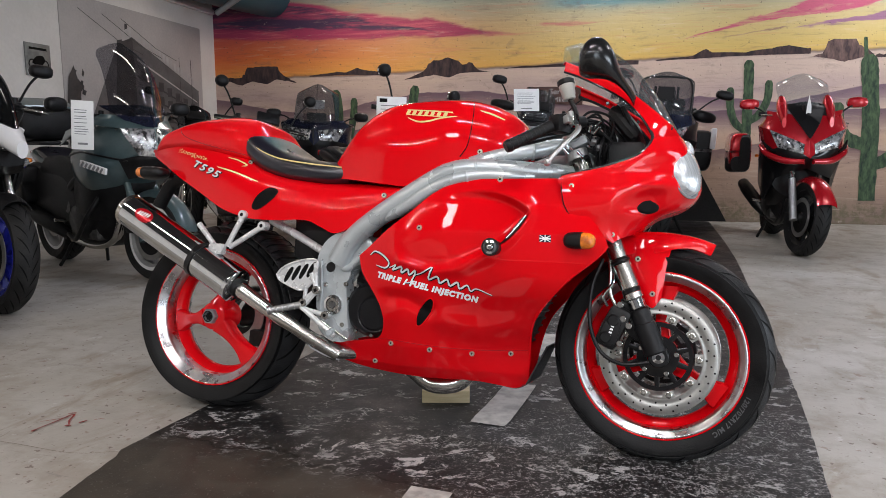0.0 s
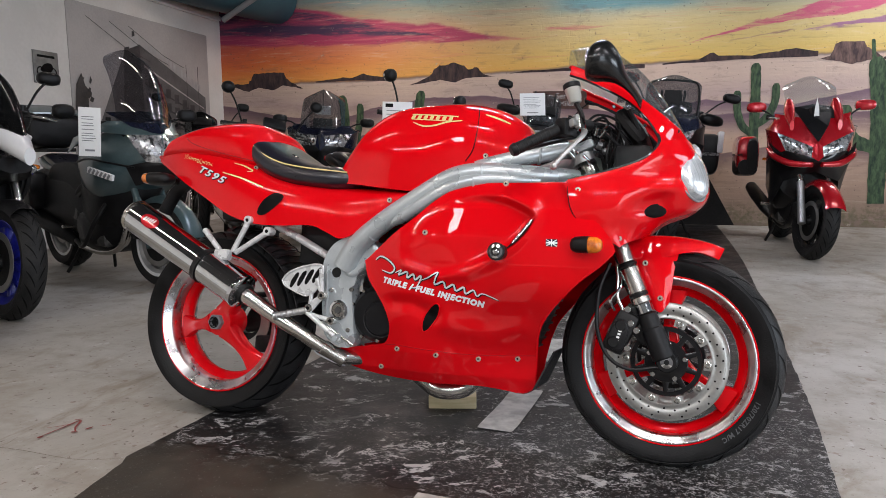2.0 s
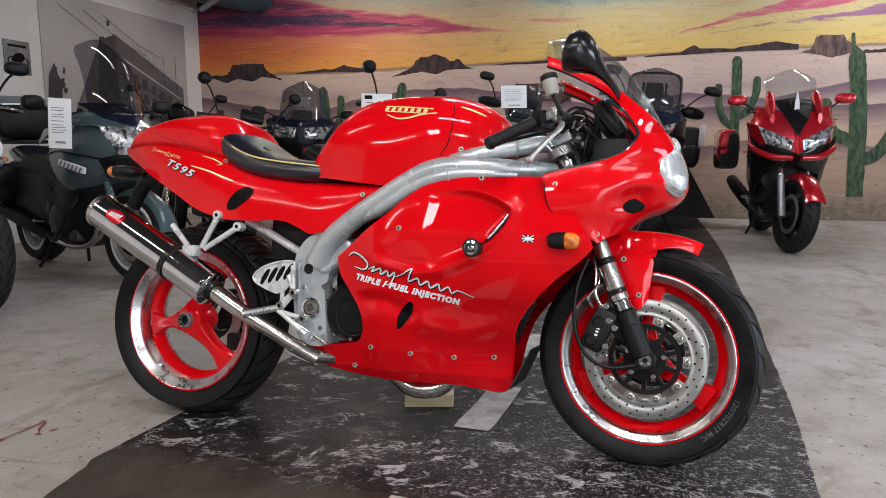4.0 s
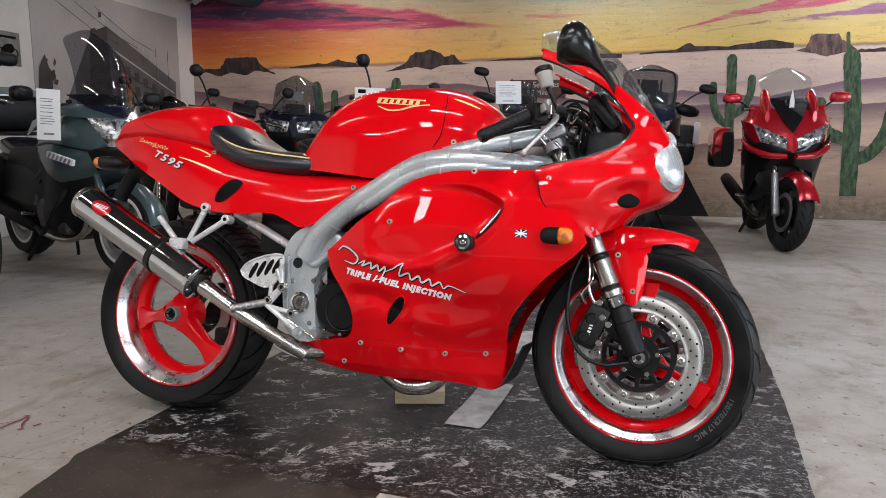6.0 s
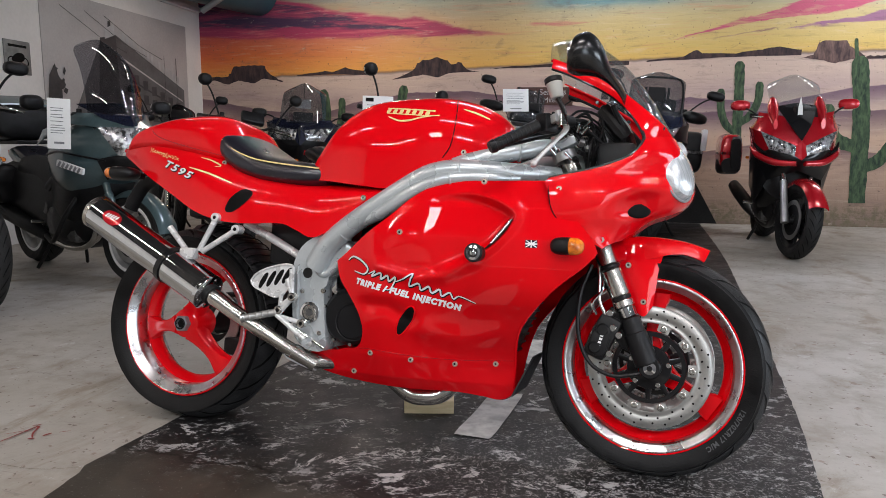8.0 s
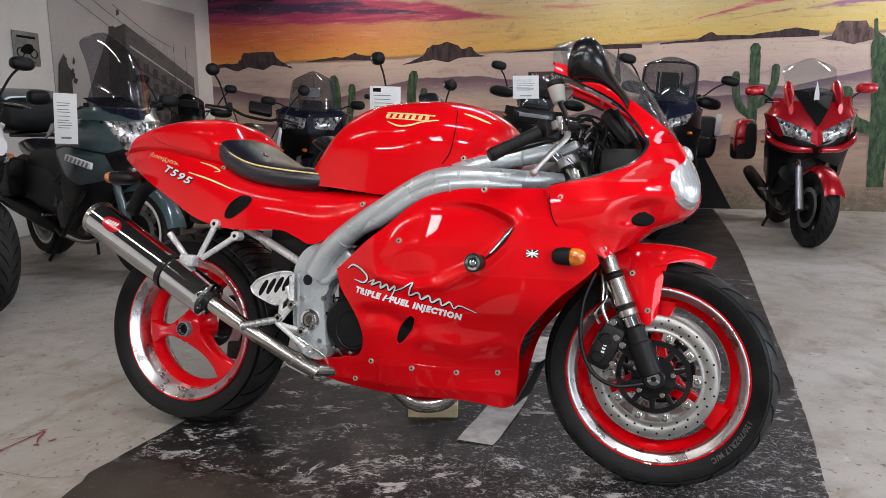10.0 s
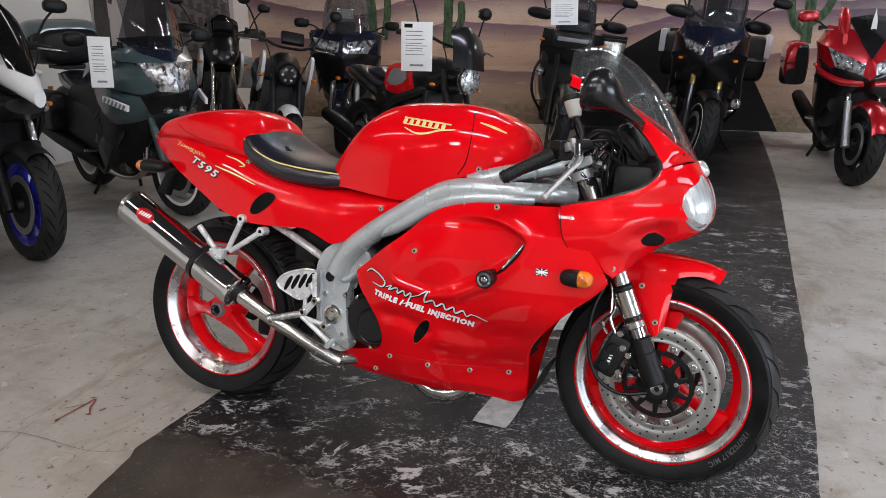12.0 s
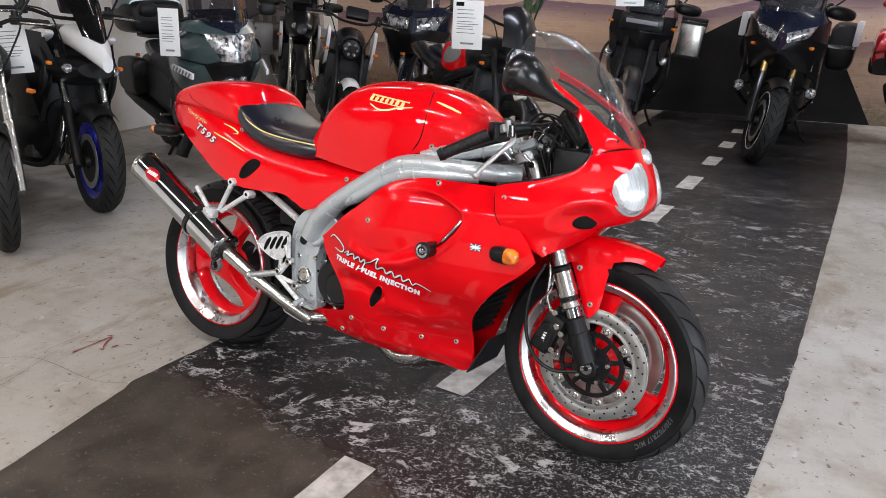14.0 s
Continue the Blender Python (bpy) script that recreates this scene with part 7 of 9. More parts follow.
# ---- wheels ----
def polished_wheel(T, R, w, spokes_at, depth, hub_w, tyre_label, ri, ro):
    """A three-spoke red wheel with a polished lip."""
    h = w / 2
    ty = hp("tyre", at_bm(tyre_bm(R, w, ro - 0.009, 112), T), TREAD, None, tyre_label, 60)
    kw = w / 0.12
    half = [(R - 0.0185 * kw, h * 0.80), (R - 0.009 * kw + 0.0008, h * 0.58), (R - 0.0012, h * 0.28), (R + 0.0008, 0)]
    hp("tread_band", at_bm(lathe([(R - 0.03 * kw, h * 0.74)] + half + [(r, -y) for r, y in half[-2::-1]] + [(R - 0.03 * kw, -h * 0.74)], 112), T), GREYTREAD, ty, "paler grey tread", 60)
    lip = hp("rim_lip", at_bm(lathe([(ro - 0.002, h * 0.84), (ro, h * 0.78), (ro - 0.011, h * 0.70), (ri + 0.004, h * 0.45), (ri + 0.004, -h * 0.45), (ro - 0.011, -h * 0.70), (ro, -h * 0.78), (ro - 0.002, -h * 0.84), (ro - 0.005, -h * 0.87), (ro - 0.009, -h * 0.845), (ro - 0.012, -h * 0.78), (ri + 0.005, -h * 0.70), (ri + 0.001, -h * 0.64), (ri, -h * 0.5), (ri, h * 0.66), (ri + 0.004, h * 0.77), (ro - 0.007, h * 0.87)], 112), T), POLISH, None, "polished alloy rim lip", 60)
    hp("rim_pinstripe", at_bm(lathe([(ro + 0.0005, -h * 0.80), (ro + 0.0022, -h * 0.825), (ro + 0.0005, -h * 0.85), (ro - 0.0015, -h * 0.825)], 96), T), RED, lip)
    well = hp("rim_well", at_bm(lathe([(ri - 0.0004, h * 0.50), (ri - 0.0008, h * 0.2), (ri - 0.0004, -h * 0.16), (ri - 0.004, -h * 0.12), (ri - 0.020, -h * 0.02), (ri - 0.024, h * 0.15), (ri - 0.020, h * 0.32), (ri - 0.004, h * 0.44)], 96), T), RED, None, "red painted rim well", 60)
    for a in spokes_at:
        rings = []
        for s in np.linspace(0, 1, 14):
            r = 0.040 + (ri - 0.012 - 0.040) * s
            ww = 0.068 - 0.030 * math.sin(math.pi * min(1, s * 1.15)) ** 0.8 + 0.060 * max(0, s - 0.72) ** 1.3
            dd = depth * (1 - 0.25 * s)
            cy = -hub_w * (1 - s) ** 1.2 * 0.45
            rings.append([(r, cy + dd * y, ww * z) for y, z in ((-0.5, -0.30), (-0.44, -0.44), (-0.2, -0.5), (0.2, -0.5), (0.44, -0.44), (0.5, -0.3), (0.5, 0.3), (0.44, 0.44), (0.2, 0.5), (-0.2, 0.5), (-0.44, 0.44), (-0.5, 0.30))])
        hp("spoke", at_bm(rings_bm(rings), T @ Matrix.Rotation(-radians(a), 4, "Y")), RED, None, "", 50)
    return ty, T


def tread_rubber():
    """Tyre rubber with slanted grooves on the tread and smooth side walls."""
    return mat("soft_tyre_rubber", (0.0032, 0.0032, 0.0036), (0.008, 0.008, 0.0085), 14, 0.46, bump=0.25, bscale=240, spec=0.22, rvar=0.3)


TREAD = tread_rubber()
GREYTREAD = mat("grey_tread_rubber", (0.010, 0.010, 0.0105), (0.026, 0.026, 0.027), 12, 0.48, bump=0.3, bscale=200, spec=0.30, rvar=0.3)
FIGURE = mat("raised_rubber", (0.05, 0.054, 0.06), (0.075, 0.08, 0.088), 20, 0.45)
FA, RA = Vector((1.453, 0, 0.30)), Vector((0.004, 0, 0.312))
FRONT = Vector((-0.001, 0.030, 0.007))   # the fork stands a little towards the side stand and is turned a touch
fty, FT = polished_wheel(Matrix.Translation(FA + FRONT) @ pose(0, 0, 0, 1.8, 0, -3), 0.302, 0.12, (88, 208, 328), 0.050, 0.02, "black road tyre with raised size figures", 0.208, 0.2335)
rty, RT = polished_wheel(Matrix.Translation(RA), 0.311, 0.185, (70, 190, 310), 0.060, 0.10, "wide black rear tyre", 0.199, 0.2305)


def grooves(T, R, w, n, lean):
    """Slanted sipes cut as thin dark wedges lying on the tread."""
    bm = bmesh.new()
    h = w / 2
    for k in range(n):
        for s in (1, -1):
            a0 = 2 * math.pi * (k + (0.5 if s < 0 else 0)) / n
            row = []
            for i in range(7):
                f = i / 6
                y = h * (0.10 + 0.72 * f)
                yy = y / h
                r = float(np.interp(yy, (0, 0.28, 0.58, 0.84, 0.95), (R, R - 0.002, R - 0.009 * w / 0.12, R - 0.022 * w / 0.12, R - 0.035 * w / 0.12))) + 0.0020
                a = a0 + lean * f ** 0.8
                wd = 0.0058 * (0.25 + math.sin(math.pi * min(1, f * 0.9 + 0.1))) / R
                row.append((bm.verts.new(T @ Vector((r * math.cos(a - wd), s * y, r * math.sin(a - wd)))), bm.verts.new(T @ Vector((r * math.cos(a + wd), s * y, r * math.sin(a + wd))))))
            for p, q in zip(row, row[1:]):
                bm.faces.new((p[0], p[1], q[1], q[0]))
    return bm


hp("tread_groove", grooves(FT, 0.302, 0.12, 22, 0.30), BLACKD, fty)["kind"] = "stuff"
hp("tread_groove", grooves(RT, 0.311, 0.185, 22, -0.34), BLACKD, rty)["kind"] = "stuff"


def on_wall_of_tyre(R, h, T, a0):
    def place(u, v):
        r = R + v
        a = a0 - u / R
        y = float(np.interp(r, (0.236, 0.257, 0.272, 0.282), (h * 0.82, h * 0.99, h, h * 0.9))) + 0.0015
        return T @ Vector((r * math.cos(a), -y, r * math.sin(a)))
    return place


flip_ = on_wall_of_tyre(0.246, 0.06, FT, 0.0)
hp("size_figures", lettering("120/70ZR17 M/C", 0.0175, lambda u, v: flip_(u + 0.246 * radians(20), v), 1.15, 0.0, bold=0.0006), FIGURE, fty, "raised grey size figures")
# hubs and discs
for s in (1, -1):
    y = -s * 0.066
    disc = hp("brake_disc", at_bm(lathe([(0.1605, y - 0.0020), (0.162, y), (0.1605, y + 0.0025), (0.119, y + 0.0025), (0.117, y), (0.119, y - 0.0025), (0.1235, y - 0.0027), (0.1245, y - 0.0021), (0.1335, y - 0.0021), (0.1345, y - 0.0027), (0.155, y - 0.0027), (0.156, y - 0.0021)], 96), FT), DISC, None, "drilled floating brake disc")
    bm = bmesh.new()
    for k in range(60):
        a, r = 2 * math.pi * k / 60, (0.128, 0.134, 0.141, 0.147, 0.153)[(k * 3) % 5]
        c = FT @ Vector((r * math.cos(a), y - s * 0.0031, r * math.sin(a)))
        vs = [bm.verts.new(c + Vector((0.0029 * math.cos(q), 0, 0.0029 * math.sin(q)))) for q in np.linspace(0, 2 * math.pi, 9)[:-1]]
        bm.faces.new(vs)
    hp("drill_hole", bm, BLACKD, disc)["kind"] = "stuff"
    car = hp("disc_carrier", at_bm(lathe([(0.094, y - 0.004), (0.096, y), (0.094, y + 0.004), (0.083, y + 0.004), (0.083, y - 0.004)], 40), FT), BLACKP, disc, "black disc carrier")
    for k in range(10):
        a = 2 * math.pi * k / 10
        hp("carrier_arm", at_bm(spoke_bm(0.035, 0.092, 0.018, 0.010, 0.009, 0.007, a + 0.3), FT @ Matrix.Translation((0, y, 0))), BLACKP, disc)
        p = FT @ Vector((0.108 * math.cos(a), y, 0.108 * math.sin(a)))
        hp("disc_tab", at_bm(spoke_bm(0.098, 0.122, 0.030, 0.034, 0.0046, 0.0046, -a), FT @ Matrix.Translation((0, y, 0))), DISC, disc)
        hp("disc_button", at_bm(lathe([(0.0095, s * 0.004), (0.0095, -s * 0.006), (0.007, -s * 0.0075), (0.0035, -s * 0.007), (0.003, s * 0.004)], 16), Matrix.Translation(p)), STEEL, disc)
    for k in range(5):
        a = 2 * math.pi * k / 5 + 0.2
        p = FT @ Vector((0.050 * math.cos(a), y - s * 0.004, 0.050 * math.sin(a)))
        hp("disc_bolt", cyl((p.x, p.y, p.z), (p.x, p.y - s * 0.008, p.z), 0.007, seg=8), STEEL, disc)
    hp("disc_hub", at_bm(lathe([(0.056, y + s * 0.004), (0.058, y), (0.056, y - s * 0.005), (0.03, y - s * 0.006), (0.03, y + s * 0.004)], 32), FT), BLACKP, disc)
hp("front_hub", at_bm(lathe([(0.044, 0.06), (0.05, 0.03), (0.05, -0.03), (0.044, -0.06), (0.014, -0.06), (0.014, 0.06)], 32), FT), RED)
hp("rear_hub", at_bm(lathe([(0.050, 0.02), (0.056, -0.03), (0.046, -0.070), (0.032, -0.078), (0.012, -0.078), (0.012, 0.02)], 36), RT), RED)
nut = hp("rear_axle_nut", at_bm(lathe([(0.027, -0.074), (0.027, -0.094), (0.023, -0.098), (0.016, -0.098), (0.015, -0.082)], 6), RT), GREYP, None, "dark grey axle nut")
# black ring and disc stand in for the shade inside the hollow nut
hp("axle_bore", at_bm(lathe([(0.015, -0.080), (0.019, -0.0985), (0.015, -0.0985)], 20), RT), BLACKD, nut)
hp("axle_end", at_bm(lathe([(0.0175, -0.0975), (0.0165, -0.090), (0.0005, -0.088)], 20, closed=False), RT), BLACKD, nut)
hp("rear_disc", at_bm(lathe([(0.110, 0.064), (0.110, 0.069), (0.075, 0.069), (0.075, 0.064)], 48), RT), DISC)
hp("rear_caliper", box(0.115, 0.07, 0.235, 0.09, 0.05, 0.06, 0.012), ENGINE)
hp("chain_guard", tube([(0.02, 0.115, 0.40), (0.2, 0.12, 0.42), (0.36, 0.11, 0.43)], 0.014, 8, flat=0.5), PLASTIC)
hp("eccentric_hub", at_bm(lathe([(0.075, 0.10), (0.085, 0.12), (0.085, 0.15), (0.06, 0.155), (0.05, 0.10)], 36), RT), ENGINE)

# ---- front fork, mudguard, calipers, cockpit ----
rk = Vector((-0.400, 0, 0.9165))
for s in (1, -1):
    fy = -s * 0.098
    base = Vector((1.434, fy, 0.335))

    def up(t):
        return tuple(base + rk * t)

    leg = hp("fork_leg", cyl(up(-0.02), up(0.10), 0.029, 0.027, 24), PLASTIC, None, "black and steel upside-down fork leg")
    leg.location = FRONT
    hp("fork_lug", join(cyl((1.453, fy + s * 0.028, 0.30), (1.453, fy - s * 0.020, 0.30), 0.030, 0.028, 24), cyl(up(-0.03), up(0.06), 0.031, 0.030, 20)), PLASTIC, leg)
    hp("stanchion", cyl(up(0.10), up(0.135), 0.0225, 0.0225, 20), CHROME, leg)
    hp("lower_collar", cyl(up(0.128), up(0.150), 0.029, 0.028, 24), STEEL, leg)
    hp("dust_seal", cyl(up(0.148), up(0.162), 0.0265, 0.0265, 24), BLACKP, leg)
    hp("outer_tube", cyl(up(0.160), up(0.235), 0.0285, 0.0275, 24), STEEL, leg)
    hp("clamp_ring", cyl(up(0.235), up(0.247), 0.0290, 0.0290, 24), BLACKP, leg)
    hp("upper_tube", cyl(up(0.247), up(0.62), 0.0265, 0.0265, 24), STEEL, leg)
    hp("fork_cap", cyl(up(0.615), up(0.640), 0.024, 0.020, 16), CASTING, leg)
    ax = hp("axle_end", lathe([(0.0165, -0.118 if s > 0 else 0.118), (0.0165, -0.108 if s > 0 else 0.108), (0.0075, -0.110 if s > 0 else 0.110), (0.007, -0.119 if s > 0 else 0.119)], 24, m=Matrix.Translation(FA)), CHROME, leg, "bright hollow axle end")
    # caliper
    cal = hp("brake_caliper", box(0, 0, 0, 0.062, 0.046, 0.120, 0.016, pose(1.330, -s * 0.106, 0.372, 0, 24, 0)), ENGINE, None, "black four-piston brake caliper")
    cal.location = FRONT
    hp("caliper_face", plate([(1.308, 0.326), (1.336, 0.326), (1.345, 0.352), (1.352, 0.392), (1.336, 0.404), (1.314, 0.396), (1.302, 0.356)], -s * 0.126, -s * 0.133, 30, True, 0.003), PLASTIC, cal)
    hp("caliper_badge", join(*[plate([(1.3145 + 0.0026 * k, 0.340 + 0.0088 * k), (1.3225 + 0.0026 * k, 0.3375 + 0.0088 * k), (1.3243 + 0.0026 * k, 0.3425 + 0.0088 * k), (1.3163 + 0.0026 * k, 0.345 + 0.0088 * k)], -s * 0.1332, -s * 0.1342, 12, False) for k in range(6)]), WHITED, cal, "small white maker's mark")
    for x, z in ((1.318, 0.345), (1.337, 0.392)):
        hp("piston_boss", cyl((x - 0.006, -s * 0.118, z), (x - 0.006, -s * 0.1365, z), 0.019, 0.015, 20), ENGINE, cal)
    for x, z in ((1.347, 0.436), (1.372, 0.380), (1.350, 0.33), (1.356, 0.398)):
        hp("caliper_bolt", cyl((x, -s * 0.09, z), (x, -s * 0.130, z), 0.009, 0.009, 12), STEEL, cal)
    hp("caliper_bracket", plate([(1.345, 0.45), (1.375, 0.43), (1.41, 0.39), (1.42, 0.35), (1.39, 0.34), (1.355, 0.38)], -s * 0.082, -s * 0.098, 24, True, 0.003), BLACKP, cal)
hp("brake_hose", tube([(1.292, -0.10, 0.56), (1.268, -0.125, 0.48), (1.268, -0.130, 0.38), (1.30, -0.130, 0.305), (1.36, -0.130, 0.275), (1.43, -0.12, 0.285)], 0.0055, 8, 40), PLASTIC, None, "black speedometer cable").location = FRONT
hp("brake_line", tube([(1.30, -0.09, 0.60), (1.315, -0.115, 0.53), (1.318, -0.120, 0.47), (1.338, -0.118, 0.425)], 0.005, 8), STEEL).location = FRONT
hp("hose_guide", tube([(1.31, -0.09, 0.56), (1.325, -0.12, 0.50), (1.30, -0.125, 0.46), (1.312, -0.12, 0.43)], 0.004, 6), CHROME).location = FRONT
# mudguard: crown over the tyre with a drop at the fork
GM = []
for a in np.linspace(radians(66.5), radians(121), 34):
    f = (a - radians(66.5)) / radians(54.5)
    hw = 0.030 + 0.042 * sm(f, 0.0, 0.45)
    rr = 0.330 + 0.014 * sm(f, 0.3, 1.0)
    drop = 0.020 + 0.030 * sm(f, 0.15, 0.55)
    GM.append([(FA.x + (rr + 0.012 * (1 - q * q) - drop * abs(q) ** 4) * math.cos(a), hw * math.sin(q * math.pi / 2 * 0.96), FA.z + (rr + 0.012 * (1 - q * q) - drop * abs(q) ** 4) * math.sin(a)) for q in np.linspace(-1, 1, 21)])
mg = hp("front_mudguard", sheet(GM, 0.003), RED, None, "glossy red front mudguard", 60)
mg.location = FRONT
for s in (1, -1):
    LEG = coons([(1.412, 0.440), (1.432, 0.432), (1.452, 0.460)], [(1.335, 0.600), (1.40, 0.622), (1.475, 0.605)], [(1.412, 0.440), (1.385, 0.510), (1.355, 0.570), (1.335, 0.600)], [(1.452, 0.460), (1.458, 0.510), (1.463, 0.555), (1.475, 0.605)], 14, 18)
    hp("mudguard_leg", sheet([[(p[0], -s * (0.074 + 0.010 * math.sin(math.pi * i / 13) - 0.012 * (j / 17) ** 2), p[1]) for i, p in enumerate(r if s < 0 else r[::-1])] for j, r in enumerate(LEG)], 0.003), RED, mg, "", 60)
    for x, z in ((1.385, 0.565), (1.428, 0.470)):
        o = new("bolt", BOLT)
        o.parent = mg
        o.location = (x, -s * 0.082, z)
        if s < 0:
            o.rotation_euler = (0, 0, math.pi)
GRIPM = mat("grip_rubber", (0.004, 0.004, 0.004), (0.007, 0.007, 0.007), 40, 0.5, bump=0.4, bscale=150, spec=0.25)
# yokes, clip-ons, controls
hp("top_yoke", join(box(0, 0, 0, 0.07, 0.25, 0.026, 0.009, pose(1.205, 0, 0.885, 0, -23.6, 0)), cyl((1.225, 0, 0.875), (1.215, 0, 0.91), 0.02, seg=16)), ALLOY, None, "silver top yoke")
hp("lower_yoke", box(0, 0, 0, 0.075, 0.26, 0.035, 0.01, pose(1.285, 0, 0.70, 0, -23.6, 0)), ENGINE)
hp("steering_head", cyl((1.20, 0, 0.90), (1.285, 0, 0.70), 0.035, 0.035, 20), ALLOY)
for s in (1, -1):
    g0, g1 = Vector((1.067, -s * 0.305, 0.848)), Vector((1.160, -s * 0.248, 0.908))
    hp("clip_on", cyl(tuple(g0), tuple(Vector((1.215, -s * 0.12, 0.925))), 0.011), BLACKP)
    hp("grip", tube([tuple(g0.lerp(g1, f)) for f in (0, 0.33, 0.66, 1)], [0.0158, 0.0152, 0.0156, 0.0165], 18, 12), GRIPM, None, "ribbed black rubber grip")
    hp("bar_end", cyl(tuple(g0 + (g0 - g1).normalized() * 0.016), tuple(g0), 0.015, 0.018, 18), PLASTIC)
    for k in range(7):
        p = g0.lerp(g1, 0.12 + 0.11 * k)
        hp("grip_rib", at_bm(lathe([(0.0160, -0.002), (0.0167, 0), (0.0160, 0.002), (0.014, 0)], 16), Matrix.Translation(p) @ (g1 - g0).to_track_quat("Y", "Z").to_matrix().to_4x4()), RUBBER)
    hp("switch_block", box(0, 0, 0, 0.045, 0.05, 0.05, 0.012, pose(1.178, -s * 0.225, 0.917, 0, 0, -s * 35)), PLASTIC)
    hp("master_cylinder", cyl((1.195, -s * 0.235, 0.925), (1.232, -s * 0.165, 0.935), 0.015, 0.015, 14), ENGINE)
    hp("lever", tube([(1.205, -s * 0.225, 0.925), (1.232, -s * 0.250, 0.90), (1.208, -s * 0.282, 0.86), (1.178, -s * 0.298, 0.822), (1.166, -s * 0.302, 0.806)], [0.010, 0.008, 0.007, 0.007, 0.0075], 12, 24, flat=0.7), CASTING, None, "bare alloy brake lever")
    hp("lever_ball", lathe([(0.0005, -0.009), (0.007, -0.006), (0.0095, 0), (0.007, 0.006), (0.0005, 0.009)], 14, m=Matrix.Translation((1.165, -s * 0.302, 0.803)), closed=False), CASTING)
pot = hp("fluid_reservoir", cyl((1.186, -0.136, 1.004), (1.174, -0.133, 1.046), 0.017, 0.022, 22), mat("cloudy_plastic", (0.42, 0.42, 0.39), (0.52, 0.52, 0.48), 9, 0.3), None, "cloudy white brake fluid reservoir")
hp("reservoir_cap", cyl((1.1745, -0.133, 1.044), (1.170, -0.132, 1.060), 0.0245, 0.0245, 22), PLASTIC, pot, "black cap")
hp("reservoir_stalk", tube([(1.187, -0.136, 1.004), (1.205, -0.142, 0.97), (1.215, -0.16, 0.93)], 0.007, 8), PLASTIC)
rngc = random.Random(7)
for k in range(7):
    y = -0.17 + 0.045 * k
    hp("cable", tube([(1.19 + rngc.uniform(-0.02, 0.02), y, 0.915), (1.235 + rngc.uniform(-0.02, 0.03), y * 0.9, 0.93 + rngc.uniform(-0.02, 0.03)), (1.27 + rngc.uniform(-0.02, 0.04), y * 0.55 + rngc.uniform(-0.05, 0.05), 0.88), (1.27 + rngc.uniform(-0.02, 0.03), y * 0.4, 0.78)], rngc.uniform(0.003, 0.0045), 8, 20), PLASTIC)
hp("instrument_panel", join(box(0, 0, 0, 0.05, 0.24, 0.12, 0.03, pose(1.335, 0, 0.945, 0, -40, 0))), PLASTIC, None, "black instrument cluster")
for y in (-0.07, 0.0, 0.07):
    hp("dial", cyl(tuple(pose(1.335, 0, 0.945, 0, -40, 0) @ Vector((-0.024, y, 0.0))), tuple(pose(1.335, 0, 0.945, 0, -40, 0) @ Vector((-0.031, y, 0.0))), 0.036, 0.036, 24), BLACKP)
for k in range(40):
    x, y, z = 1.19 + rngc.uniform(0, 0.085), rngc.uniform(-0.17, 0.14), rngc.uniform(0.83, 0.945)
    if k % 2:
        hp("clamp", box(0, 0, 0, 0.014, 0.020, 0.012, 0.003, pose(x, y, z, rngc.uniform(-30, 30), rngc.uniform(-30, 30), rngc.uniform(-40, 40))), CASTING if k % 4 == 1 else PLASTIC)
    else:
        hp("fitting", cyl((x, y, z), (x + rngc.uniform(-0.02, 0.02), y - 0.012, z + 0.018), 0.0058, 0.005, 10), CHROME)
for k in range(11):
    y = -0.205 + rngc.uniform(0.0, 0.16)
    hp("control_cable", tube([(1.20, y, 0.93), (1.235 + rngc.uniform(-0.01, 0.03), y * 1.02, 0.965 + rngc.uniform(-0.035, 0.01)), (1.29 + rngc.uniform(-0.02, 0.03), y * rngc.uniform(0.5, 0.95), 0.93 + rngc.uniform(-0.04, 0.02)), (1.30 + rngc.uniform(-0.03, 0.02), y * 0.7, 0.86), (1.27, y * 0.5, 0.79)], rngc.uniform(0.003, 0.0042), 8, 26), PLASTIC)
for s in (1, -1):
    hp("fork_clamp", at_bm(lathe([(0.032, -0.012), (0.032, 0.012), (0.027, 0.012), (0.027, -0.012)], 20), Matrix.Translation((1.208, -s * 0.098, 0.853)) @ Vector((-0.400, 0, 0.9165)).to_track_quat("Y", "Z").to_matrix().to_4x4()), CASTING)
    hp("lever_perch", join(box(0, 0, 0, 0.028, 0.022, 0.022, 0.005, pose(1.198, -s * 0.238, 0.926, 10, -15, -s * 35)), cyl((1.212, -s * 0.236, 0.915), (1.206, -s * 0.236, 0.948), 0.008, 0.008, 12)), CASTING)
    hp("adjuster", cyl((1.226, -s * 0.252, 0.905), (1.222, -s * 0.246, 0.935), 0.011, 0.010, 14), CHROME)
hp("ignition_barrel", cyl((1.235, 0, 0.895), (1.222, 0, 0.928), 0.017, 0.016, 16), CASTING)
hp("inner_panel", sheet([[(1.22 + 0.20 * u, 0.205 * q * (1 - 0.25 * u), 0.755 + 0.10 * u * u + 0.03 * abs(q)) for q in np.linspace(-1, 1, 13)] for u in np.linspace(0, 1, 8)], 0.004), PLASTIC, None, "black inner cowl panel")
hp("inner_box", box(1.345, 0, 0.84, 0.10, 0.26, 0.10, 0.02), PLASTIC)
hp("cowl_stay", tube([(1.30, -0.06, 0.80), (1.36, -0.10, 0.90), (1.33, -0.13, 0.985)], 0.007, 8), ENGINE)
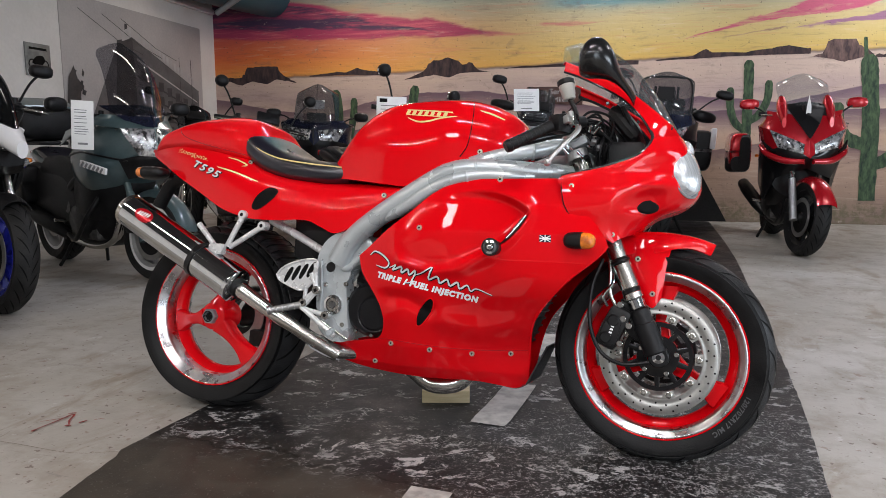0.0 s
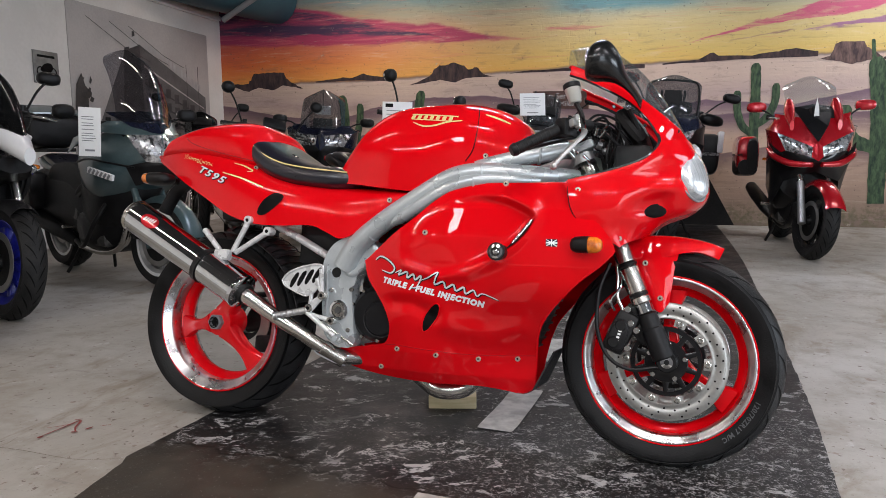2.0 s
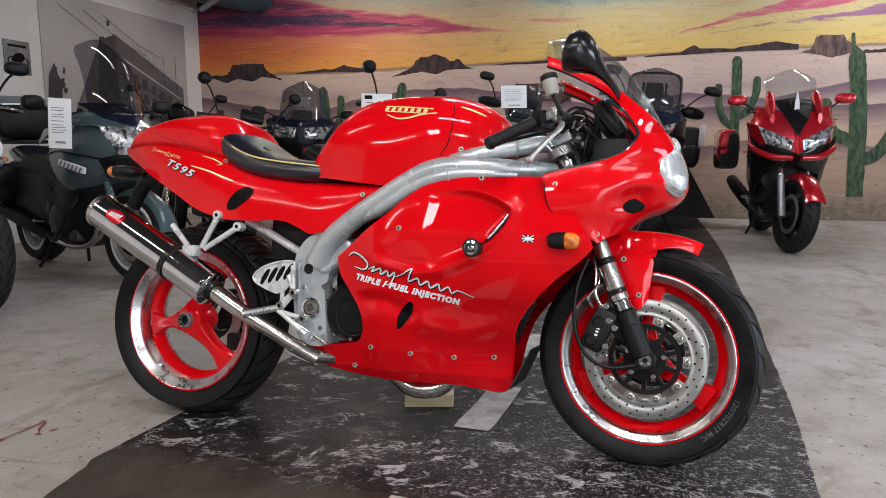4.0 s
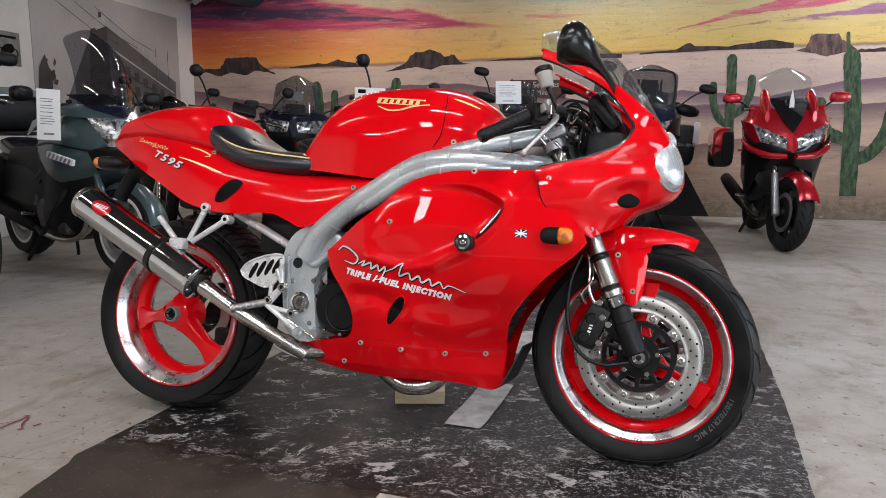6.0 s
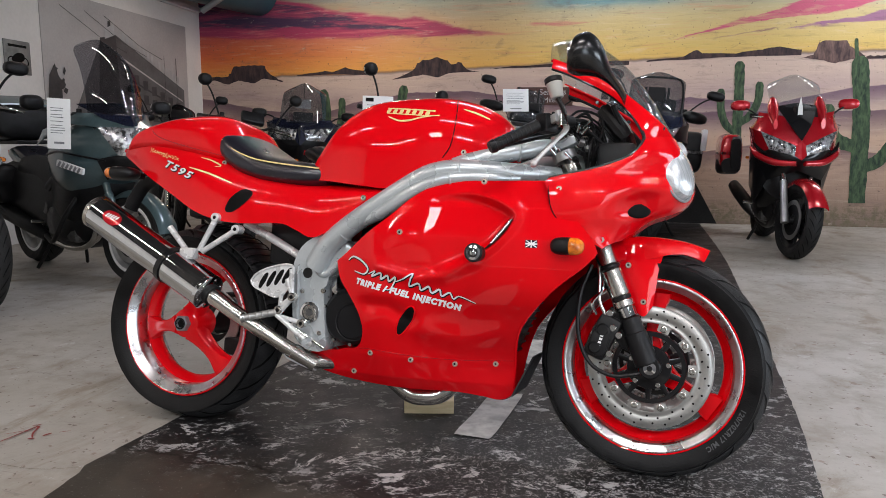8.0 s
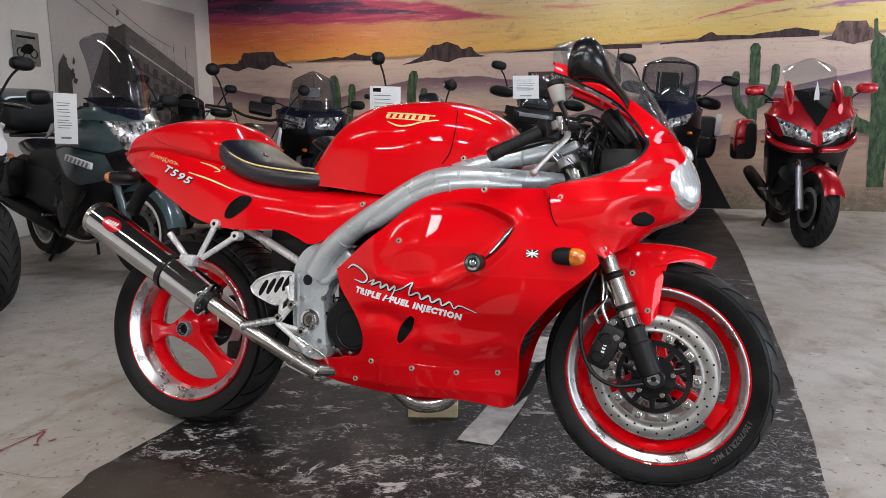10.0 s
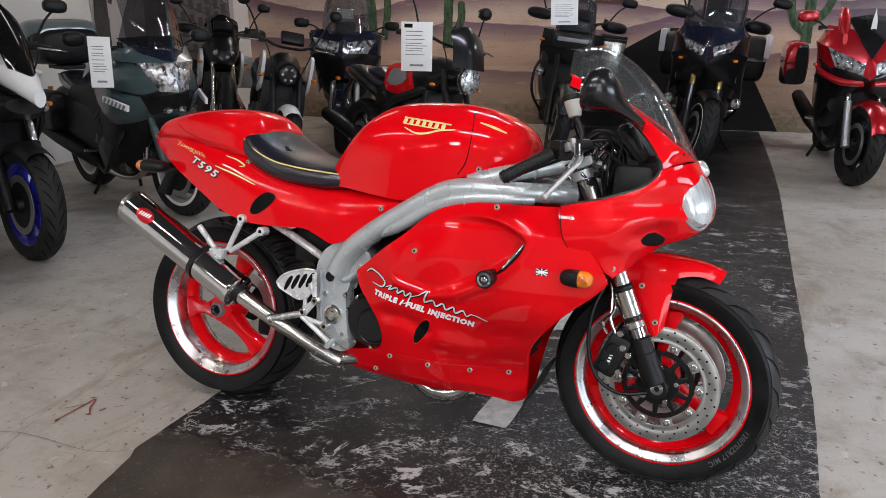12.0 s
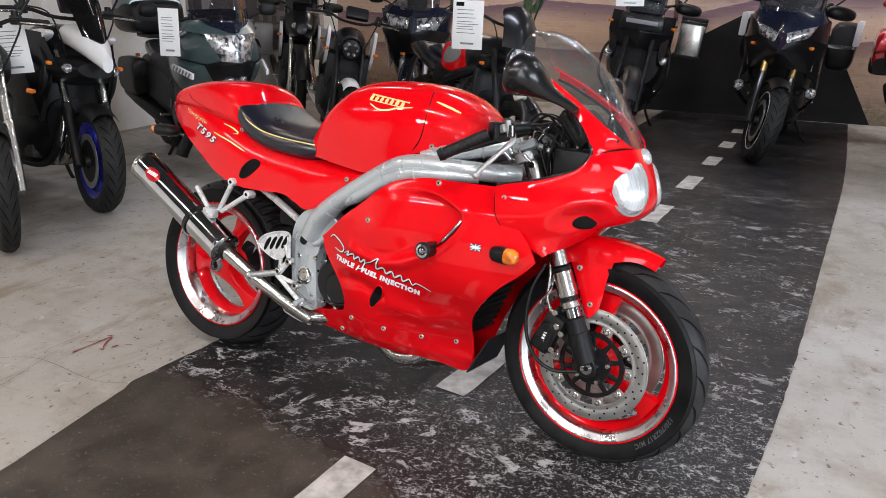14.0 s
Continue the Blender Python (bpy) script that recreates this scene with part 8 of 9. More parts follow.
# radiator behind the fairing's front edge
rad = hp("radiator", box(0, 0, 0, 0.03, 0.17, 0.24, 0.008, pose(1.105, 0, 0.425, 0, 22, 0)), ENGINE, None, "black finned radiator")
for k in range(10):
    hp("radiator_fin", box(0, 0, 0, 0.006, 0.17, 0.006, 0.001, pose(1.105, 0, 0.425, 0, 22, 0) @ Matrix.Translation((0.018, 0, -0.115 + 0.025 * k))), PLASTIC, rad)
hp("chin_duct", sheet([[(1.095 + 0.05 * u, 0.10 * q * (1 - 0.2 * u), 0.20 + 0.11 * u) for q in np.linspace(-1, 1, 7)] for u in np.linspace(0, 1, 5)], 0.004), PLASTIC)
# mirrors
MIRRORP = mat("satin_black_paint", (0.006, 0.006, 0.0065), (0.009, 0.009, 0.0095), 8, 0.24, spec=0.5)
for s in (1, -1):
    rings = []
    for x, z, y, a, b in ((1.246, 1.055, 0.340, 0.028, 0.028), (1.252, 1.056, 0.340, 0.044, 0.042), (1.272, 1.058, 0.338, 0.052, 0.050), (1.294, 1.055, 0.332, 0.050, 0.046), (1.316, 1.042, 0.316, 0.043, 0.034), (1.332, 1.022, 0.284, 0.032, 0.019), (1.346, 1.008, 0.246, 0.023, 0.013), (1.358, 0.996, 0.210, 0.014, 0.012), (1.366, 0.984, 0.178, 0.008, 0.012)):
        rings.append([(x + 0.35 * b * math.sin(q) * 0.5, -s * (y + a * math.cos(q)), z + b * math.sin(q)) for q in np.linspace(0, 2 * math.pi, 25)[:-1]])
    sp = [spline([r[i] for r in rings], 26) for i in range(24)]
    mr = hp("mirror", rings_bm([[sp[i][j] for i in range(24)] for j in range(26)]), MIRRORP, None, "satin black teardrop mirror", 60)
    hp("mirror_glass", cyl((1.2475, -s * 0.340, 1.055), (1.2445, -s * 0.340, 1.055), 0.030, 0.029, 24), CHROME, mr)

# wooden block under the exhaust
solo("wooden_block", box(0, 0, 0.022, 0.165, 0.10, 0.044, 0.003), WOOD, "pale pine offcut block lying under the motorcycle", "wood block", pose(0.02, 2.62, 0.004, 0, 0, 2))
# ---- the parked row ----
def tourer_red():
    cfg = dict(paint=WINE, R=0.30, wb=1.50, forkmat=STEEL, forklow=CASTING, seat_h=0.80, bar_z=1.08, bar_w=0.34, guardpaint=WINE, guard=(24, 140), mirror=(1.20, 0.40, 1.10, (0.09, 0.05)), mirror_base=(1.18, 0.22, 1.05), mirrorpaint=WINE, ind_y=0.18, ind_z=0.93, ind_x=1.30, lift=0.0, canmat=ENGINE, pipemat=ENGINE, enginemat=MOTOR)
    b, top, S = parked("touring_motorcycle", "dark metallic red touring motorcycle with matching panniers", (2.69, 6.10), -102, cfg, 0, 14, 1.03)
    creased_fairing(b, dict(C0=(1.37, 0, 1.08), C1=(1.21, 0.275, 1.14), D=(1.15, 0.335, 1.02), N0=(1.48, 0, 0.91), N1=(1.53, 0, 0.76), IT=(1.475, 0.034, 0.870), IB=(1.49, 0.042, 0.795), OT=(1.34, 0.270, 0.985), OB=(1.41, 0.215, 0.845), CK=(1.44, 0.14, 0.750), SO=(1.24, 0.30, 0.80), R1=(0.90, 0.25, 1.08), R2=(0.86, 0.28, 0.98), R3=(0.78, 0.26, 0.54), J=(1.06, 0.25, 0.40), CK2=(1.28, 0.20, 0.60), N2=(1.42, 0, 0.68)), WINE, WINE, BLACKP, "dark red moulded nose fairing", 0.03, 75, BLACKP)
    part("centre_cowl", loft([(0.60, 0.30, 0.94, 0.18, 2.8, 0.5), (0.95, 0.28, 1.02, 0.26, 2.8, 0.5), (1.20, 0.44, 1.02, 0.24, 2.6, 0.5)], 24, 14), PLASTIC, b)
    part("centre_panel", facets([((1.495, 0, 0.905), (1.425, 0.075, 1.03), (1.385, 0, 1.095)), ((1.385, 0, 1.095), (1.425, 0.075, 1.03), (1.22, 0.15, 1.185), (1.22, 0, 1.21))]), BLACKP, b)
    for s in (-1, 1):
        part("fairing_wing", loft([(1.10, 1.12, 1.27, 0.014, 2, 0.5), (1.17, 1.09, 1.26, 0.040, 2.2, 0.5), (1.25, 1.06, 1.19, 0.042, 2.2, 0.5), (1.36, 1.00, 1.08, 0.016, 2, 0.5)], 12, 12), WINE, b).data.transform(Matrix.Translation((0, s * 0.17, 0)))
        part("cheek_lip", tube([(1.20, s * 0.318, 0.86), (1.30, s * 0.285, 0.805), (1.42, s * 0.175, 0.745), (1.50, s * 0.03, 0.735)], [0.012, 0.026, 0.028, 0.02], 12), WINE, b)
        part("air_intake", tube([(1.26, s * 0.31, 0.90), (1.33, s * 0.275, 0.845), (1.39, s * 0.225, 0.81)], [0.006, 0.016, 0.006], 8), BLACKD, b)
        box_pannier(b, s, -0.02, 0.80, 0.56, 0.20, 0.38, WINE, PLASTIC, 0.25)
        part("pannier_base", loft([(-0.29, 0.62, 0.76, 0.085, 3, 0.5), (-0.02, 0.60, 0.775, 0.106, 4, 0.5), (0.27, 0.62, 0.76, 0.085, 3, 0.5)], 24, 12), PLASTIC, b, "black lower half of the pannier").data.transform(Matrix.Translation((0, s * 0.352, 0)))
        part("pannier_face", loft([(0.235, 0.63, 0.97, 0.055, 4, 0.5), (0.275, 0.66, 0.94, 0.045, 4, 0.5)], 24, 6), PLASTIC, b).data.transform(Matrix.Translation((0, s * 0.315, 0)))
    sc = part("screen", curve_screen(1.30, 1.10, 0.18, 1.05, 1.44, 0.20, 0.10, 0.12), SCREEN, b, "clear tall screen")
    sc.visible_shadow = False
    part("paper_tag", plate([(-0.02, 1.02), (0.022, 1.02), (0.018, 1.16), (0.0, 1.25), (-0.014, 1.16)], 0, 0.003, 12, False), CARD, b).data.transform(pose(1.36, 0, 0, 0, 0, 90))


def adventure_tourer_black():
    cfg = dict(paint=NAVY, R=0.305, wb=1.52, fork=0.70, forkmat=GOLDF, forklow=BLACKP, seat_h=0.86, bar_z=1.13, bar_w=0.40, handguard=True, guardpaint=PLASTIC, guard=(62, 128), mirror=(1.34, 0.43, 1.17, (0.085, 0.045)), line=SILVERD, rim=BLACKP, ind_y=0.2, ind_z=0.84)
    b, top, S = parked("adventure_motorcycle", "navy and black adventure motorcycle with gold fork and panniers", (1.56, 6.55), -104, cfg, 4, 20, 1.08)
    creased_fairing(b, dict(C0=(1.36, 0, 1.10), C1=(1.28, 0.21, 1.12), D=(1.18, 0.28, 1.03), N0=(1.50, 0, 0.94), N1=(1.53, 0, 0.80), IT=(1.46, 0.026, 0.935), IB=(1.475, 0.040, 0.870), OT=(1.32, 0.205, 0.995), OB=(1.37, 0.165, 0.910), CK=(1.40, 0.12, 0.82), SO=(1.22, 0.285, 0.87), R1=(0.88, 0.24, 1.04), R2=(0.84, 0.27, 0.95), R3=(0.80, 0.27, 0.70), J=(1.06, 0.28, 0.55), CK2=(1.26, 0.19, 0.66), N2=(1.40, 0, 0.70)), NAVY, BLACKP, BLACKP, "navy angular nose fairing", 0.014, 50)
    for s in (-1, 1):
        part("running_lamp", facets([((1.24, 0.205, 0.80), (1.26, 0.225, 0.79), (1.22, 0.225, 0.67), (1.205, 0.205, 0.68))], 0.0, sides=(s,)), LENS, b)
        part("fog_lamp", lamp_bm(1.20, s * 0.255, 0.51, 0.040, 0.040, 0.03, q=2), LENS, b)
        part("fog_bracket", cyl((1.04, s * 0.16, 0.54), (1.19, s * 0.25, 0.51), 0.008), PLASTIC, b)
        part("crash_bar", tube([(0.9, s * 0.14, 0.72), (1.05, s * 0.26, 0.66), (1.08, s * 0.27, 0.46), (0.90, s * 0.16, 0.30)], 0.013, 8), PLASTIC, b)
        box_pannier(b, s, -0.05, 0.80, 0.50, 0.22, 0.40, PLASTIC, WHITEP if s > 0 else PLASTIC, 0.24)
    for s in (-1, 1):
        part("pannier_panel", box(0.06, s * 0.452, 0.92, 0.40, 0.05, 0.20, 0.014), WHITEP, b, "white pannier lid panel")
    part("centre_cowl", loft([(0.70, 0.42, 0.96, 0.20, 2.8, 0.5), (0.95, 0.40, 1.02, 0.24, 2.8, 0.5), (1.16, 0.50, 1.02, 0.22, 2.6, 0.5), (1.26, 0.62, 0.98, 0.14, 2.4, 0.5)], 24, 16), PLASTIC, b)
    part("display", box(1.20, 0, 1.22, 0.03, 0.15, 0.13, 0.012), BLACKP, b)
    part("screen_frame", tube([(1.30, -0.20, 1.10), (1.27, -0.205, 1.24), (1.20, -0.185, 1.36), (1.17, -0.10, 1.39), (1.17, 0.10, 1.39), (1.20, 0.185, 1.36), (1.27, 0.205, 1.24), (1.30, 0.20, 1.10)], 0.009, 8), PLASTIC, b, "black screen frame")
    sc = part("screen", curve_screen(1.38, 1.08, 0.22, 1.20, 1.43, 0.215, 0.10, 0.08), HAZY, b, "tall smoky clear screen")
    part("screen_slot", plate([(-0.05, 1.10), (0.05, 1.10), (0.065, 1.30), (-0.065, 1.30)], 0, 0.004, 16, False), BLACKP, b).data.transform(pose(1.345, 0, 0.0, 0, 0, 90))
    sc.visible_shadow = False
    part("screen_mount", join(box(1.24, 0, 1.20, 0.02, 0.13, 0.20, 0.01, pose(0, 0, 0)), box(1.22, 0.09, 1.2, 0.02, 0.02, 0.22, 0.006), box(1.22, -0.09, 1.2, 0.02, 0.02, 0.22, 0.006)), PLASTIC, b)
    part("top_case_rack", box(-0.28, 0, 0.98, 0.30, 0.26, 0.03, 0.01), PLASTIC, b)


def adventure_black_boxy():
    cfg = dict(paint=BLACKP, R=0.325, wb=1.54, fork=0.72, forkmat=ENGINE, seat_h=0.88, bar_z=1.16, bar_w=0.42, handguard=True, guardpaint=PLASTIC, guard=(20, 120), mirror=(1.38, 0.40, 1.2, (0.08, 0.045)), rim=BLACKP, ind_y=0.26, ind_z=0.98)
    b, top, S = parked("adventure_motorcycle", "black boxy adventure motorcycle with metal panniers", (0.42, 6.95), -92, cfg, 8, 8, 1.06)
    part("headlamp_box", box(1.30, 0, 1.0, 0.20, 0.36, 0.13, 0.03), BLACKP, b)
    part("front_panel", facets([((1.36, 0, 1.06), (1.24, 0.26, 1.07), (1.22, 0.27, 0.92), (1.38, 0, 0.92)), ((1.38, 0, 0.92), (1.22, 0.27, 0.92), (1.16, 0.20, 0.78), (1.34, 0, 0.80)), ((1.24, 0.26, 1.07), (0.90, 0.25, 1.06), (0.90, 0.26, 0.74), (1.22, 0.27, 0.92))]), BLACKP, b)
    part("centre_cowl", loft([(0.70, 0.42, 0.98, 0.20, 2.8, 0.5), (0.95, 0.36, 1.05, 0.25, 2.8, 0.5), (1.16, 0.46, 1.05, 0.22, 2.6, 0.5)], 24, 14), PLASTIC, b)
    part("screen_bracket", join(*[box(1.26, q * 0.09, 1.22, 0.02, 0.02, 0.30, 0.005) for q in (-1, 1)], box(1.26, 0, 1.10, 0.02, 0.20, 0.02, 0.005)), PLASTIC, b)
    part("light_bar", box(1.405, 0, 1.005, 0.012, 0.26, 0.035, 0.006), GREYP, b)
    part("instrument_panel", box(1.20, 0, 1.16, 0.14, 0.28, 0.20, 0.03), PLASTIC, b)
    part("running_lamp", box(1.285, 0, 1.13, 0.012, 0.20, 0.04, 0.006), LENS, b)
    for s in (-1, 1):
        part("fog_lamp", lamp_bm(1.24, s * 0.235, 0.71, 0.034, 0.034, 0.03, q=2), LENS, b)
        part("tank_guard", loft([(0.85, 0.60, 0.95, 0.03, 2.6, 0.5), (1.02, 0.55, 1.0, 0.05, 2.6, 0.5), (1.22, 0.70, 0.96, 0.03, 2.6, 0.5)], 16, 12), BLACKP, b).data.transform(Matrix.Translation((0, s * 0.21, 0)))
        part("crash_bar", tube([(0.95, s * 0.14, 0.85), (1.15, s * 0.27, 0.76), (1.16, s * 0.28, 0.52), (0.95, s * 0.16, 0.30)], 0.013, 8), PLASTIC, b)
        part("pannier_rail", tube([(0.20, s * 0.20, 0.92), (-0.10, s * 0.27, 0.95), (-0.28, s * 0.20, 0.86), (-0.10, s * 0.27, 0.66), (0.18, s * 0.20, 0.70)], 0.009, 8), PLASTIC, b)
    bx = part("pannier", box(-0.08, 0.42, 0.86, 0.42, 0.24, 0.36, 0.03), STEEL, b, "riveted metal pannier")
    part("pannier_lid", box(-0.08, 0.42, 1.05, 0.43, 0.25, 0.035, 0.012), PLASTIC, bx)
    for q in (0.70, 1.015):
        part("pannier_band", box(-0.08, 0.42, q, 0.428, 0.248, 0.03, 0.008), PLASTIC, bx)
    sc = part("screen", curve_screen(1.34, 1.08, 0.16, 1.20, 1.36, 0.15, 0.06, 0.05), HAZY, b, "short square screen")
    sc.visible_shadow = False
    part("amber_marker", box(1.47, 0.06, 0.45, 0.02, 0.09, 0.04, 0.006), AMBER, b)
    hang_card(pose(0.475, 6.63, 1.385, -14, 0, 3), 0.22, 0.20, "white printed card on the motorcycle's screen", 5, False)


def scrambler():
    cfg = dict(paint=BLACKP, enginemat=MOTOR, R=0.31, wb=1.44, w=0.11, fork=0.66, forkmat=ENGINE, seat_h=0.80, bar_z=1.10, bar_w=0.42, guardpaint=BLACKP, guard=(50, 140), mirror=(1.38, 0.36, 1.0, (0.055, 0.055)), mirrorshape="round", rim=BLACKP, exz=0.34, pipemat=ENGINE, canmat=ENGINE, seatmat=LEATHER, tailpaint=BLACKP, ind_y=0.2, ind_z=0.80, ind_x=1.22)
    b, top, S = parked("scrambler_motorcycle", "black scrambler motorcycle with red side panels and a round headlamp", (-0.25, 5.22), -48, cfg, 10, 6)
    hl = part("headlamp_shell", at_bm(lathe([(0.01, -0.10), (0.06, -0.09), (0.085, -0.03), (0.092, 0.0), (0.086, 0.008)], 28, closed=False), pose(1.36, 0.01, 0.855, 0, 0, -90)), BLACKP, b)
    part("headlamp_lens", lamp_bm(1.355, 0.01, 0.855, 0.088, 0.095, 0.03, q=2), LENS, hl)
    part("lamp_bracket", tube([(1.20, 0, 0.84), (1.30, 0.005, 0.85)], 0.03, 8), PLASTIC, b)
    part("fly_screen", curve_screen(1.39, 0.93, 0.135, 1.27, 1.21, 0.125, 0.05, 0.05), BLACKP, b, "short black fly screen")
    part("seat_hump", loft([(0.1, 0.80, 0.88, 0.12, 2.6, 0.5), (0.3, 0.79, 0.9, 0.14, 2.6, 0.5), (0.5, 0.78, 0.86, 0.13, 2.6, 0.5)], 16, 12), LEATHER, b)
    for s in (-1, 1):
        sp_ = part("side_panel", loft([(0.54, 0.74, 0.86, 0.020, 3, 0.5), (0.60, 0.71, 0.91, 0.034, 3.4, 0.5), (0.78, 0.70, 0.93, 0.038, 3.6, 0.5), (0.92, 0.73, 0.91, 0.030, 3, 0.5), (0.97, 0.78, 0.88, 0.014, 2.4, 0.5)], 22, 18), RED, b, "red side panel with a grey inset")
        sp_.data.transform(Matrix.Translation((0, s * 0.165, 0)))
        part("panel_inset", plate([(0.62, 0.79), (0.70, 0.76), (0.84, 0.79), (0.88, 0.85), (0.80, 0.885), (0.66, 0.87)], s * 0.198, s * 0.2065, 24, True, 0.002), GREYP, sp_)
    part("high_pipe", tube([(1.05, -0.1, 0.52), (0.9, -0.19, 0.36), (0.66, -0.2, 0.44), (0.4, -0.2, 0.48)], 0.024, 10), ENGINE, b)
    hang_card(pose(-0.53, 5.30, 1.235, 0, 2, 6), 0.21, 0.32, "white printed price card hanging from the handlebar", 3)


def sport_tourer_navy():
    cfg = dict(paint=NAVY, wb=1.46, enginemat=MOTOR, seat_h=0.80, bar_z=1.02, bar_w=0.33, forkmat=CASTING, guardpaint=NAVY, mirror=(1.10, 0.40, 1.12, (0.08, 0.05)), mirror_base=(1.15, 0.2, 1.02), ind_y=0.2, ind_z=0.86, rim=BLACKP)
    b, top, S = parked("sport_touring_motorcycle", "dark navy sport touring motorcycle with twin lamps and screen", (-1.60, 7.15), -80, cfg, 3, 0, 1.1)
    creased_fairing(b, dict(C0=(1.42, 0, 1.03), C1=(1.30, 0.25, 1.06), D=(1.22, 0.33, 1.02), N0=(1.50, 0, 0.98), N1=(1.54, 0, 0.82), IT=(1.485, 0.030, 0.955), IB=(1.505, 0.045, 0.870), OT=(1.35, 0.270, 0.985), OB=(1.42, 0.20, 0.865), CK=(1.44, 0.14, 0.78), SO=(1.26, 0.31, 0.84), R1=(0.88, 0.26, 1.0), R2=(0.84, 0.30, 0.92), R3=(0.78, 0.27, 0.56), J=(1.05, 0.28, 0.46), CK2=(1.32, 0.18, 0.60), N2=(1.46, 0, 0.66)), NAVY, NAVY, BLACKP, "navy angular nose fairing", 0.014, 50)
    part("centre_cowl", loft([(0.60, 0.32, 0.92, 0.18, 2.8, 0.5), (0.95, 0.30, 0.98, 0.24, 2.8, 0.5), (1.20, 0.44, 0.98, 0.22, 2.6, 0.5)], 24, 14), PLASTIC, b)
    sc = part("screen", curve_screen(1.44, 1.02, 0.20, 1.12, 1.38, 0.19, 0.14, 0.14), HAZY, b, "clear curved screen")
    sc.visible_shadow = False
    part("sticker", box(1.28, 0.0, 1.19, 0.002, 0.14, 0.08, 0, pose(0, 0, 0)), CARD, b)
    part("aerial", cyl((-0.2, -0.1, 0.9), (-0.24, -0.1, 1.5), 0.003), PLASTIC, b)


def small_naked():
    cfg = dict(paint=BLACKP, wb=1.38, enginemat=MOTOR, R=0.295, w=0.11, fork=0.60, forkmat=ENGINE, seat_h=0.79, bar_z=1.04, bar_w=0.37, tank=[(0.62, 0.67, 0.83, 0.08, 2.4, 0.4), (0.80, 0.66, 0.94, 0.12, 2.5, 0.45), (1.0, 0.70, 0.98, 0.125, 2.4, 0.5), (1.12, 0.80, 0.92, 0.07, 2.2, 0.5)], guardpaint=WHITEP, guard=(60, 165), mirror=(1.32, 0.36, 1.0, (0.06, 0.055)), mirrorshape="round", rim=BLACKP, ind_y=0.2, ind_z=0.80)
    b, top, S = parked("naked_motorcycle", "small black naked motorcycle with white mudguard", (-1.74, 5.75), -62, cfg, 10, 4, 1.04)
    hl = part("headlamp_shell", at_bm(lathe([(0.01, -0.10), (0.06, -0.09), (0.085, -0.03), (0.09, 0.0), (0.084, 0.006)], 28, closed=False), pose(1.24, 0, 0.82, 0, 0, -90)), BLACKP, b)
    part("headlamp_lens", lamp_bm(1.235, 0, 0.82, 0.08, 0.08, 0.015, q=2), BLACKP, hl)
    for a in range(6):
        part("led", lamp_bm(1.255, 0.045 * math.cos(a * 1.05), 0.82 + 0.045 * math.sin(a * 1.05), 0.014, 0.014, 0.008, q=2), LENS, hl)
    for s in (-1, 1):
        part("tank_shroud", plate([(0.95, 0.66), (1.12, 0.74), (1.20, 0.94), (1.10, 0.97), (0.98, 0.86)], s * 0.17, s * 0.195, 24, True, 0.004), WHITEP, b)


def adventure_grey():
    cfg = dict(paint=BLACKP, wb=1.55, enginemat=MOTOR, R=0.33, w=0.10, fork=0.72, forkmat=STEEL, seat_h=0.86, bar_z=1.16, bar_w=0.42, handguard=True, guardpaint=PLASTIC, guard=(20, 120), guardlift=0.10, mirror=(1.42, 0.42, 1.12, (0.075, 0.05)), ind_y=0.22, ind_z=0.86)
    b, top, S = parked("adventure_motorcycle", "black and white adventure motorcycle beside the corner", (-2.80, 7.1), -60, cfg, 6, 0)
    part("front_fairing", loft([(1.05, 0.80, 1.05, 0.16, 2.6, 0.6), (1.22, 0.80, 1.14, 0.17, 2.4, 0.6), (1.36, 0.84, 1.08, 0.13, 2.2, 0.5), (1.44, 0.88, 0.98, 0.05, 2.0, 0.4)], 26, 20), BLACKP, b)
    part("headlamp", lamp_bm(1.36, 0, 0.95, 0.11, 0.055, 0.07, tilt=-15), LENS, b)
    sc = part("screen", curve_screen(1.36, 1.02, 0.16, 1.16, 1.32, 0.16, 0.09, 0.08), SMOKE, b)
    for s in (-1, 1):
        part("tank_shroud", plate([(0.85, 0.62), (1.10, 0.66), (1.28, 0.86), (1.20, 0.98), (0.98, 0.92)], s * 0.18, s * 0.21, 24, True, 0.004), WHITEP, b)
        part("metal_pannier", box(-0.08, s * 0.36, 0.72, 0.40, 0.22, 0.36, 0.03), GREYP, b)


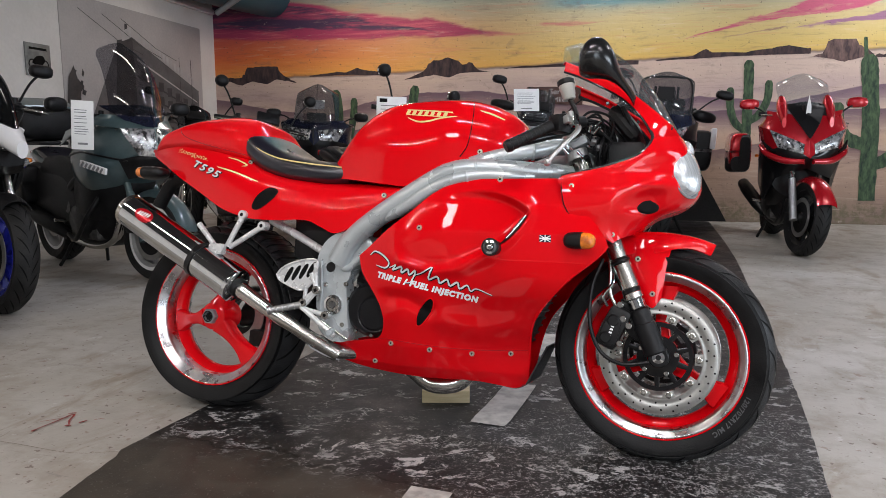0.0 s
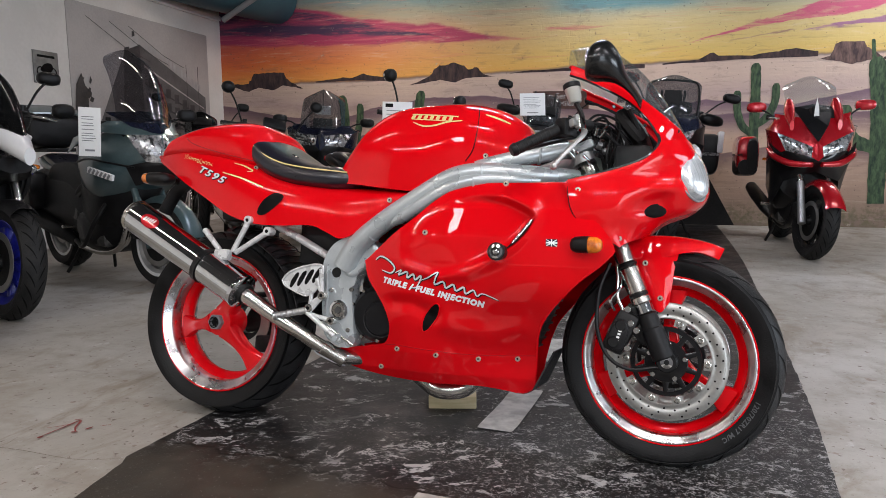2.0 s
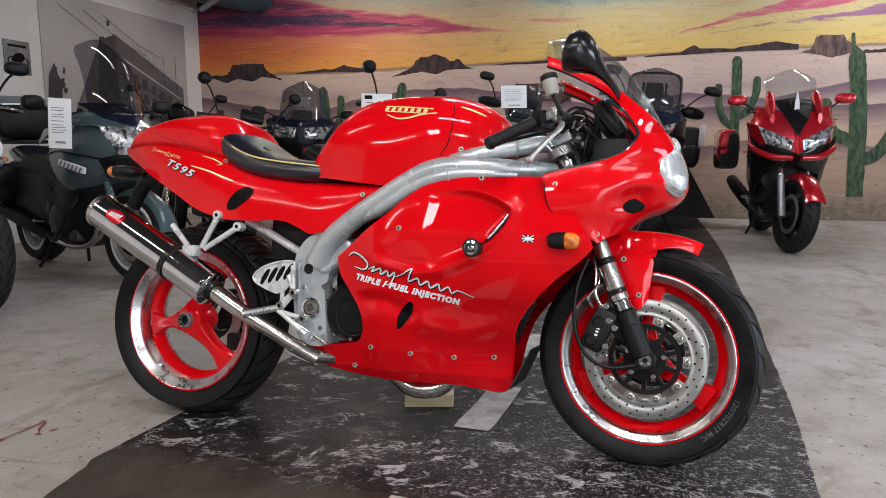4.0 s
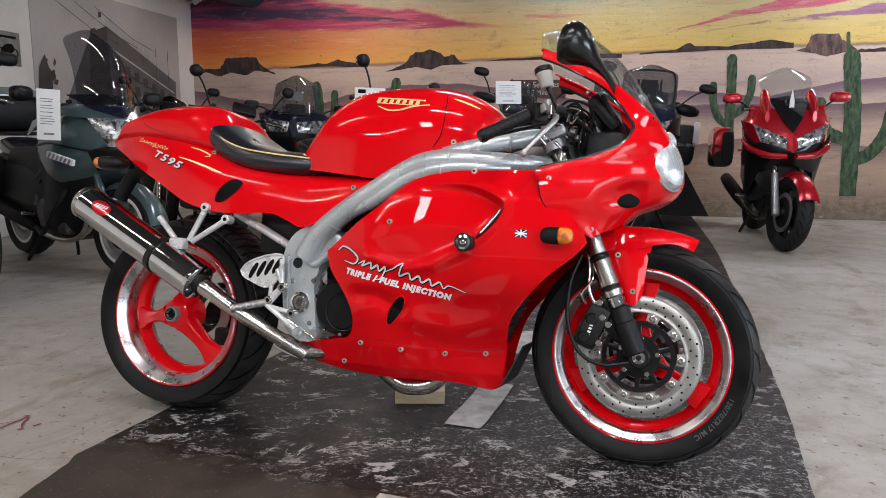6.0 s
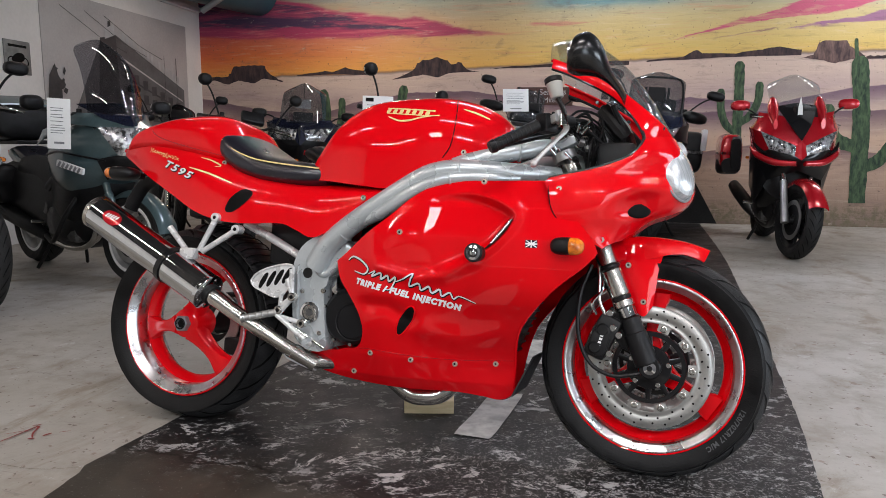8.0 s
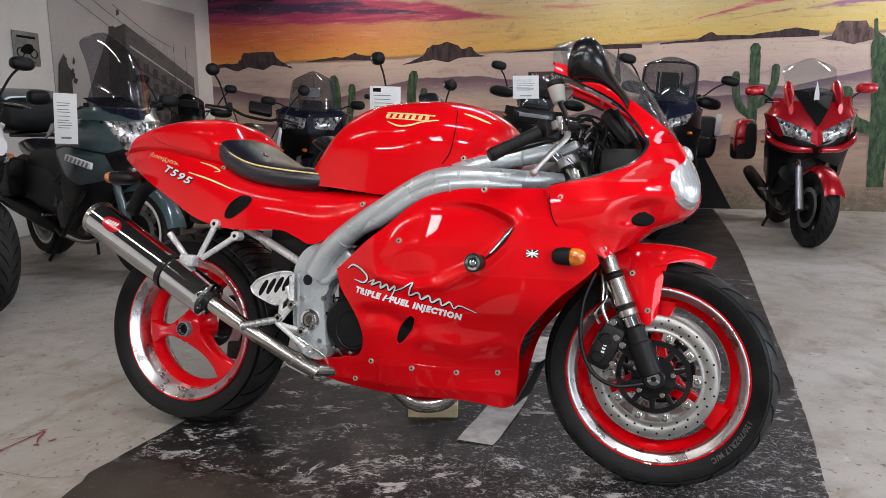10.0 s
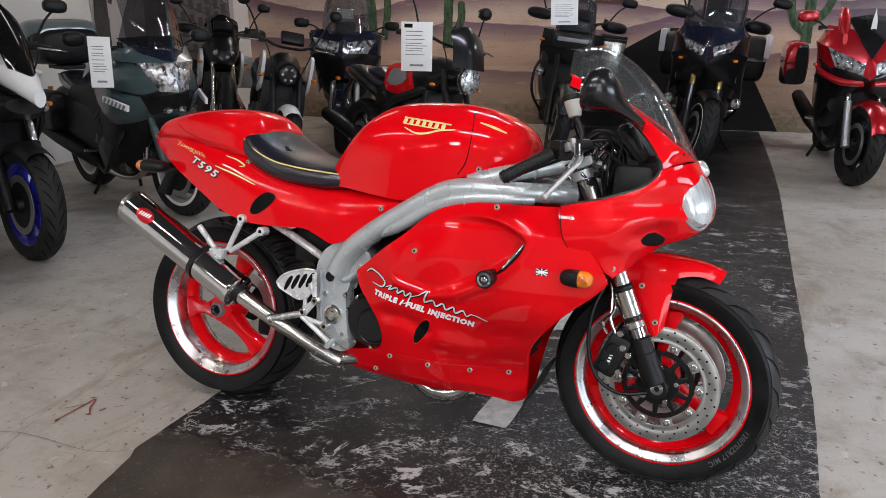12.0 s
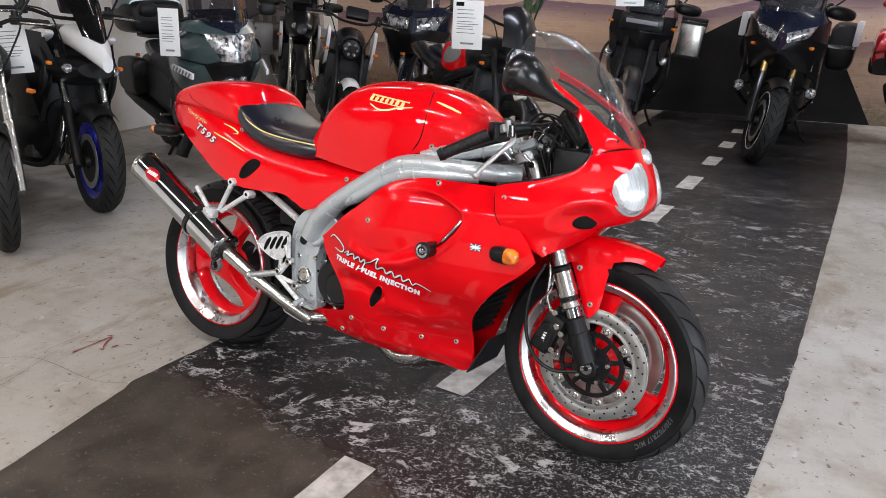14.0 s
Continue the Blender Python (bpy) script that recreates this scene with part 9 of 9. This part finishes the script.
def commuter_tourer_teal():
    cfg = dict(paint=TEAL, wb=1.46, R=0.295, seat_h=0.80, bar_z=1.06, bar_w=0.33, forkmat=TEAL, guardpaint=TEAL, guard=(10, 150), mirror=(1.16, 0.43, 1.12, (0.08, 0.055)), mirror_base=(1.12, 0.2, 1.03), line=WHITED, rim=CASTING, enginemat=MOTOR, canmat=ENGINE, pipemat=STEEL, ind_y=0.20, ind_z=0.98, ind_x=1.25)
    b, top, S = parked("touring_motorcycle", "grey-green touring motorcycle with tall screen and top box", (-2.06, 4.80), -36, cfg, 0, 10, 1.0)
    creased_fairing(b, dict(C0=(1.46, 0, 1.09), C1=(1.30, 0.24, 1.10), D=(1.20, 0.30, 1.04), N0=(1.53, 0, 1.005), N1=(1.57, 0, 0.82), IT=(1.53, 0.004, 1.005), IB=(1.56, 0.004, 0.825), OT=(1.42, 0.185, 1.01), OB=(1.50, 0.10, 0.835), CK=(1.50, 0.10, 0.80), SO=(1.40, 0.19, 0.81), R1=(0.82, 0.26, 1.00), R2=(0.78, 0.29, 0.90), R3=(0.78, 0.28, 0.62), J=(1.14, 0.26, 0.54), CK2=(1.40, 0.13, 0.68), N2=(1.50, 0, 0.72)), TEAL, TEAL, PLASTIC, "grey-green moulded fairing", 0.03, 75, TEAL, False)
    part("body_shell", loft([(0.72, 0.70, 0.94, 0.20, 2.6, 0.5), (0.90, 0.58, 1.00, 0.275, 2.6, 0.52), (1.08, 0.54, 1.06, 0.300, 2.5, 0.5), (1.24, 0.60, 1.09, 0.285, 2.4, 0.45), (1.36, 0.68, 1.085, 0.225, 2.3, 0.42), (1.46, 0.78, 1.05, 0.14, 2.2, 0.45), (1.52, 0.83, 1.01, 0.06, 2.2, 0.5)], 40, 36), TEAL, b, "grey-green moulded side fairing", 60)
    for s in (-1, 1):
        for k in range(6):
            part("indicator_rib", box(0, 0, 0, 0.016, 0.004, 0.036, 0.001, pose(1.285, s * 0.300, 0.762, 0, 14, s * -16) @ Matrix.Translation((-0.085 + 0.034 * k, s * 0.012, 0)) @ pose(0, 0, 0, 0, 28, 0)), GREYP, b)
        part("body_crease", tube([(1.44, s * 0.150, 0.80), (1.30, s * 0.268, 0.835), (1.12, s * 0.306, 0.86), (0.92, s * 0.285, 0.84)], 0.007, 8), BLACKP, b)
        part("cooling_slot", tube([(1.26, s * 0.292, 0.90), (1.18, s * 0.302, 0.94), (1.10, s * 0.297, 0.965)], [0.004, 0.012, 0.004], 8), BLACKD, b)
    part("centre_cowl", loft([(0.60, 0.30, 0.92, 0.16, 2.8, 0.5), (0.90, 0.28, 1.0, 0.235, 2.8, 0.5), (1.15, 0.40, 1.04, 0.22, 2.6, 0.5), (1.32, 0.60, 1.0, 0.12, 2.6, 0.5)], 24, 14), PLASTIC, b)
    part("engine_guard", join(*[tube([(1.12, q * 0.20, 0.56), (1.06, q * 0.27, 0.42), (0.86, q * 0.26, 0.26), (0.60, q * 0.2, 0.27)], 0.016, 10) for q in (-1, 1)]), ENGINE, b)
    part("lower_cowl", loft([(0.50, 0.34, 0.66, 0.16, 2.8, 0.5), (0.80, 0.30, 0.66, 0.20, 2.8, 0.5), (1.05, 0.34, 0.64, 0.19, 2.8, 0.5), (1.20, 0.46, 0.66, 0.13, 2.6, 0.5)], 24, 18), PLASTIC, b)
    part("headlamp_brow", facets([((1.50, 0, 1.085), (1.36, 0.17, 1.10), (1.44, 0.10, 1.025), (1.535, 0, 1.015)), ((1.50, 0, 1.085), (1.36, 0.17, 1.10), (1.20, 0.20, 1.16), (1.30, 0, 1.17))]), NAVY, b)
    for s in (-1, 1):
        part("marker_lamp", lamp_bm(1.47, s * 0.048, 0.71, 0.028, 0.022, 0.03), LENS, b)
        ref = part("clear_indicator", box(0, 0, 0, 0.23, 0.02, 0.042, 0.006, pose(1.285, s * 0.300, 0.762, 0, 14, s * -16)), WHITED, b)
        box_pannier(b, s, -0.08, 0.62, 0.46, 0.16, 0.30, PLASTIC, PLASTIC, 0.17)
        part("seat_side", plate([(0.20, 0.60), (0.60, 0.56), (0.78, 0.66), (0.70, 0.82), (0.25, 0.80)], s * 0.12, s * 0.20, 26, True, 0.01), PLASTIC, b)
    sc = part("screen", curve_screen(1.47, 1.06, 0.19, 1.13, 1.58, 0.155, 0.14, 0.09, n=24, bow=0.05), TINTED, b, "tall dark smoked screen")
    tb = part("top_box", loft([(-0.62, 0.98, 1.14, 0.16, 4, 0.5), (-0.54, 0.94, 1.22, 0.24, 4, 0.5), (-0.30, 0.94, 1.25, 0.26, 4, 0.5), (-0.10, 0.95, 1.20, 0.22, 4, 0.5), (-0.06, 0.99, 1.12, 0.14, 4, 0.5)], 30, 18), PLASTIC, b, "black top box with a grey-green lid")
    part("top_box_lid", loft([(-0.60, 1.10, 1.19, 0.20, 4, 0.5), (-0.50, 1.10, 1.27, 0.25, 4, 0.5), (-0.30, 1.10, 1.285, 0.265, 4, 0.5), (-0.12, 1.10, 1.22, 0.21, 4, 0.5)], 30, 14), TEAL, tb)
    # black bulk added for the dark lower parts and the shade among them
    part("rear_shade_fill", loft([(-0.30, 0.52, 0.78, 0.13, 2.8, 0.5), (-0.05, 0.40, 0.80, 0.22, 2.8, 0.5), (0.30, 0.32, 0.80, 0.22, 2.8, 0.5), (0.60, 0.28, 0.80, 0.21, 2.8, 0.5), (0.80, 0.30, 0.72, 0.18, 2.8, 0.5)], 26, 20), PLASTIC, b)
    part("rack", box(-0.2, 0, 0.925, 0.36, 0.22, 0.03, 0.01), PLASTIC, b)
    hang_card(pose(-2.345, 4.53, 1.175, 0, 3, 30), 0.125, 0.30, "white printed notice hanging from the handlebar", 8, False)


def sport_adventure_white():
    cfg = dict(paint=WHITEP, wb=1.46, R=0.30, fork=0.66, forkmat=STEEL, forklow=ENGINE, seat_h=0.84, bar_z=1.10, bar_w=0.40, guardpaint=PLASTIC, guard=(60, 150), mirror=(1.34, 0.40, 1.02, (0.075, 0.045)), canmat=ENGINE, pipemat=ENGINE, rim=BLUEW, tankpaint=BLACKP, tailpaint=BLACKP, enginemat=MOTOR, ind_y=0.2, ind_z=0.82, spokes=10)
    b, top, S = parked("sport_adventure_motorcycle", "white and black motorcycle with blue wheels and dark screen", (-2.47, 3.80), -24, cfg, 9, -8, 1.05)
    part("nose_cowl", loft([(1.10, 0.93, 1.0, 0.07, 2.6, 0.6), (1.22, 0.91, 1.05, 0.105, 2.4, 0.6), (1.40, 0.86, 1.01, 0.085, 2.2, 0.55), (1.56, 0.80, 0.89, 0.03, 2.0, 0.5)], 30, 24), WHITEP, b)
    part("tank_side", facets([((0.80, 0.22, 1.0), (1.20, 0.20, 0.98), (1.30, 0.17, 0.82), (1.10, 0.25, 0.74)), ((0.80, 0.22, 1.0), (1.10, 0.25, 0.74), (0.78, 0.24, 0.66)), ((1.10, 0.25, 0.74), (1.30, 0.17, 0.82), (1.16, 0.20, 0.52)), ((1.10, 0.25, 0.74), (1.16, 0.20, 0.52), (0.86, 0.20, 0.48), (0.78, 0.24, 0.66))]), PLASTIC, b, "", 25)
    part("lamp_panel", loft([(1.12, 0.70, 0.86, 0.20, 2.6, 0.5), (1.28, 0.72, 0.86, 0.19, 2.4, 0.5), (1.42, 0.76, 0.84, 0.10, 2, 0.5)], 20, 14), PLASTIC, b)
    for s in (-1, 1):
        part("headlamp", lamp_bm(1.34, s * 0.12, 0.80, 0.035, 0.028, 0.05, q=2, yaw=s * 20), LENS, b)
        part("side_fairing", plate([(0.82, 0.60), (1.10, 0.58), (1.24, 0.72), (1.20, 0.90), (1.0, 0.94), (0.86, 0.82)], s * 0.16, s * 0.21, 28, True, 0.012), PLASTIC, b)
        part("blue_flash", plate([(1.03, 0.86), (1.19, 0.78), (1.20, 0.81), (1.05, 0.90)], s * 0.245, s * 0.249, 12, False), BLUEW, b)
        part("white_wing", plate([(0.88, 0.92), (1.08, 0.92), (1.24, 0.97), (1.20, 1.00), (0.95, 0.97)], s * 0.15, s * 0.20, 24, True, 0.012), WHITEP, b)
    part("screen", curve_screen(1.50, 0.92, 0.06, 1.18, 1.32, 0.12, 0.06, 0.08), SMOKE, b, "dark smoked screen")
    for k in range(3):
        part("exhaust_header", tube([(1.08, 0.06 - 0.06 * k, 0.58), (1.17, 0.05 - 0.06 * k, 0.46), (1.10, 0.03 - 0.06 * k, 0.28), (0.95, -0.02, 0.22)], 0.022, 10), STEEL, b)
    hang_card(pose(-2.70, 3.60, 1.12, 0, -3, 40), 0.16, 0.28, "white printed price card hanging from the handlebar", 11)


def trail_bike():
    cfg = dict(paint=PLASTIC, wb=1.45, R=0.33, w=0.095, fork=0.68, forkmat=STEEL, seat_h=0.86, bar_z=1.14, guardpaint=PLASTIC, wire=True, rim=CASTING, guard=(60, 130))
    b, top, S = parked("trail_motorcycle", "black trail motorcycle with wire-spoked wheels", (-2.44, 3.07), -28, cfg, 8, -10)
    part("headlamp", lamp_bm(1.25, 0, 0.95, 0.08, 0.09, 0.05), LENS, b)


for build in (tourer_red, adventure_tourer_black, adventure_black_boxy, scrambler, sport_tourer_navy, small_naked, adventure_grey, commuter_tourer_teal, sport_adventure_white, trail_bike):
    build()
